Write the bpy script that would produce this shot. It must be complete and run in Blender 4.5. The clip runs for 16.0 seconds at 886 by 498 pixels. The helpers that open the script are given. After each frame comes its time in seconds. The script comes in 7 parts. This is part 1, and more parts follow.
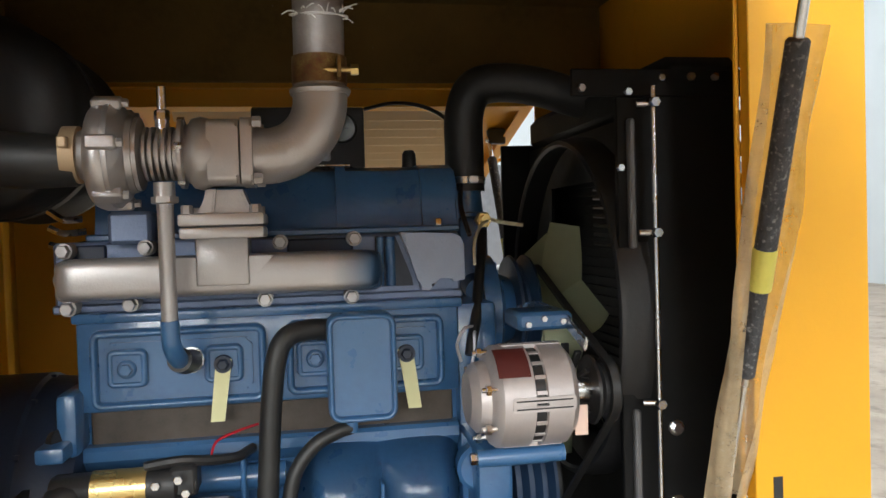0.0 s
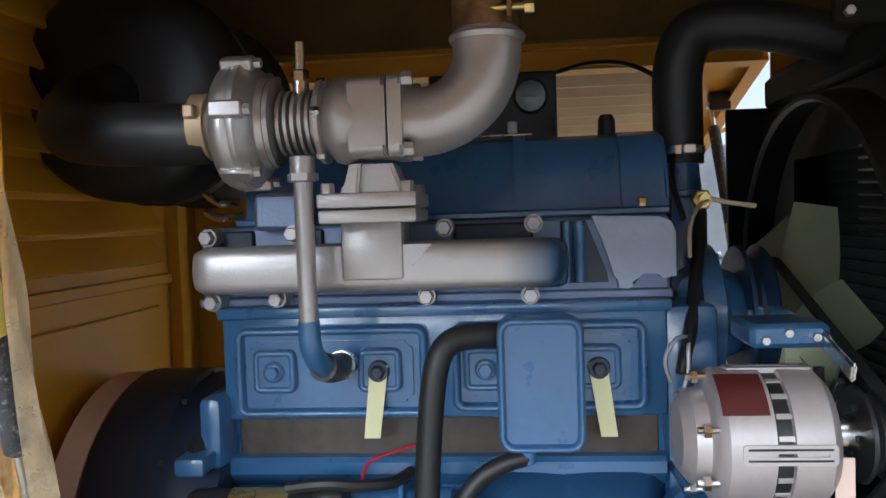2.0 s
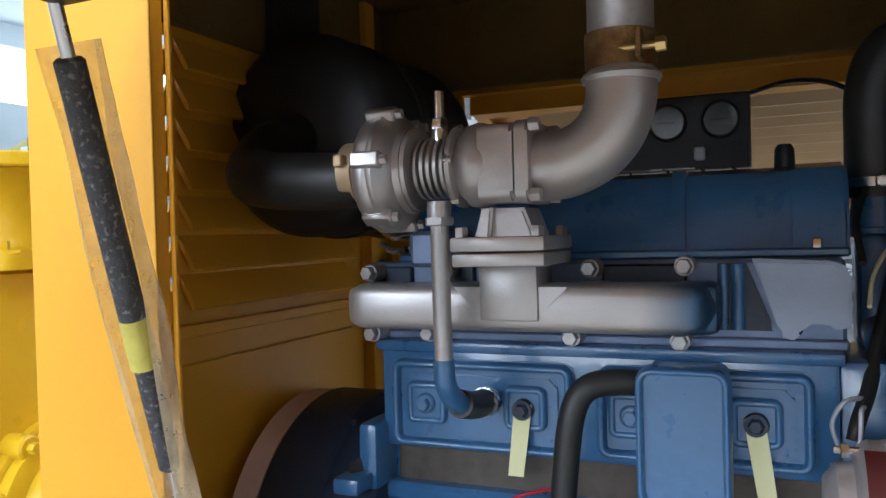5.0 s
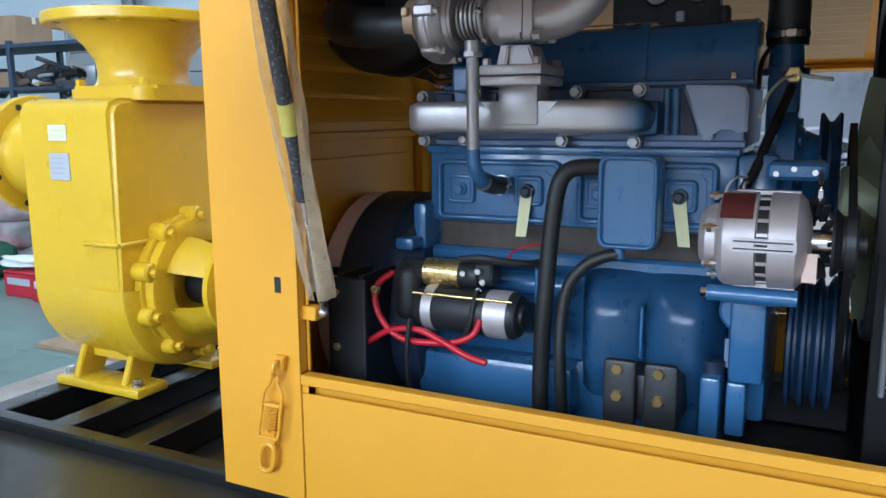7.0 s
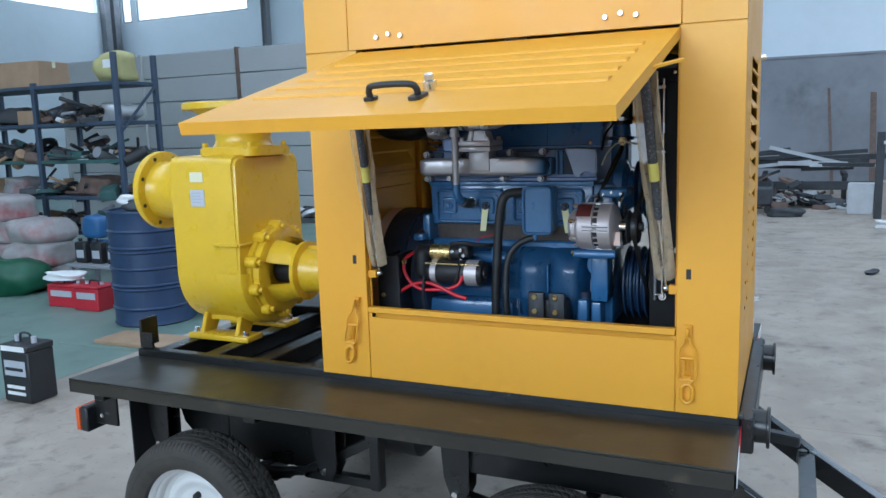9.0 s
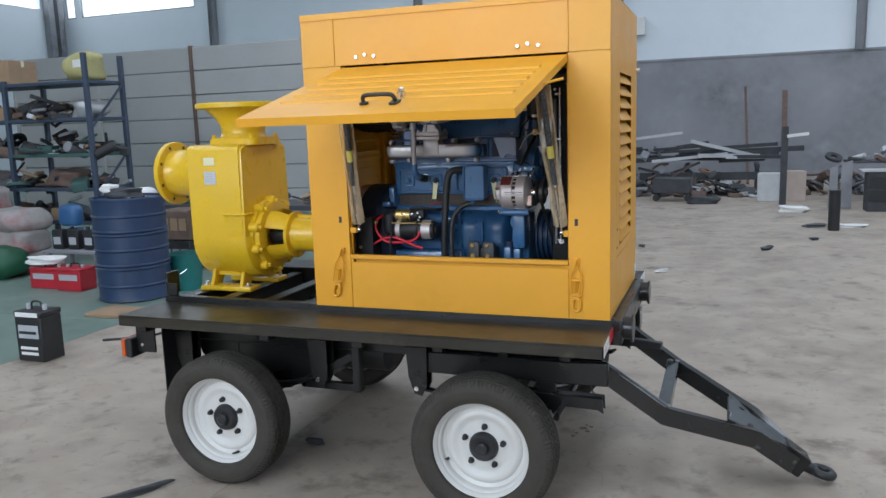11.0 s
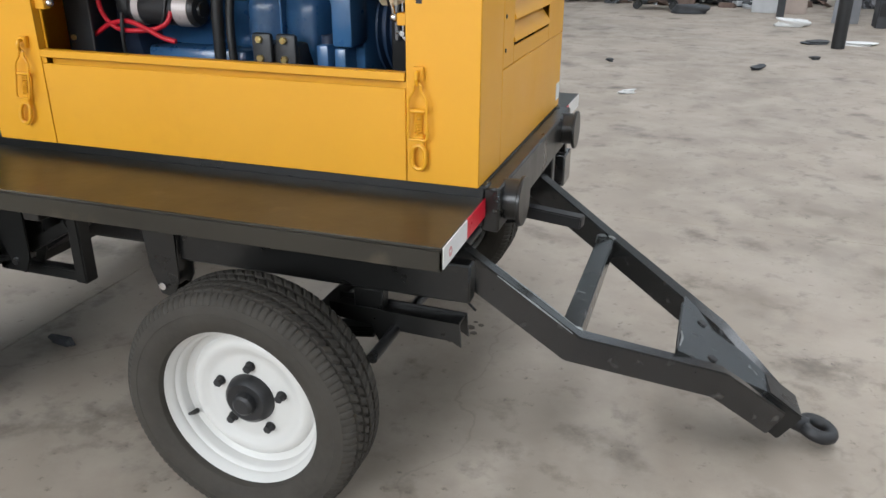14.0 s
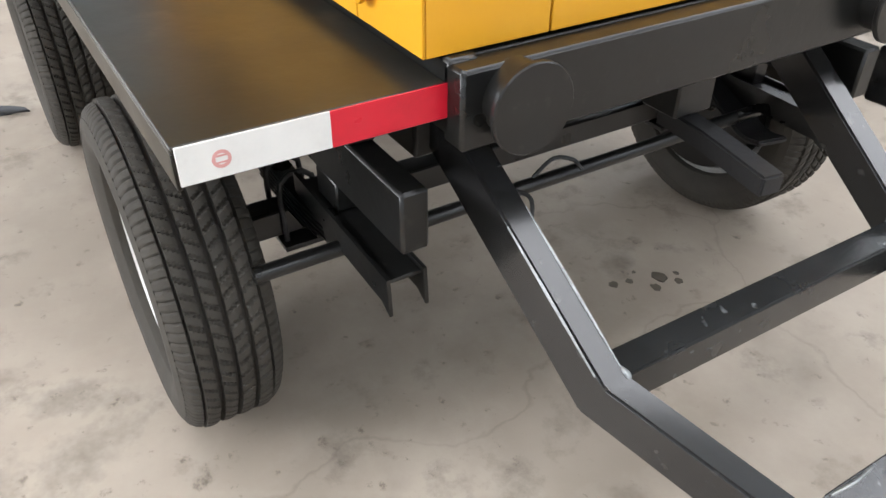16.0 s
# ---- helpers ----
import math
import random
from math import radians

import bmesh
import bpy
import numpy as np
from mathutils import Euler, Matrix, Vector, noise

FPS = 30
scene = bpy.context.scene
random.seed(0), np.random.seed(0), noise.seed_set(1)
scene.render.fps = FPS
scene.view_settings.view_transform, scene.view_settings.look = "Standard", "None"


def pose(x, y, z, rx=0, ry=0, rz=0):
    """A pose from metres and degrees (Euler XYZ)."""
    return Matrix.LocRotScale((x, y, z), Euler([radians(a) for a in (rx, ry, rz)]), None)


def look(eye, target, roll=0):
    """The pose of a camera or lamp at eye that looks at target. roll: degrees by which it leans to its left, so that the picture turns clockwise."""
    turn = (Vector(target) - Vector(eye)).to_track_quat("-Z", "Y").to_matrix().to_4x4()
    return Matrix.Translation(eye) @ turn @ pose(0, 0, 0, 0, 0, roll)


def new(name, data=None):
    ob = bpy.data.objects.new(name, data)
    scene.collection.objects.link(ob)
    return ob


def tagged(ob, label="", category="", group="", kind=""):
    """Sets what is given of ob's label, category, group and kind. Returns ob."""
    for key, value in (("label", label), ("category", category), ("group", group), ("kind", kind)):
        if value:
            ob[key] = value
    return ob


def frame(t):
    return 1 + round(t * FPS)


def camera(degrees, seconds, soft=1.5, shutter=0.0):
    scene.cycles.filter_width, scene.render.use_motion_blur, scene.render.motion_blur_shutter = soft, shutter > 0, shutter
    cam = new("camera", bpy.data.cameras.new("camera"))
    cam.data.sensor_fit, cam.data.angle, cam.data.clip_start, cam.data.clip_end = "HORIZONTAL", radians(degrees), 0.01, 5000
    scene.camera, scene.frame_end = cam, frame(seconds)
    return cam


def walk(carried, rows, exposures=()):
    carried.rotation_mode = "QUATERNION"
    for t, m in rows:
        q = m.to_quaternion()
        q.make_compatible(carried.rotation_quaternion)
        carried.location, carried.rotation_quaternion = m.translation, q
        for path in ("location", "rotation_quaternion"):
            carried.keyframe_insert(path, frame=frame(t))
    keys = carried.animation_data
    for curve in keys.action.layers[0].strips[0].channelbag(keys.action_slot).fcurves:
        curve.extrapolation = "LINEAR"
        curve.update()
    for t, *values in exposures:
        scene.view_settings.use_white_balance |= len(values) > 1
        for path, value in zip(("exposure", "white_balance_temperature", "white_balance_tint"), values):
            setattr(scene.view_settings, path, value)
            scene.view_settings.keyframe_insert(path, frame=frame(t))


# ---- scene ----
cam = camera(59.2, 16.0)
PATH = [
    (0, (-0.29, -0.638, 1.594), (0.062, 1.33, 1.539), -1.7),
    (0.5, (-0.272, -0.612, 1.585), (-0.023, 1.371, 1.49), -1.6),
    (1, (-0.24, -0.685, 1.577), (-0.086, 1.305, 1.449), -1.1),
    (1.5, (-0.225, -0.585, 1.57), (-0.221, 1.412, 1.463), -1.1),
    (2, (-0.232, -0.391, 1.589), (-0.417, 1.599, 1.514), -1.9),
    (2.5, (-0.25, -0.351, 1.616), (-0.65, 1.609, 1.621), -2.6),
    (3, (-0.23, -0.384, 1.618), (-0.701, 1.559, 1.655), -1.6),
    (5.5, (-0.075, -0.362, 1.628), (-0.924, 1.447, 1.552), -1.0),
    (6, (-0.064, -0.38, 1.537), (-0.941, 1.411, 1.389), 0.1),
    (6.5, (-0.05, -0.503, 1.515), (-0.898, 1.286, 1.23), 1.2),
    (7, (0.116, -0.816, 1.533), (-0.758, 0.952, 1.199), -0.4),
    (7.3, (0.225, -0.985, 1.542), (-0.645, 0.784, 1.203), -1.7),
    (7.5, (0.325, -1.092, 1.558), (-0.571, 0.663, 1.211), -2.1),
    (8, (0.411, -1.419, 1.627), (-0.495, 0.335, 1.307), -1.4),
    (8.5, (0.463, -1.768, 1.643), (-0.401, 0.012, 1.349), -1.2),
    (9, (0.599, -2.005, 1.664), (-0.213, -0.203, 1.363), -1.8),
    (9.2, (0.681, -2.111, 1.684), (-0.105, -0.302, 1.356), -1.9),
    (11.5, (0.939, -3.029, 1.634), (0.265, -1.172, 1.319), -2.0),
    (12, (0.954, -2.943, 1.604), (0.278, -1.092, 1.259), -2.5),
    (12.5, (0.965, -2.638, 1.59), (0.309, -0.792, 1.19), -2.6),
    (13, (0.944, -2.228, 1.573), (0.298, -0.406, 1.061), -3.0),
    (13.5, (0.912, -1.769, 1.462), (0.345, 0.05, 0.854), -2.1),
    (14, (0.949, -1.342, 1.376), (0.36, 0.406, 0.603), 0.2),
    (14.5, (0.96, -1.01, 1.277), (0.269, 0.603, 0.318), 1.6),
    (15, (0.984, -0.669, 1.218), (0.136, 0.792, 0.147), 2.0),
    (15.2, (1.009, -0.549, 1.193), (0.052, 0.804, 0.072), 1.8),
    (15.5, (1.089, -0.385, 1.147), (-0.045, 0.815, 0.018), 0.6),
    (16, (1.254, -0.131, 1.173), (-0.129, 0.717, 0.003), 0.3),
]
EXPOSURES = [(0, 0.4, 6900, 10), (0.6, 0.3, 6000, 10), (1, 0.2, 5150, 8), (1.5, 0.1, 4650, 8), (2, 0.5, 5900, 9), (2.5, 0.25, 6200, 10), (3, 0.4, 5050, 8), (5.5, 0.38, 5900, 9), (6.5, 0.3, 5750, 8), (7, 0.2, 5300, 8), (7.5, 0.15, 6050, 8), (8, -0.17, 5850, 6), (8.5, -0.24, 5650, 6), (9, -0.23, 5250, 6), (11.5, -0.42, 6200, 12), (12.5, -0.4, 6400, 12), (13, -0.2, 6400, 12), (14, -0.02, 6500, 12), (14.5, 0.1, 6500, 12), (15.5, 0.57, 6700, 14), (16, 0.68, 6700, 14)]
walk(cam, [(t, look(eye, target, roll)) for t, eye, target, roll in PATH], EXPOSURES)

# ---- light ----
world = bpy.data.worlds.new("world")
scene.world = world
world.use_nodes = True
wn = world.node_tree.nodes
sky = wn.new("ShaderNodeTexSky")
sky.sky_type, sky.sun_disc = "NISHITA", False
sky.sun_elevation, sky.sun_rotation = radians(48), radians(200)
wn["Background"].inputs[1].default_value = 0.12
world.node_tree.links.new(sky.outputs[0], wn["Background"].inputs[0])


def area(name, eye, target, w, h, power, colour=(1, 1, 1)):
    data = bpy.data.lights.new(name, "AREA")
    data.shape, data.size, data.size_y, data.energy, data.color = "RECTANGLE", w, h, power, colour
    ob = new(name, data)
    ob.matrix_world = look(eye, target)
    return ob


DAY = (0.92, 0.97, 1.0)
for x in (-7.0, 2.0, 9.0):
    area("skylight_lamp", (x, 6.0, 8.45), (x, 6.0, 0), 3.0, 22, 640, DAY)
for x in (-5.5, -2.3, 0.9):
    area("window_lamp", (x, -8.95, 4.3), (x, 0, 2.9), 2.6, 3.4, 290, DAY)

# ---- materials ----


def mat(name, col, rough=0.5, metal=0.0, var=0.18, scale=5.0, bump=0.1, bscale=90.0, col2=None, coat=0.0, where="Object", rvar=0.15, spots=0.0, spot_col=(0.05, 0.04, 0.03), spot_scale=14.0, spec=0.5):
    """A surface with broad tone, fine grain, relief and uneven gloss; spots lays grime over it."""
    m = bpy.data.materials.new(name)
    m.use_nodes = True
    nt = m.node_tree
    b = nt.nodes["Principled BSDF"]
    if where == "Object":
        co = nt.nodes.new("ShaderNodeTexCoord").outputs["Object"]
    else:
        co = nt.nodes.new("ShaderNodeNewGeometry").outputs["Position"]

    def noise_at(s, detail=4.0):
        n = nt.nodes.new("ShaderNodeTexNoise")
        n.inputs["Scale"].default_value, n.inputs["Detail"].default_value = s, detail
        nt.links.new(co, n.inputs["Vector"])
        return n.outputs["Fac"]

    def mix(fac, a, c):
        x = nt.nodes.new("ShaderNodeMix")
        x.data_type = "RGBA"
        nt.links.new(fac, x.inputs["Factor"])
        for k, v in ((6, a), (7, c)):
            if isinstance(v, tuple):
                x.inputs[k].default_value = (*v, 1)
            else:
                nt.links.new(v, x.inputs[k])
        return x.outputs[2]

    def ramp(fac, lo, hi):
        r = nt.nodes.new("ShaderNodeMapRange")
        r.inputs["From Min"].default_value, r.inputs["From Max"].default_value = lo, hi
        nt.links.new(fac, r.inputs["Value"])
        return r.outputs[0]

    broad = ramp(noise_at(scale), 0.3, 0.7)
    fine = noise_at(scale * 9, 2.0)
    a = tuple(c * (1 - var) for c in col)
    c = col2 or tuple(min(1.0, c * (1 + var)) for c in col)
    tone = mix(broad, a, c)
    tone = mix(ramp(fine, 0.25, 0.9), tone, tuple(min(1.0, x * (1 + var * 0.5)) for x in col))
    if spots:
        tone = mix(ramp(noise_at(spot_scale, 6.0), 0.72 - 0.3 * spots, 0.80), tone, spot_col)
    nt.links.new(tone, b.inputs["Base Color"])
    rr = nt.nodes.new("ShaderNodeMapRange")
    rr.inputs["To Min"].default_value, rr.inputs["To Max"].default_value = max(0.03, rough - rvar * 0.5), min(1.0, rough + rvar)
    nt.links.new(noise_at(scale * 3), rr.inputs["Value"])
    nt.links.new(rr.outputs[0], b.inputs["Roughness"])
    b.inputs["Metallic"].default_value = metal
    b.inputs["Specular IOR Level"].default_value = spec
    b.inputs["Coat Weight"].default_value = coat
    b.inputs["Coat Roughness"].default_value = 0.15
    if bump:
        bn = nt.nodes.new("ShaderNodeBump")
        bn.inputs["Strength"].default_value, bn.inputs["Distance"].default_value = bump, 0.004
        nt.links.new(noise_at(bscale, 3.0), bn.inputs["Height"])
        nt.links.new(bn.outputs[0], b.inputs["Normal"])
    return m


YEL = mat("canopy_paint", (0.765, 0.362, 0.016), 0.40, var=0.05, bump=0.05, bscale=140, scale=2.5, coat=0.08)
PUMP = mat("pump_paint", (0.69, 0.44, 0.012), 0.26, var=0.05, bump=0.10, bscale=45, coat=0.15)
BLUE = mat("engine_paint", (0.047, 0.143, 0.305), 0.27, var=0.18, bump=0.12, bscale=110, scale=9, coat=0.8)
NAVY = mat("navy_paint_and_recess_shade", (0.020, 0.031, 0.058), 0.38, var=0.3, bump=0.2, bscale=60)
HEAD = mat("oversprayed_casting", (0.20, 0.255, 0.39), 0.36, 0.25, var=0.22, bump=0.15, bscale=200)
PLATEC = mat("pale_cover_plate", (0.34, 0.39, 0.50), 0.34, 0.2, var=0.12, bump=0.1, bscale=200)
SILVER = mat("heat_resistant_silver", (0.50, 0.475, 0.465), 0.34, 0.55, var=0.12, bump=0.07, bscale=300, spots=0.12, spot_col=(0.22, 0.19, 0.17), spot_scale=22)
ALU = mat("cast_aluminium", (0.52, 0.50, 0.495), 0.33, 0.75, var=0.12, bump=0.06, bscale=300)
ALT = mat("alternator_casting", (0.56, 0.51, 0.50), 0.42, 0.5, var=0.12, scale=14, bump=0.06, bscale=260, spots=0.1, spot_col=(0.30, 0.27, 0.26), spot_scale=40)
PULLEY = mat("pulley_paint", (0.013, 0.036, 0.082), 0.5, var=0.25, coat=0.05)
STEEL = mat("bright_steel", (0.72, 0.72, 0.72), 0.22, 1.0, var=0.1, bump=0.05)
BRASS = mat("brass_zinc", (0.78, 0.58, 0.24), 0.25, 0.9, var=0.15)
BLK = mat("chassis_black", (0.009, 0.009, 0.0085), 0.27, coat=0.08, var=0.35, scale=3, bump=0.12, bscale=35, spots=0.25, spot_col=(0.035, 0.032, 0.028), spot_scale=30)
GLOSSB = mat("glossy_black", (0.018, 0.018, 0.018), 0.16, coat=0.5, var=0.35, scale=3, bump=0.08, bscale=35, spots=0.25, spot_col=(0.10, 0.096, 0.088), spot_scale=26)
WORNB = mat("worn_black_paint", (0.020, 0.021, 0.021), 0.20, coat=0.4, var=0.4, scale=6, bump=0.15, bscale=60, spots=0.22, spot_col=(0.30, 0.32, 0.32), spot_scale=42)
DECK = mat("deck_black", (0.022, 0.019, 0.013), 0.30, var=0.35, scale=2.2, bump=0.10, bscale=30, spots=0.35, spot_col=(0.075, 0.06, 0.04), spot_scale=9)
BLKM = mat("satin_black", (0.019, 0.019, 0.020), 0.42, var=0.3, bump=0.12)
RADB = mat("radiator_black", (0.008, 0.008, 0.008), 0.55, var=0.3, bump=0.1, spec=0.2)
RUB = mat("hose_rubber", (0.018, 0.018, 0.018), 0.42, var=0.3, bump=0.1)
TYRE = mat("tyre_rubber", (0.040, 0.035, 0.028), 0.78, var=0.3, scale=8, bump=0.15, bscale=120, spots=0.25, spot_col=(0.048, 0.041, 0.032), spot_scale=7)
RIM = mat("white_wheel_paint", (0.64, 0.63, 0.60), 0.30, var=0.04, bump=0.05)
WELD = mat("scuffed_steel", (0.30, 0.31, 0.31), 0.38, 0.7, var=0.4, scale=25, bump=0.5, bscale=160)
RED = mat("red_cable", (0.50, 0.012, 0.025), 0.32, var=0.12)
TAPEY = mat("yellow_tape", (0.66, 0.58, 0.12), 0.35, var=0.15, scale=30, bump=0.3)
TAG = mat("zinc_tag", (0.72, 0.70, 0.40), 0.35, 0.2, var=0.12)
TAPEW = mat("tape_white", (0.74, 0.73, 0.70), 0.30, var=0.07, scale=18, bump=0.1)
TAPER = mat("tape_red", (0.62, 0.012, 0.03), 0.28, var=0.12, scale=18, bump=0.1)
FADED = mat("faded_red_print", (0.60, 0.30, 0.28), 0.4)
ORANGE = mat("lamp_orange", (0.60, 0.10, 0.02), 0.2)
PINK = mat("pale_card", (0.82, 0.60, 0.50), 0.6, var=0.1)
CLAMPT = mat("dull_tan_clamp", (0.50, 0.36, 0.22), 0.45, 0.4, var=0.2)
CREAM = mat("pale_label", (0.74, 0.70, 0.50), 0.4, var=0.05)
EDGE = mat("dull_grey_edge", (0.16, 0.16, 0.165), 0.4, 0.3, var=0.2)
LABEL = mat("grey_label", (0.55, 0.56, 0.60), 0.35, 0.3, var=0.06)
MAROON = mat("maroon_label", (0.11, 0.022, 0.02), 0.4)
BROWN = mat("recess_brown", (0.085, 0.068, 0.055), 0.65, var=0.35, scale=30)
FAN = mat("fan_plastic", (0.52, 0.57, 0.38), 0.45, var=0.1)
GLASSY = mat("gauge_face", (0.10, 0.105, 0.09), 0.12, var=0.2)
CONC = mat("concrete", (0.335, 0.280, 0.226), 0.56, var=0.30, scale=0.55, bump=0.16, bscale=28, where="World", spots=0.50, spot_col=(0.19, 0.156, 0.124), spot_scale=2.6, rvar=0.25)


def wear(m, fine, crack, crack_col, blot, blot_col, blot_scale, pale):
    """Hairline cracks and dark blots over a ground surface."""
    nt = m.node_tree
    b = nt.nodes["Principled BSDF"]
    src = b.inputs["Base Color"].links[0].from_socket
    co = nt.nodes.new("ShaderNodeNewGeometry").outputs["Position"]
    wob = nt.nodes.new("ShaderNodeTexNoise")
    wob.inputs["Scale"].default_value, wob.inputs["Detail"].default_value = 3.0, 5.0
    nt.links.new(co, wob.inputs["Vector"])
    add = nt.nodes.new("ShaderNodeVectorMath")
    add.operation = "MULTIPLY_ADD"
    nt.links.new(wob.outputs["Color"], add.inputs[0])
    add.inputs[1].default_value = (0.5, 0.5, 0.5)
    nt.links.new(co, add.inputs[2])
    vor = nt.nodes.new("ShaderNodeTexVoronoi")
    vor.feature = "DISTANCE_TO_EDGE"
    vor.inputs["Scale"].default_value = fine
    nt.links.new(add.outputs[0], vor.inputs["Vector"])
    steps = [(vor.outputs["Distance"], crack, 0.0, crack_col, 0.28)]
    for sc, lo, hi, tone, most in ((blot_scale * 1.7, 0.44, 0.64, pale, 0.62), (blot_scale, 0.58, 0.70, blot_col, blot), (blot_scale * 5.2, 0.56, 0.74, blot_col, blot * 0.8), (blot_scale * 21, 0.62, 0.72, blot_col, blot * 0.9)):
        n = nt.nodes.new("ShaderNodeTexNoise")
        n.inputs["Scale"].default_value, n.inputs["Detail"].default_value, n.inputs["Roughness"].default_value = sc, 7.0, 0.65
        nt.links.new(co, n.inputs["Vector"])
        steps.append((n.outputs["Fac"], lo, hi, tone, most))
    for fac, lo, hi, col, amount in steps:
        r = nt.nodes.new("ShaderNodeMapRange")
        r.inputs["From Min"].default_value, r.inputs["From Max"].default_value, r.inputs["To Max"].default_value = lo, hi, amount
        nt.links.new(fac, r.inputs["Value"])
        x = nt.nodes.new("ShaderNodeMix")
        x.data_type = "RGBA"
        nt.links.new(r.outputs[0], x.inputs["Factor"])
        nt.links.new(src, x.inputs[6])
        x.inputs[7].default_value = (*col, 1)
        src = x.outputs[2]
    nt.links.new(src, b.inputs["Base Color"])


wear(CONC, 0.42, 0.0035, (0.12, 0.10, 0.085), 0.85, (0.13, 0.108, 0.086), 1.3, (0.45, 0.39, 0.322))
GREENF = mat("green_floor_paint", (0.17, 0.235, 0.20), 0.42, var=0.15, scale=0.8, bump=0.08, where="World", spots=0.3, spot_col=(0.12, 0.13, 0.12), spot_scale=3)
WLOW = mat("grey_wall_sheet", (0.245, 0.25, 0.268), 0.6, var=0.36, scale=0.5, bump=0.1, where="World", spots=0.42, spot_col=(0.34, 0.35, 0.375), spot_scale=1.1)
WUP = mat("pale_blue_wall_sheet", (0.76, 0.82, 0.86), 0.6, var=0.05, scale=0.4, bump=0.05, where="World")
PANEL = mat("grey_partition_paint", (0.44, 0.44, 0.43), 0.5, var=0.06, scale=1.2, bump=0.05, where="World")
CARTON = mat("pale_carton", (0.46, 0.38, 0.33), 0.75, var=0.12, scale=5, bump=0.1)
CARD = mat("cardboard", (0.34, 0.23, 0.14), 0.8, var=0.15, scale=6, bump=0.15)
PALE_TAN = mat("pale_tan_slat", (0.74, 0.56, 0.33), 0.5, var=0.06, scale=3, bump=0.05)
SLEEVE = mat("sleeve_foam", (0.050, 0.050, 0.054), 0.6, var=0.5, scale=60, bump=0.6, bscale=220, spots=0.55, spot_col=(0.34, 0.34, 0.33), spot_scale=170)
FOAM = mat("foam_wrap", (0.80, 0.64, 0.42), 0.28, var=0.22, scale=45, bump=1.0, bscale=120, spots=0.35, spot_col=(0.92, 0.86, 0.74), spot_scale=150)
for n in FOAM.node_tree.nodes:
    if n.type == "BSDF_PRINCIPLED":
        n.inputs["Alpha"].default_value = 0.36
RACK = mat("rack_blue", (0.045, 0.065, 0.10), 0.5)
DRUM = mat("drum_blue", (0.022, 0.042, 0.095), 0.4, var=0.3)
RACKG = mat("shelf_green", (0.05, 0.11, 0.10), 0.6)
SACK = mat("woven_sack", (0.33, 0.305, 0.295), 0.6, var=0.18, bump=0.4, spots=0.62, spot_col=(0.30, 0.045, 0.05), spot_scale=3.6)
DARK = mat("dark_scrap", (0.045, 0.048, 0.052), 0.6, var=0.4)
RUST = mat("rusty_steel", (0.14, 0.095, 0.075), 0.75, var=0.35, scale=12, bump=0.3)
PALE = mat("pale_metal", (0.50, 0.51, 0.52), 0.45, 0.4, var=0.15)
GREEN = mat("green_sheet", (0.012, 0.080, 0.038), 0.4, var=0.25)
REDP = mat("red_plastic", (0.45, 0.02, 0.035), 0.35)
YELW = mat("pale_yellow_bag", (0.42, 0.39, 0.17), 0.6)
WHITE = mat("white_paper", (0.75, 0.75, 0.73), 0.6, var=0.06)
TEAL = mat("teal_plastic", (0.02, 0.16, 0.15), 0.4)
BLUEP = mat("blue_plastic", (0.03, 0.10, 0.24), 0.4)

# silver paint that runs out to blue over the manifold's end
nt = SILVER.node_tree
MANI = SILVER.copy()
MANI.name = "manifold_silver_over_blue"
nt = MANI.node_tree
b = nt.nodes["Principled BSDF"]
src = b.inputs["Base Color"].links[0].from_socket
sep = nt.nodes.new("ShaderNodeSeparateXYZ")
pos = nt.nodes.new("ShaderNodeNewGeometry")
nt.links.new(pos.outputs["Position"], sep.inputs[0])
rg = nt.nodes.new("ShaderNodeMapRange")
rg.inputs["From Min"].default_value, rg.inputs["From Max"].default_value = -0.25, -0.185
nt.links.new(sep.outputs[0], rg.inputs["Value"])
mx = nt.nodes.new("ShaderNodeMix")
mx.data_type = "RGBA"
nt.links.new(rg.outputs[0], mx.inputs["Factor"])
nt.links.new(src, mx.inputs[6])
mx.inputs[7].default_value = (0.05, 0.11, 0.20, 1)
nt.links.new(mx.outputs[2], b.inputs["Base Color"])

# ---- mesh helpers ----
ROOT = {}


def thing(name, origin, label, category, group="", kind="", nudge=(0, 0, 0)):
    ob = new(name)
    ob.location = Vector(origin) + Vector(nudge)
    ob.empty_display_size = 0.1
    ROOT[ob] = Vector(origin)
    return tagged(ob, label, category, group, kind)


def finish(bm, name, material, sharp=38):
    bmesh.ops.recalc_face_normals(bm, faces=bm.faces)
    me = bpy.data.meshes.new(name)
    bm.to_mesh(me)
    bm.free()
    me.materials.append(material)
    me.polygons.foreach_set("use_smooth", [True] * len(me.polygons))
    me.set_sharp_from_angle(angle=radians(sharp))
    return me


def part(name, bm, material, parent, label="", sharp=38):
    """One mesh under a thing or under a part; the bmesh is in world metres."""
    origin = ROOT[parent]
    bmesh.ops.translate(bm, verts=bm.verts, vec=-origin)
    ob = new(name, finish(bm, name, material, sharp))
    ob.parent = parent
    ROOT[ob] = origin
    if label:
        ob["label"] = label
    return ob


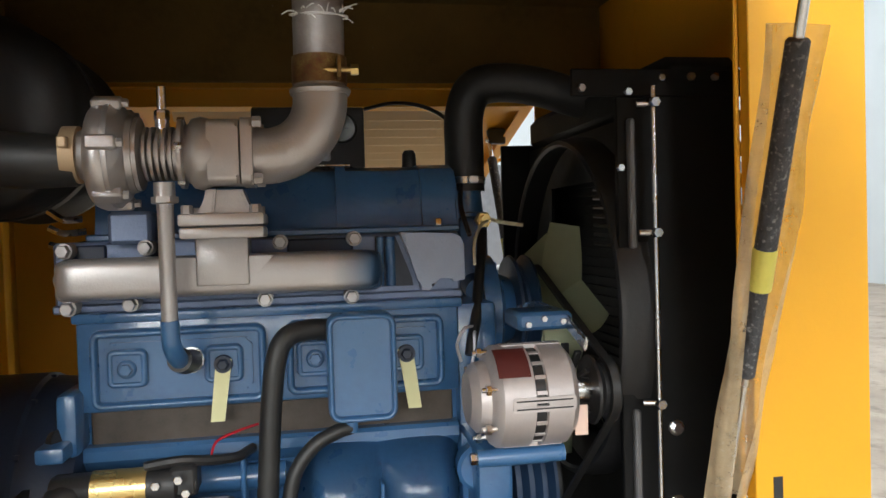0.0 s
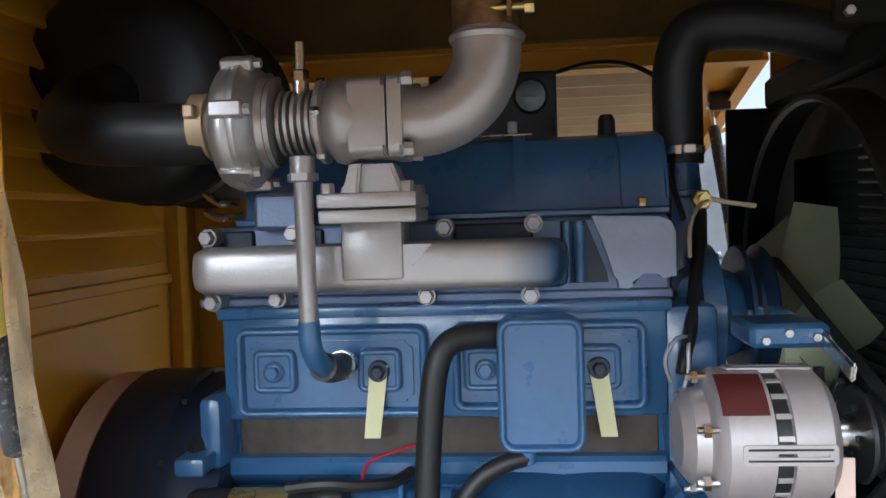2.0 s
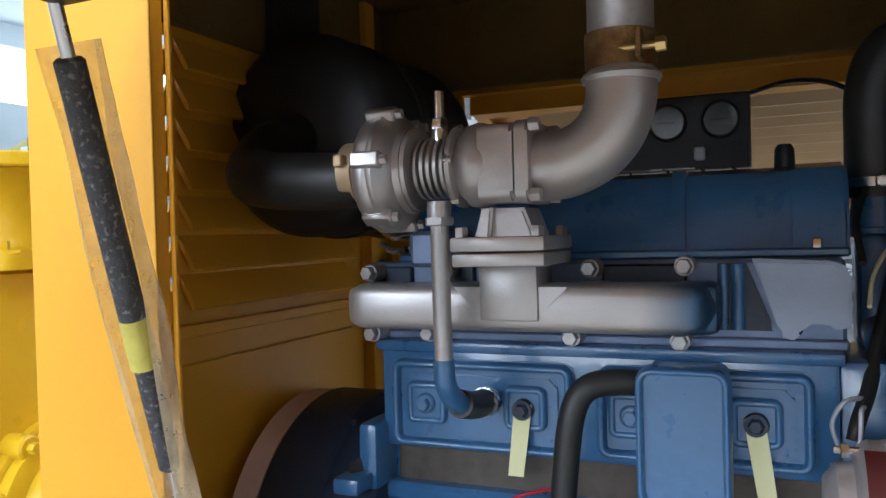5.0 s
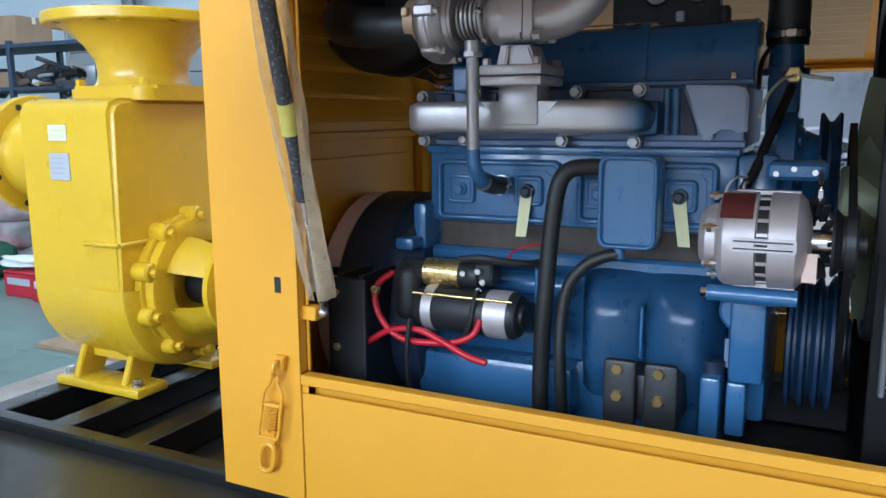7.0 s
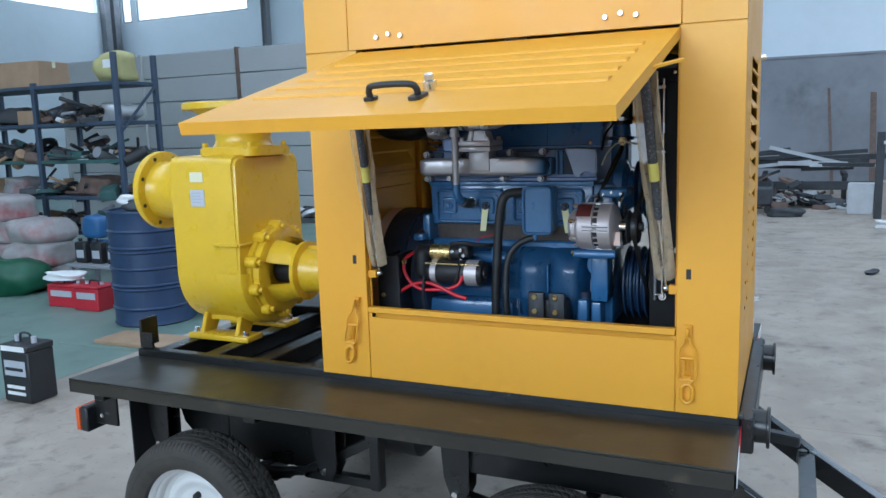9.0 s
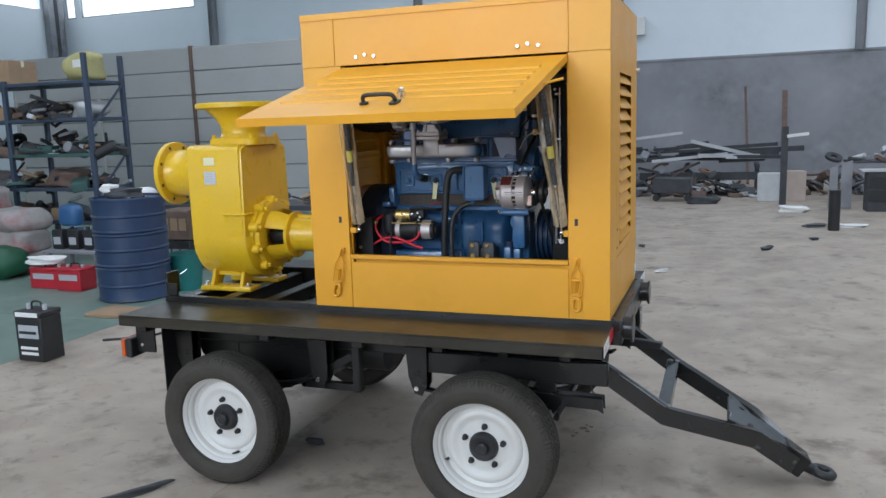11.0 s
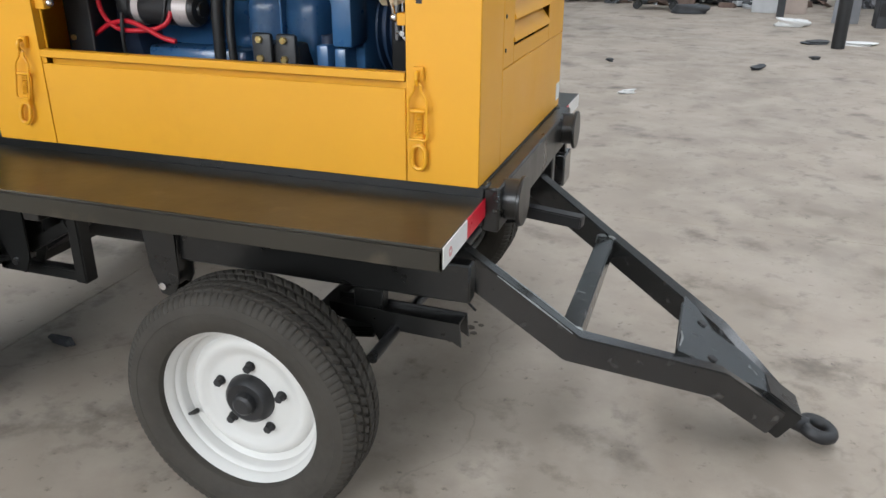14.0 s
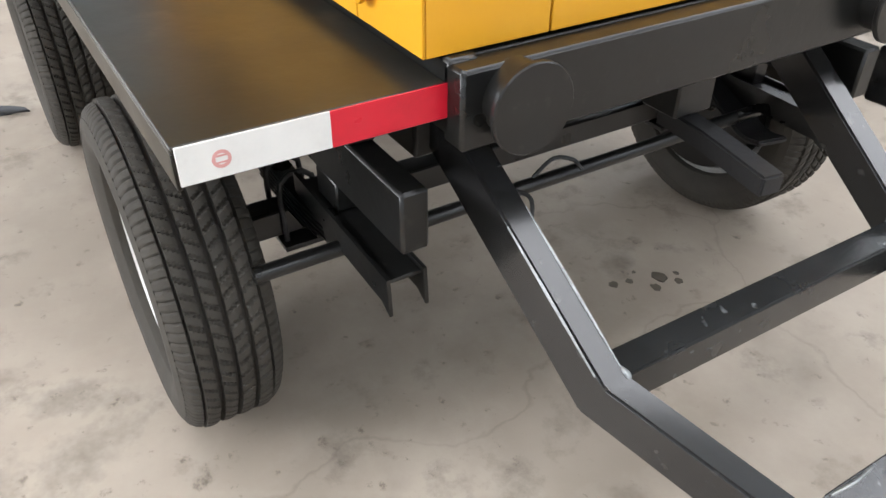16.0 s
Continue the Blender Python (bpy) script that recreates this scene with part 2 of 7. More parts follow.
def solid(name, bm, material, label, category, kind="", group="", sharp=38):
    """A thing that is one mesh; its origin at its base."""
    lo = [min(v.co[k] for v in bm.verts) for k in range(3)]
    hi = [max(v.co[k] for v in bm.verts) for k in range(3)]
    origin = Vector(((lo[0] + hi[0]) / 2, (lo[1] + hi[1]) / 2, lo[2]))
    bmesh.ops.translate(bm, verts=bm.verts, vec=-origin)
    ob = new(name, finish(bm, name, material, sharp))
    ob.location = origin
    ROOT[ob] = origin
    return tagged(ob, label, category, group, kind)


def join(bm, other):
    me = bpy.data.meshes.new("tmp")
    other.to_mesh(me)
    other.free()
    bm.from_mesh(me)
    bpy.data.meshes.remove(me)
    return bm


def box(bm, x0, x1, y0, y1, z0, z1, bev=0.003, seg=1, m=None):
    t = bmesh.new()
    bmesh.ops.create_cube(t, size=1)
    bmesh.ops.transform(t, matrix=Matrix.LocRotScale(((x0 + x1) / 2, (y0 + y1) / 2, (z0 + z1) / 2), None, (abs(x1 - x0), abs(y1 - y0), abs(z1 - z0))), verts=t.verts)
    bev = min(bev, 0.45 * min(abs(x1 - x0), abs(y1 - y0), abs(z1 - z0)))
    if bev > 0:
        bmesh.ops.bevel(t, geom=t.edges[:], offset=bev, segments=seg, affect="EDGES", profile=0.5)
    if m is not None:
        bmesh.ops.transform(t, matrix=m, verts=t.verts)
    return join(bm, t)


def B(*a, **k):
    return box(bmesh.new(), *a, **k)


def frame_of(p0, p1):
    d = (Vector(p1) - Vector(p0)).normalized()
    up = Vector((0, 0, 1)) if abs(d.z) < 0.95 else Vector((0, 1, 0))
    s = d.cross(up).normalized()
    return d, s, s.cross(d)


def lathe(bm, origin, axis, profile, seg=32, start=0.0, sweep=2 * math.pi):
    """Turns (along, radius) pairs round an axis; pairs with radius 0 close the ends."""
    o = Vector(origin)
    d, s, u = frame_of(o, o + Vector(axis))
    full = abs(sweep - 2 * math.pi) < 1e-6
    n = seg if full else seg + 1
    rings = []
    for a, r in profile:
        if r <= 1e-6:
            rings.append([bm.verts.new(o + d * a)] * n)
        else:
            rings.append([bm.verts.new(o + d * a + (s * math.cos(start + sweep * k / seg) + u * math.sin(start + sweep * k / seg)) * r) for k in range(n)])
    for ra, rb in zip(rings, rings[1:]):
        for k in range(seg):
            j = (k + 1) % n
            vs = []
            for v in (ra[k], ra[j], rb[j], rb[k]):
                if v not in vs:
                    vs.append(v)
            if len(vs) > 2:
                bm.faces.new(vs)
    return bm


def cyl(bm, p0, p1, r, r1=None, seg=20, bev=0.0):
    L = (Vector(p1) - Vector(p0)).length
    r1 = r if r1 is None else r1
    prof = [(0, 0), (0, r), (L, r1), (L, 0)] if not bev else [(0, 0), (0, r - bev), (bev, r), (L - bev, r1), (L, r1 - bev), (L, 0)]
    return lathe(bm, p0, Vector(p1) - Vector(p0), prof, seg)


def C(*a, **k):
    return cyl(bmesh.new(), *a, **k)


def smooth_path(pts, n=8):
    P = [Vector(p) for p in pts]
    P = [2 * P[0] - P[1]] + P + [2 * P[-1] - P[-2]]
    out = []
    for i in range(1, len(P) - 2):
        for k in range(n):
            t = k / n
            a, b_, c, d = P[i - 1], P[i], P[i + 1], P[i + 2]
            out.append(0.5 * ((2 * b_) + (c - a) * t + (2 * a - 5 * b_ + 4 * c - d) * t * t + (3 * b_ - a - 3 * c + d) * t ** 3))
    out.append(P[-2])
    return out


def tube(bm, pts, r, seg=12, n=8, curve=True):
    """A round pipe along points; r is one radius or one for each given point."""
    path = smooth_path(pts, n) if curve else [Vector(p) for p in pts]
    rs = r if isinstance(r, (list, tuple)) else [r] * len(pts)
    rad = [float(np.interp(k / max(1, len(path) - 1) * (len(pts) - 1), range(len(pts)), rs)) for k in range(len(path))]
    rings, s = [], None
    for k, p in enumerate(path):
        d = (path[min(k + 1, len(path) - 1)] - path[max(k - 1, 0)]).normalized()
        if s is None:
            s = frame_of(p, p + d)[1]
        s = (s - d * s.dot(d)).normalized()
        u = d.cross(s)
        rings.append([bm.verts.new(p + (s * math.cos(2 * math.pi * j / seg) + u * math.sin(2 * math.pi * j / seg)) * rad[k]) for j in range(seg)])
    for a, c in zip(rings, rings[1:]):
        for j in range(seg):
            bm.faces.new((a[j], a[(j + 1) % seg], c[(j + 1) % seg], c[j]))
    bm.faces.new(rings[0][::-1])
    bm.faces.new(rings[-1])
    return bm


def T(*a, **k):
    return tube(bmesh.new(), *a, **k)


def bar(bm, pts, w, h, roll=None):
    """A rectangular tube through points: w across (level), h upright, mitred at the bends."""
    P = [Vector(p) for p in pts]
    rings = []
    for k, p in enumerate(P):
        d = (P[min(k + 1, len(P) - 1)] - P[max(k - 1, 0)]).normalized()
        s = d.cross(Vector((0, 0, 1))).normalized()
        u = s.cross(d)
        rings.append([bm.verts.new(p + s * (w / 2 * i) + u * (h / 2 * j)) for i, j in ((-1, -1), (1, -1), (1, 1), (-1, 1))])
    for a, c in zip(rings, rings[1:]):
        for j in range(4):
            bm.faces.new((a[j], a[(j + 1) % 4], c[(j + 1) % 4], c[j]))
    bm.faces.new(rings[0][::-1])
    bm.faces.new(rings[-1])
    t = bm
    bmesh.ops.bevel(t, geom=[e for e in t.edges], offset=0.004, segments=2, affect="EDGES")
    return t


def rrect(w, h, r, n=5):
    """A rounded rectangle round 0, 0."""
    out = []
    for cx, cy, a in ((w / 2 - r, h / 2 - r, 0), (-w / 2 + r, h / 2 - r, 90), (-w / 2 + r, -h / 2 + r, 180), (w / 2 - r, -h / 2 + r, 270)):
        for k in range(n + 1):
            t = radians(a + 90 * k / n)
            out.append((cx + r * math.cos(t), cy + r * math.sin(t)))
    return out


def prism(bm, outline, place, d0, d1, bev=0.0, seg=2):
    """Extrudes an outline of (a, b); place(a, b, d) gives the point."""
    t = bmesh.new()
    lo = [t.verts.new(place(a, b_, d0)) for a, b_ in outline]
    hi = [t.verts.new(place(a, b_, d1)) for a, b_ in outline]
    n = len(outline)
    t.faces.new(lo[::-1])
    top = t.faces.new(hi)
    for k in range(n):
        t.faces.new((lo[k], lo[(k + 1) % n], hi[(k + 1) % n], hi[k]))
    if bev:
        bmesh.ops.bevel(t, geom=list(top.edges), offset=bev, segments=seg, affect="EDGES")
    return join(bm, t)


def plate_y(bm, cx, cz, w, h, r, y0, y1, bev=0.0):
    """A rounded plate that faces -y, its face at y1 (the smaller)."""
    return prism(bm, rrect(w, h, r), lambda a, c, d: (cx + a, d, cz + c), y0, y1, bev)


def ring_y(bm, cx, cz, w, h, r, t, y0, y1):
    """A rounded raised rim that faces -y."""
    o, i = rrect(w, h, r), rrect(w - 2 * t, h - 2 * t, max(0.002, r - t))
    n = len(o)
    V = [[bm.verts.new((cx + a, y, cz + c)) for a, c in q] for q, y in ((o, y0), (o, y1), (i, y1), (i, y0))]
    for a, c in zip(V, V[1:]):
        for k in range(n):
            bm.faces.new((a[k], a[(k + 1) % n], c[(k + 1) % n], c[k]))
    return bm


def ring_round(bm, cx, cz, w, h, r, t, y0, y1):
    """A rounded bead that runs round a rectangle and faces -y."""
    V = []
    for f, g in ((0, 0), (0.04, 0.45), (0.16, 0.82), (0.36, 1), (0.64, 1), (0.84, 0.82), (0.96, 0.45), (1, 0)):
        q = rrect(w - 2 * t * f, h - 2 * t * f, max(0.002, r - t * f))
        V.append([bm.verts.new((cx + a, y0 + (y1 - y0) * g, cz + c)) for a, c in q])
    n = len(V[0])
    for a, c in zip(V, V[1:]):
        for k in range(n):
            bm.faces.new((a[k], a[(k + 1) % n], c[(k + 1) % n], c[k]))
    return bm


def hexbolt(bm, p, axis, r, h, washer=0.0):
    p, axis = Vector(p), Vector(axis).normalized()
    if washer:
        cyl(bm, p, p + axis * 0.003, washer, seg=16)
        p = p + axis * 0.003
    lathe(bm, p, axis, [(0, 0), (0, r), (h * 0.85, r), (h, r * 0.86), (h, 0)], 6)
    return bm


def bolt(parent, p, axis, r=0.007, h=0.008, material=None, washer=0.0, name="bolt"):
    return part(name, hexbolt(bmesh.new(), p, axis, r, h, washer), material or STEEL, parent)

# ---- the hall ----
def setting(name, bm, material, label=""):
    ob = new(name, finish(bm, name, material))
    ROOT[ob] = Vector((0, 0, 0))
    return tagged(ob, label, "", "", "structure")


X0, X1, Y0, Y1, TOP = -22.0, 13.0, -9.0, 20.0, 8.6
FLOOR = -0.027
floor = setting("floor", B(X0 - 1, X1 + 1, Y0 - 1, Y1 + 1, -0.30, FLOOR - 0.005, bev=0), CONC, "grey stained concrete workshop floor")

wall_north = setting("wall_north", B(X0, X1, Y1, Y1 + 0.2, FLOOR, 3.20, bev=0), WLOW, "dark grey sheet-clad lower wall")
b1 = bmesh.new()
for x0, x1, z0, z1 in ((X0, X1, 3.20, 5.85), (X0, X1, 7.9, TOP), (-16.2, X1, 5.85, 7.9), (-21.35, -21.1, 5.85, 7.9), (X0, -21.8, 5.85, 7.9)):
    box(b1, x0, x1, Y1 + 0.03, Y1 + 0.23, z0, z1, bev=0)
setting("wall_north_upper", b1, WUP, "pale blue sheet-clad upper wall")
b1 = bmesh.new()
for y0, y1, z0, z1 in ((Y0, Y1, FLOOR, 6.12), (Y0, Y1, 7.9, TOP), (Y0, 6.0, 6.12, 7.9), (12.4, 12.55, 6.12, 7.9), (19.1, Y1, 6.12, 7.9)):
    box(b1, X0 - 0.2, X0, y0, y1, z0, z1, bev=0)
wall_west = setting("wall_west", b1, WUP, "pale blue sheet-clad wall")
wall_east = setting("wall_east", B(X1, X1 + 0.2, Y0, Y1, FLOOR, TOP, bev=0), WUP, "pale blue sheet-clad wall")
b1 = bmesh.new()
for x0, x1, z0, z1 in ((X0, X1, FLOOR, 2.5), (X0, X1, 6.1, TOP), (X0, -6.8, 2.5, 6.1), (-4.2, -3.6, 2.5, 6.1), (-1.0, -0.4, 2.5, 6.1), (2.2, X1, 2.5, 6.1)):
    box(b1, x0, x1, Y0 - 0.2, Y0, z0, z1, bev=0)
wall_south = setting("wall_south", b1, WUP, "pale wall with high window openings")
b1 = bmesh.new()
for x0, x1 in ((X0, -8.5), (-5.5, 0.5), (3.5, 7.5), (10.5, X1)):
    box(b1, x0, x1, Y0, Y1, TOP, TOP + 0.15, bev=0)
for y0, y1 in ((Y0, -5.0), (17.0, Y1)):
    box(b1, -8.5, 10.5, y0, y1, TOP + 0.002, TOP + 0.15, bev=0)
ceiling = setting("ceiling", b1, WUP, "pale sheet roof with skylight strips")

GLOW = bpy.data.materials.new("daylight")
GLOW.use_nodes = True
g = GLOW.node_tree
em = g.nodes.new("ShaderNodeEmission")
em.inputs[0].default_value, em.inputs[1].default_value = (0.92, 0.97, 1.0, 1), 3.2
g.links.new(em.outputs[0], g.nodes["Material Output"].inputs[0])
setting("backdrop", B(X0 - 1, X1 + 1, Y1 + 1.2, Y1 + 1.3, 4, 9.5, bev=0), GLOW, "bright overcast sky outside the windows")
setting("backdrop_west", B(X0 - 1.3, X0 - 1.2, Y0, Y1 + 1, 4, 9.5, bev=0), GLOW, "bright overcast sky outside the windows")
for k, (x0, x1) in enumerate(((-21.8, -21.35), (-21.1, -16.2))):
    w = setting("window_%d" % (k + 1), ring_y(bmesh.new(), (x0 + x1) / 2, 6.87, x1 - x0, 2.04, 0.02, 0.06, Y1 + 0.2, Y1 + 0.06), PALE, "high window with a pale frame")
    part("pane", B(x0 + 0.06, x1 - 0.06, Y1 + 0.12, Y1 + 0.125, 5.91, 7.83, bev=0), GLOW, w, "bright pane")
# steel columns on the walls
for x in (-15.4, 4.05, -8.0, -2.0, 10.0):
    c = bmesh.new()
    for a in (-0.11, 0.09):
        box(c, x + a, x + a + 0.02, Y1 - 0.22, Y1 - 0.004, 3.20, TOP)
    box(c, x - 0.09, x + 0.09, Y1 - 0.12, Y1 - 0.10, 3.20, TOP, bev=0)
    setting("column", c, WLOW, "grey steel wall column")
setting("column", B(X0 + 0.004, X0 + 0.26, 19.20, 19.45, FLOOR, TOP), WLOW, "grey steel corner column")
setting("column", B(X0 + 0.004, X0 + 0.26, 19.62, 19.87, FLOOR, TOP), WLOW, "grey steel corner column")
b1 = bmesh.new()
box(b1, X0, X1, Y1 - 0.03, Y1 + 0.03, 3.18, 3.24)
setting("trim", b1, WLOW, "grey flashing on the wall")

# ---- the trailer ----
trailer = thing("trailer", (-0.65, 0.80, 0.0), "black four-wheel steel trailer standing on concrete", "trailer")
DX0, DX1, DW = -1.871, 0.494, 1.60


def tp(name, bm, material=BLK, label="", parent=None, sharp=38):
    return part(name, bm, material, parent or trailer, label, sharp)


for y0, y1 in ((0.0, 0.345), (DW - 0.345, DW)):
    d = bmesh.new()
    box(d, DX0, DX1, y0, y1, 0.767, 0.775, bev=0.002)
    e = y0 if y0 == 0 else y1 - 0.006
    box(d, DX0, DX1, e, e + 0.006, 0.722, 0.767, bev=0.001)
    box(d, DX1 - 0.006, DX1, y0, y1, 0.725, 0.767, bev=0.001)
    box(d, DX0, DX0 + 0.006, y0, y1, 0.725, 0.767, bev=0.001)
    # the plate rises a little towards its outer edge, and the front edge slants back
    for v in d.verts:
        out = 1 - min(abs(v.co.y - (0 if y0 == 0 else DW)) / 0.345, 1.0)
        v.co.z += 0.008 * out
        if v.co.x > DX1 - 0.05:
            v.co.x -= 0.011 * (1 - out)
    tp("deck_plate", d, DECK, "black plate deck with folded edge")
# scuffed paint scratch on the deck
tp("scratch", T([(-0.42, 0.14, 0.7755), (-0.36, 0.10, 0.7755), (-0.27, 0.085, 0.7755)], 0.0022, seg=6), WELD, "bare scratch")
# frame rails that carry the machine
for y in (0.345, 1.235):
    tp("rail", B(-1.871, 0.49, y, y + 0.045, 0.70, 0.805, bev=0.005), BLK)
for x in (-1.87, -1.62, -1.36, -1.10):
    tp("crossmember", B(x, x + 0.07, 0.39, 1.235, 0.70, 0.775, bev=0.004), BLK)
tp("front_beam", B(0.475, 0.520, 0.345, 1.28, 0.690, 0.800, bev=0.005), BLK)
tp("base_plate", B(-0.95, 0.475, 0.39, 1.235, 0.785, 0.800, bev=0.002), BLK)
tp("under_plate", B(-1.868, -1.12, 0.3905, 1.2345, 0.693, 0.699, bev=0.001), BLK)
tp("stop_post", B(-1.868, -1.855, 0.36, 0.455, 0.805, 0.925, bev=0.003), BLK)
tp("post_foot", B(-1.868, -1.80, 0.36, 0.372, 0.805, 0.87, bev=0.002), BLK)
for y in (0.425, 1.175):
    s = tp("stub_pipe", C((0.510, y, 0.752), (0.553, y, 0.752), 0.050, seg=28), BLK)
    tp("end_disc", C((0.553, y, 0.750), (0.563, y, 0.750), 0.062, seg=32, bev=0.002), BLK, "", s)
# reflective tape on the front edge
for y0, y1, m_, l in ((0.004, 0.184, TAPEW, "white reflective tape"), (0.184, 0.365, TAPER, "red reflective tape"), (1.235, 1.416, TAPER, "red reflective tape"), (1.416, 1.596, TAPEW, "white reflective tape")):
    tape = B(DX1 + 0.0005, DX1 + 0.003, y0, y1, 0.7275, 0.7745, bev=0.0005)
    for v in tape.verts:
        out = 1 - min(min(v.co.y, DW - v.co.y) / 0.345, 1.0)
        v.co.z += 0.008 * out
        v.co.x -= 0.011 * (1 - out)
    o = tp("reflective_tape", tape, m_, l)
    if y0 < 0.01:
        tp("print", lathe(bmesh.new(), (DX1 + 0.0015, 0.052, 0.757), (1, 0, 0), [(0, 0.011), (0.0006, 0.011), (0.0006, 0.007), (0, 0.007)], 18), FADED, "faded round red print", o)
        for dz in (-0.004, 0.004):
            tp("print", B(DX1 + 0.0005, DX1 + 0.0021, 0.046, 0.058, 0.756 + dz, 0.758 + dz, bev=0), FADED, "", o)
# long beams and running gear
for y in (0.40, 1.12):
    tp("main_beam", B(-1.86, 0.30, y, y + 0.07, 0.56, 0.69, bev=0.006), BLK)
for y0, y1 in ((0.27, 0.33), (1.27, 1.33)):
    tp("side_channel", B(-0.36, 0.470, y0 + 0.013, y1 - 0.002, 0.520, 0.621, bev=0.005), BLK)
    for x in (-0.33, -0.02, 0.26):
        tp("channel_stay", B(x, x + 0.05, y0 + 0.012, y1 - 0.003, 0.6215, 0.7225, bev=0.002), BLK)
tp("long_strip", B(-0.30, 0.10, 0.262, 0.268, 0.655, 0.662, bev=0.001), WELD, "bare metal strip")
for y in (0.045, 1.555):
    s = 1 if y < 1 else -1
    for x in (-1.80, -1.10, -0.62):
        tp("outrigger", B(x, x + 0.05, min(y + s * 0.0, y + s * 0.35), max(y, y + s * 0.35), 0.69, 0.722, bev=0.003), BLK)


def running_gear(cx):
    tp("axle", B(cx - 0.03, cx + 0.03, 0.10, 1.50, 0.288, 0.348, bev=0.006), BLK)
    for y in (0.30, 1.30):
        for k in range(5):
            hl = 0.36 - 0.06 * k
            pts = [(cx + hl * u, y, 0.392 - 0.0105 * k + 0.045 * u * u * (hl / 0.36) ** 2) for u in (-1, -0.5, 0, 0.5, 1)]
            o = bmesh.new()
            bar(o, smooth_path(pts, 4), 0.05, 0.009)
            tp("leaf_spring", o, BLK)
        for dx in (-0.035, 0.035):
            tp("u_bolt", T([(cx + dx, y - 0.032, 0.27), (cx + dx, y - 0.032, 0.41), (cx + dx, y + 0.032, 0.41), (cx + dx, y + 0.032, 0.27)], 0.006, seg=8, n=3), BLKM)
        tp("spring_plate", B(cx - 0.06, cx + 0.06, y - 0.045, y + 0.045, 0.268, 0.28, bev=0.002), BLK)
        for x in (cx - 0.385, cx + 0.40):
            if x > 0.3:
                continue
            o = bmesh.new()
            for dy in (-0.036, 0.030):
                prism(o, [(-0.055, 0.70), (0.055, 0.70), (0.05, 0.46), (0.025, 0.41), (-0.012, 0.42), (-0.04, 0.50)], lambda a, c, d, x=x: (x + a, d, c), y + dy, y + dy + 0.006)
            box(o, x - 0.055, x + 0.055, y - 0.036, y + 0.036, 0.640, 0.70)
            h = tp("spring_hanger", o, BLK)
            tp("pin", C((x + 0.0, y - 0.045, 0.445), (x + 0.0, y + 0.045, 0.445), 0.011, seg=12), STEEL, "bright pin", h)


running_gear(-0.022)
running_gear(-1.326)
for y in (0.30, 1.30):
    for dy in (-0.034, 0.028):
        c = bmesh.new()
        prism(c, [(0.10, 0.478), (0.45, 0.470), (0.455, 0.405), (0.43, 0.420), (0.27, 0.425), (0.235, 0.385), (0.215, 0.430), (0.10, 0.44)], lambda a, z, d: (a, d, z), y + dy, y + dy + 0.006)
        tp("hanger_cheek", c, BLK)
    tp("hanger_web", B(0.11, 0.445, y - 0.027, y + 0.027, 0.458, 0.465, bev=0.001), BLK)
    tp("step_bracket", B(0.16, 0.24, y - 0.014, y + 0.026, 0.465, 0.5195, bev=0.003), BLK)
tp("side_stub", B(0.415, 0.490, 1.42, 1.54, 0.470, 0.588, bev=0.005), GLOSSB, "square black tube stub")
tp("stub_hanger", B(0.425, 0.480, 1.46, 1.50, 0.589, 0.722, bev=0.003), BLK)
c = bmesh.new()
prism(c, [(-1.69, 0.682), (-1.735, 0.640), (-1.745, 0.57), (-1.715, 0.48), (-1.62, 0.395), (-1.50, 0.366), (-1.10, 0.366), (-1.00, 0.395), (-0.87, 0.478), (-0.825, 0.53), (-0.815, 0.60), (-0.815, 0.682)], lambda x, z, d: (x, d, z), 0.42, 1.18, 0.03, 3)
tank = tp("belly_tank", c, BLK, "black steel tank hung between the rails", None, 50)
for x in (-1.52, -1.05):
    tp("tank_strap", B(x, x + 0.04, 0.416, 1.184, 0.360, 0.684, bev=0.002), BLK, "", tank)
tp("cross_shaft", C((0.28, 0.12, 0.425), (0.28, 1.48, 0.425), 0.014, seg=12), BLK)
tp("brace", bar(bmesh.new(), [(-1.05, 0.33, 0.40), (-0.76, 0.33, 0.56)], 0.04, 0.035), BLK)
tp("brace", bar(bmesh.new(), [(-1.05, 0.33, 0.40), (-0.74, 0.33, 0.40)], 0.04, 0.035), BLK)
tp("brace", bar(bmesh.new(), [(-0.74, 0.33, 0.38), (-0.74, 0.331, 0.72)], 0.04, 0.05), BLK)
tp("air_tank", C((-1.10, 0.62, 0.50), (-0.66, 0.62, 0.50), 0.10, seg=28, bev=0.03), BLKM)
# curved guard under the front
bc = tp("curved_guard", bar(bmesh.new(), smooth_path([(0.06, 1.285, 0.468), (0.16, 1.262, 0.452), (0.25, 1.243, 0.412), (0.32, 1.228, 0.394), (0.375, 1.217, 0.404)], 4), 0.075, 0.012), BLKM)
tp("bolt", hexbolt(bmesh.new(), (0.11, 1.272, 0.465), (0, 0, 1), 0.010, 0.012), STEEL, "", bc)

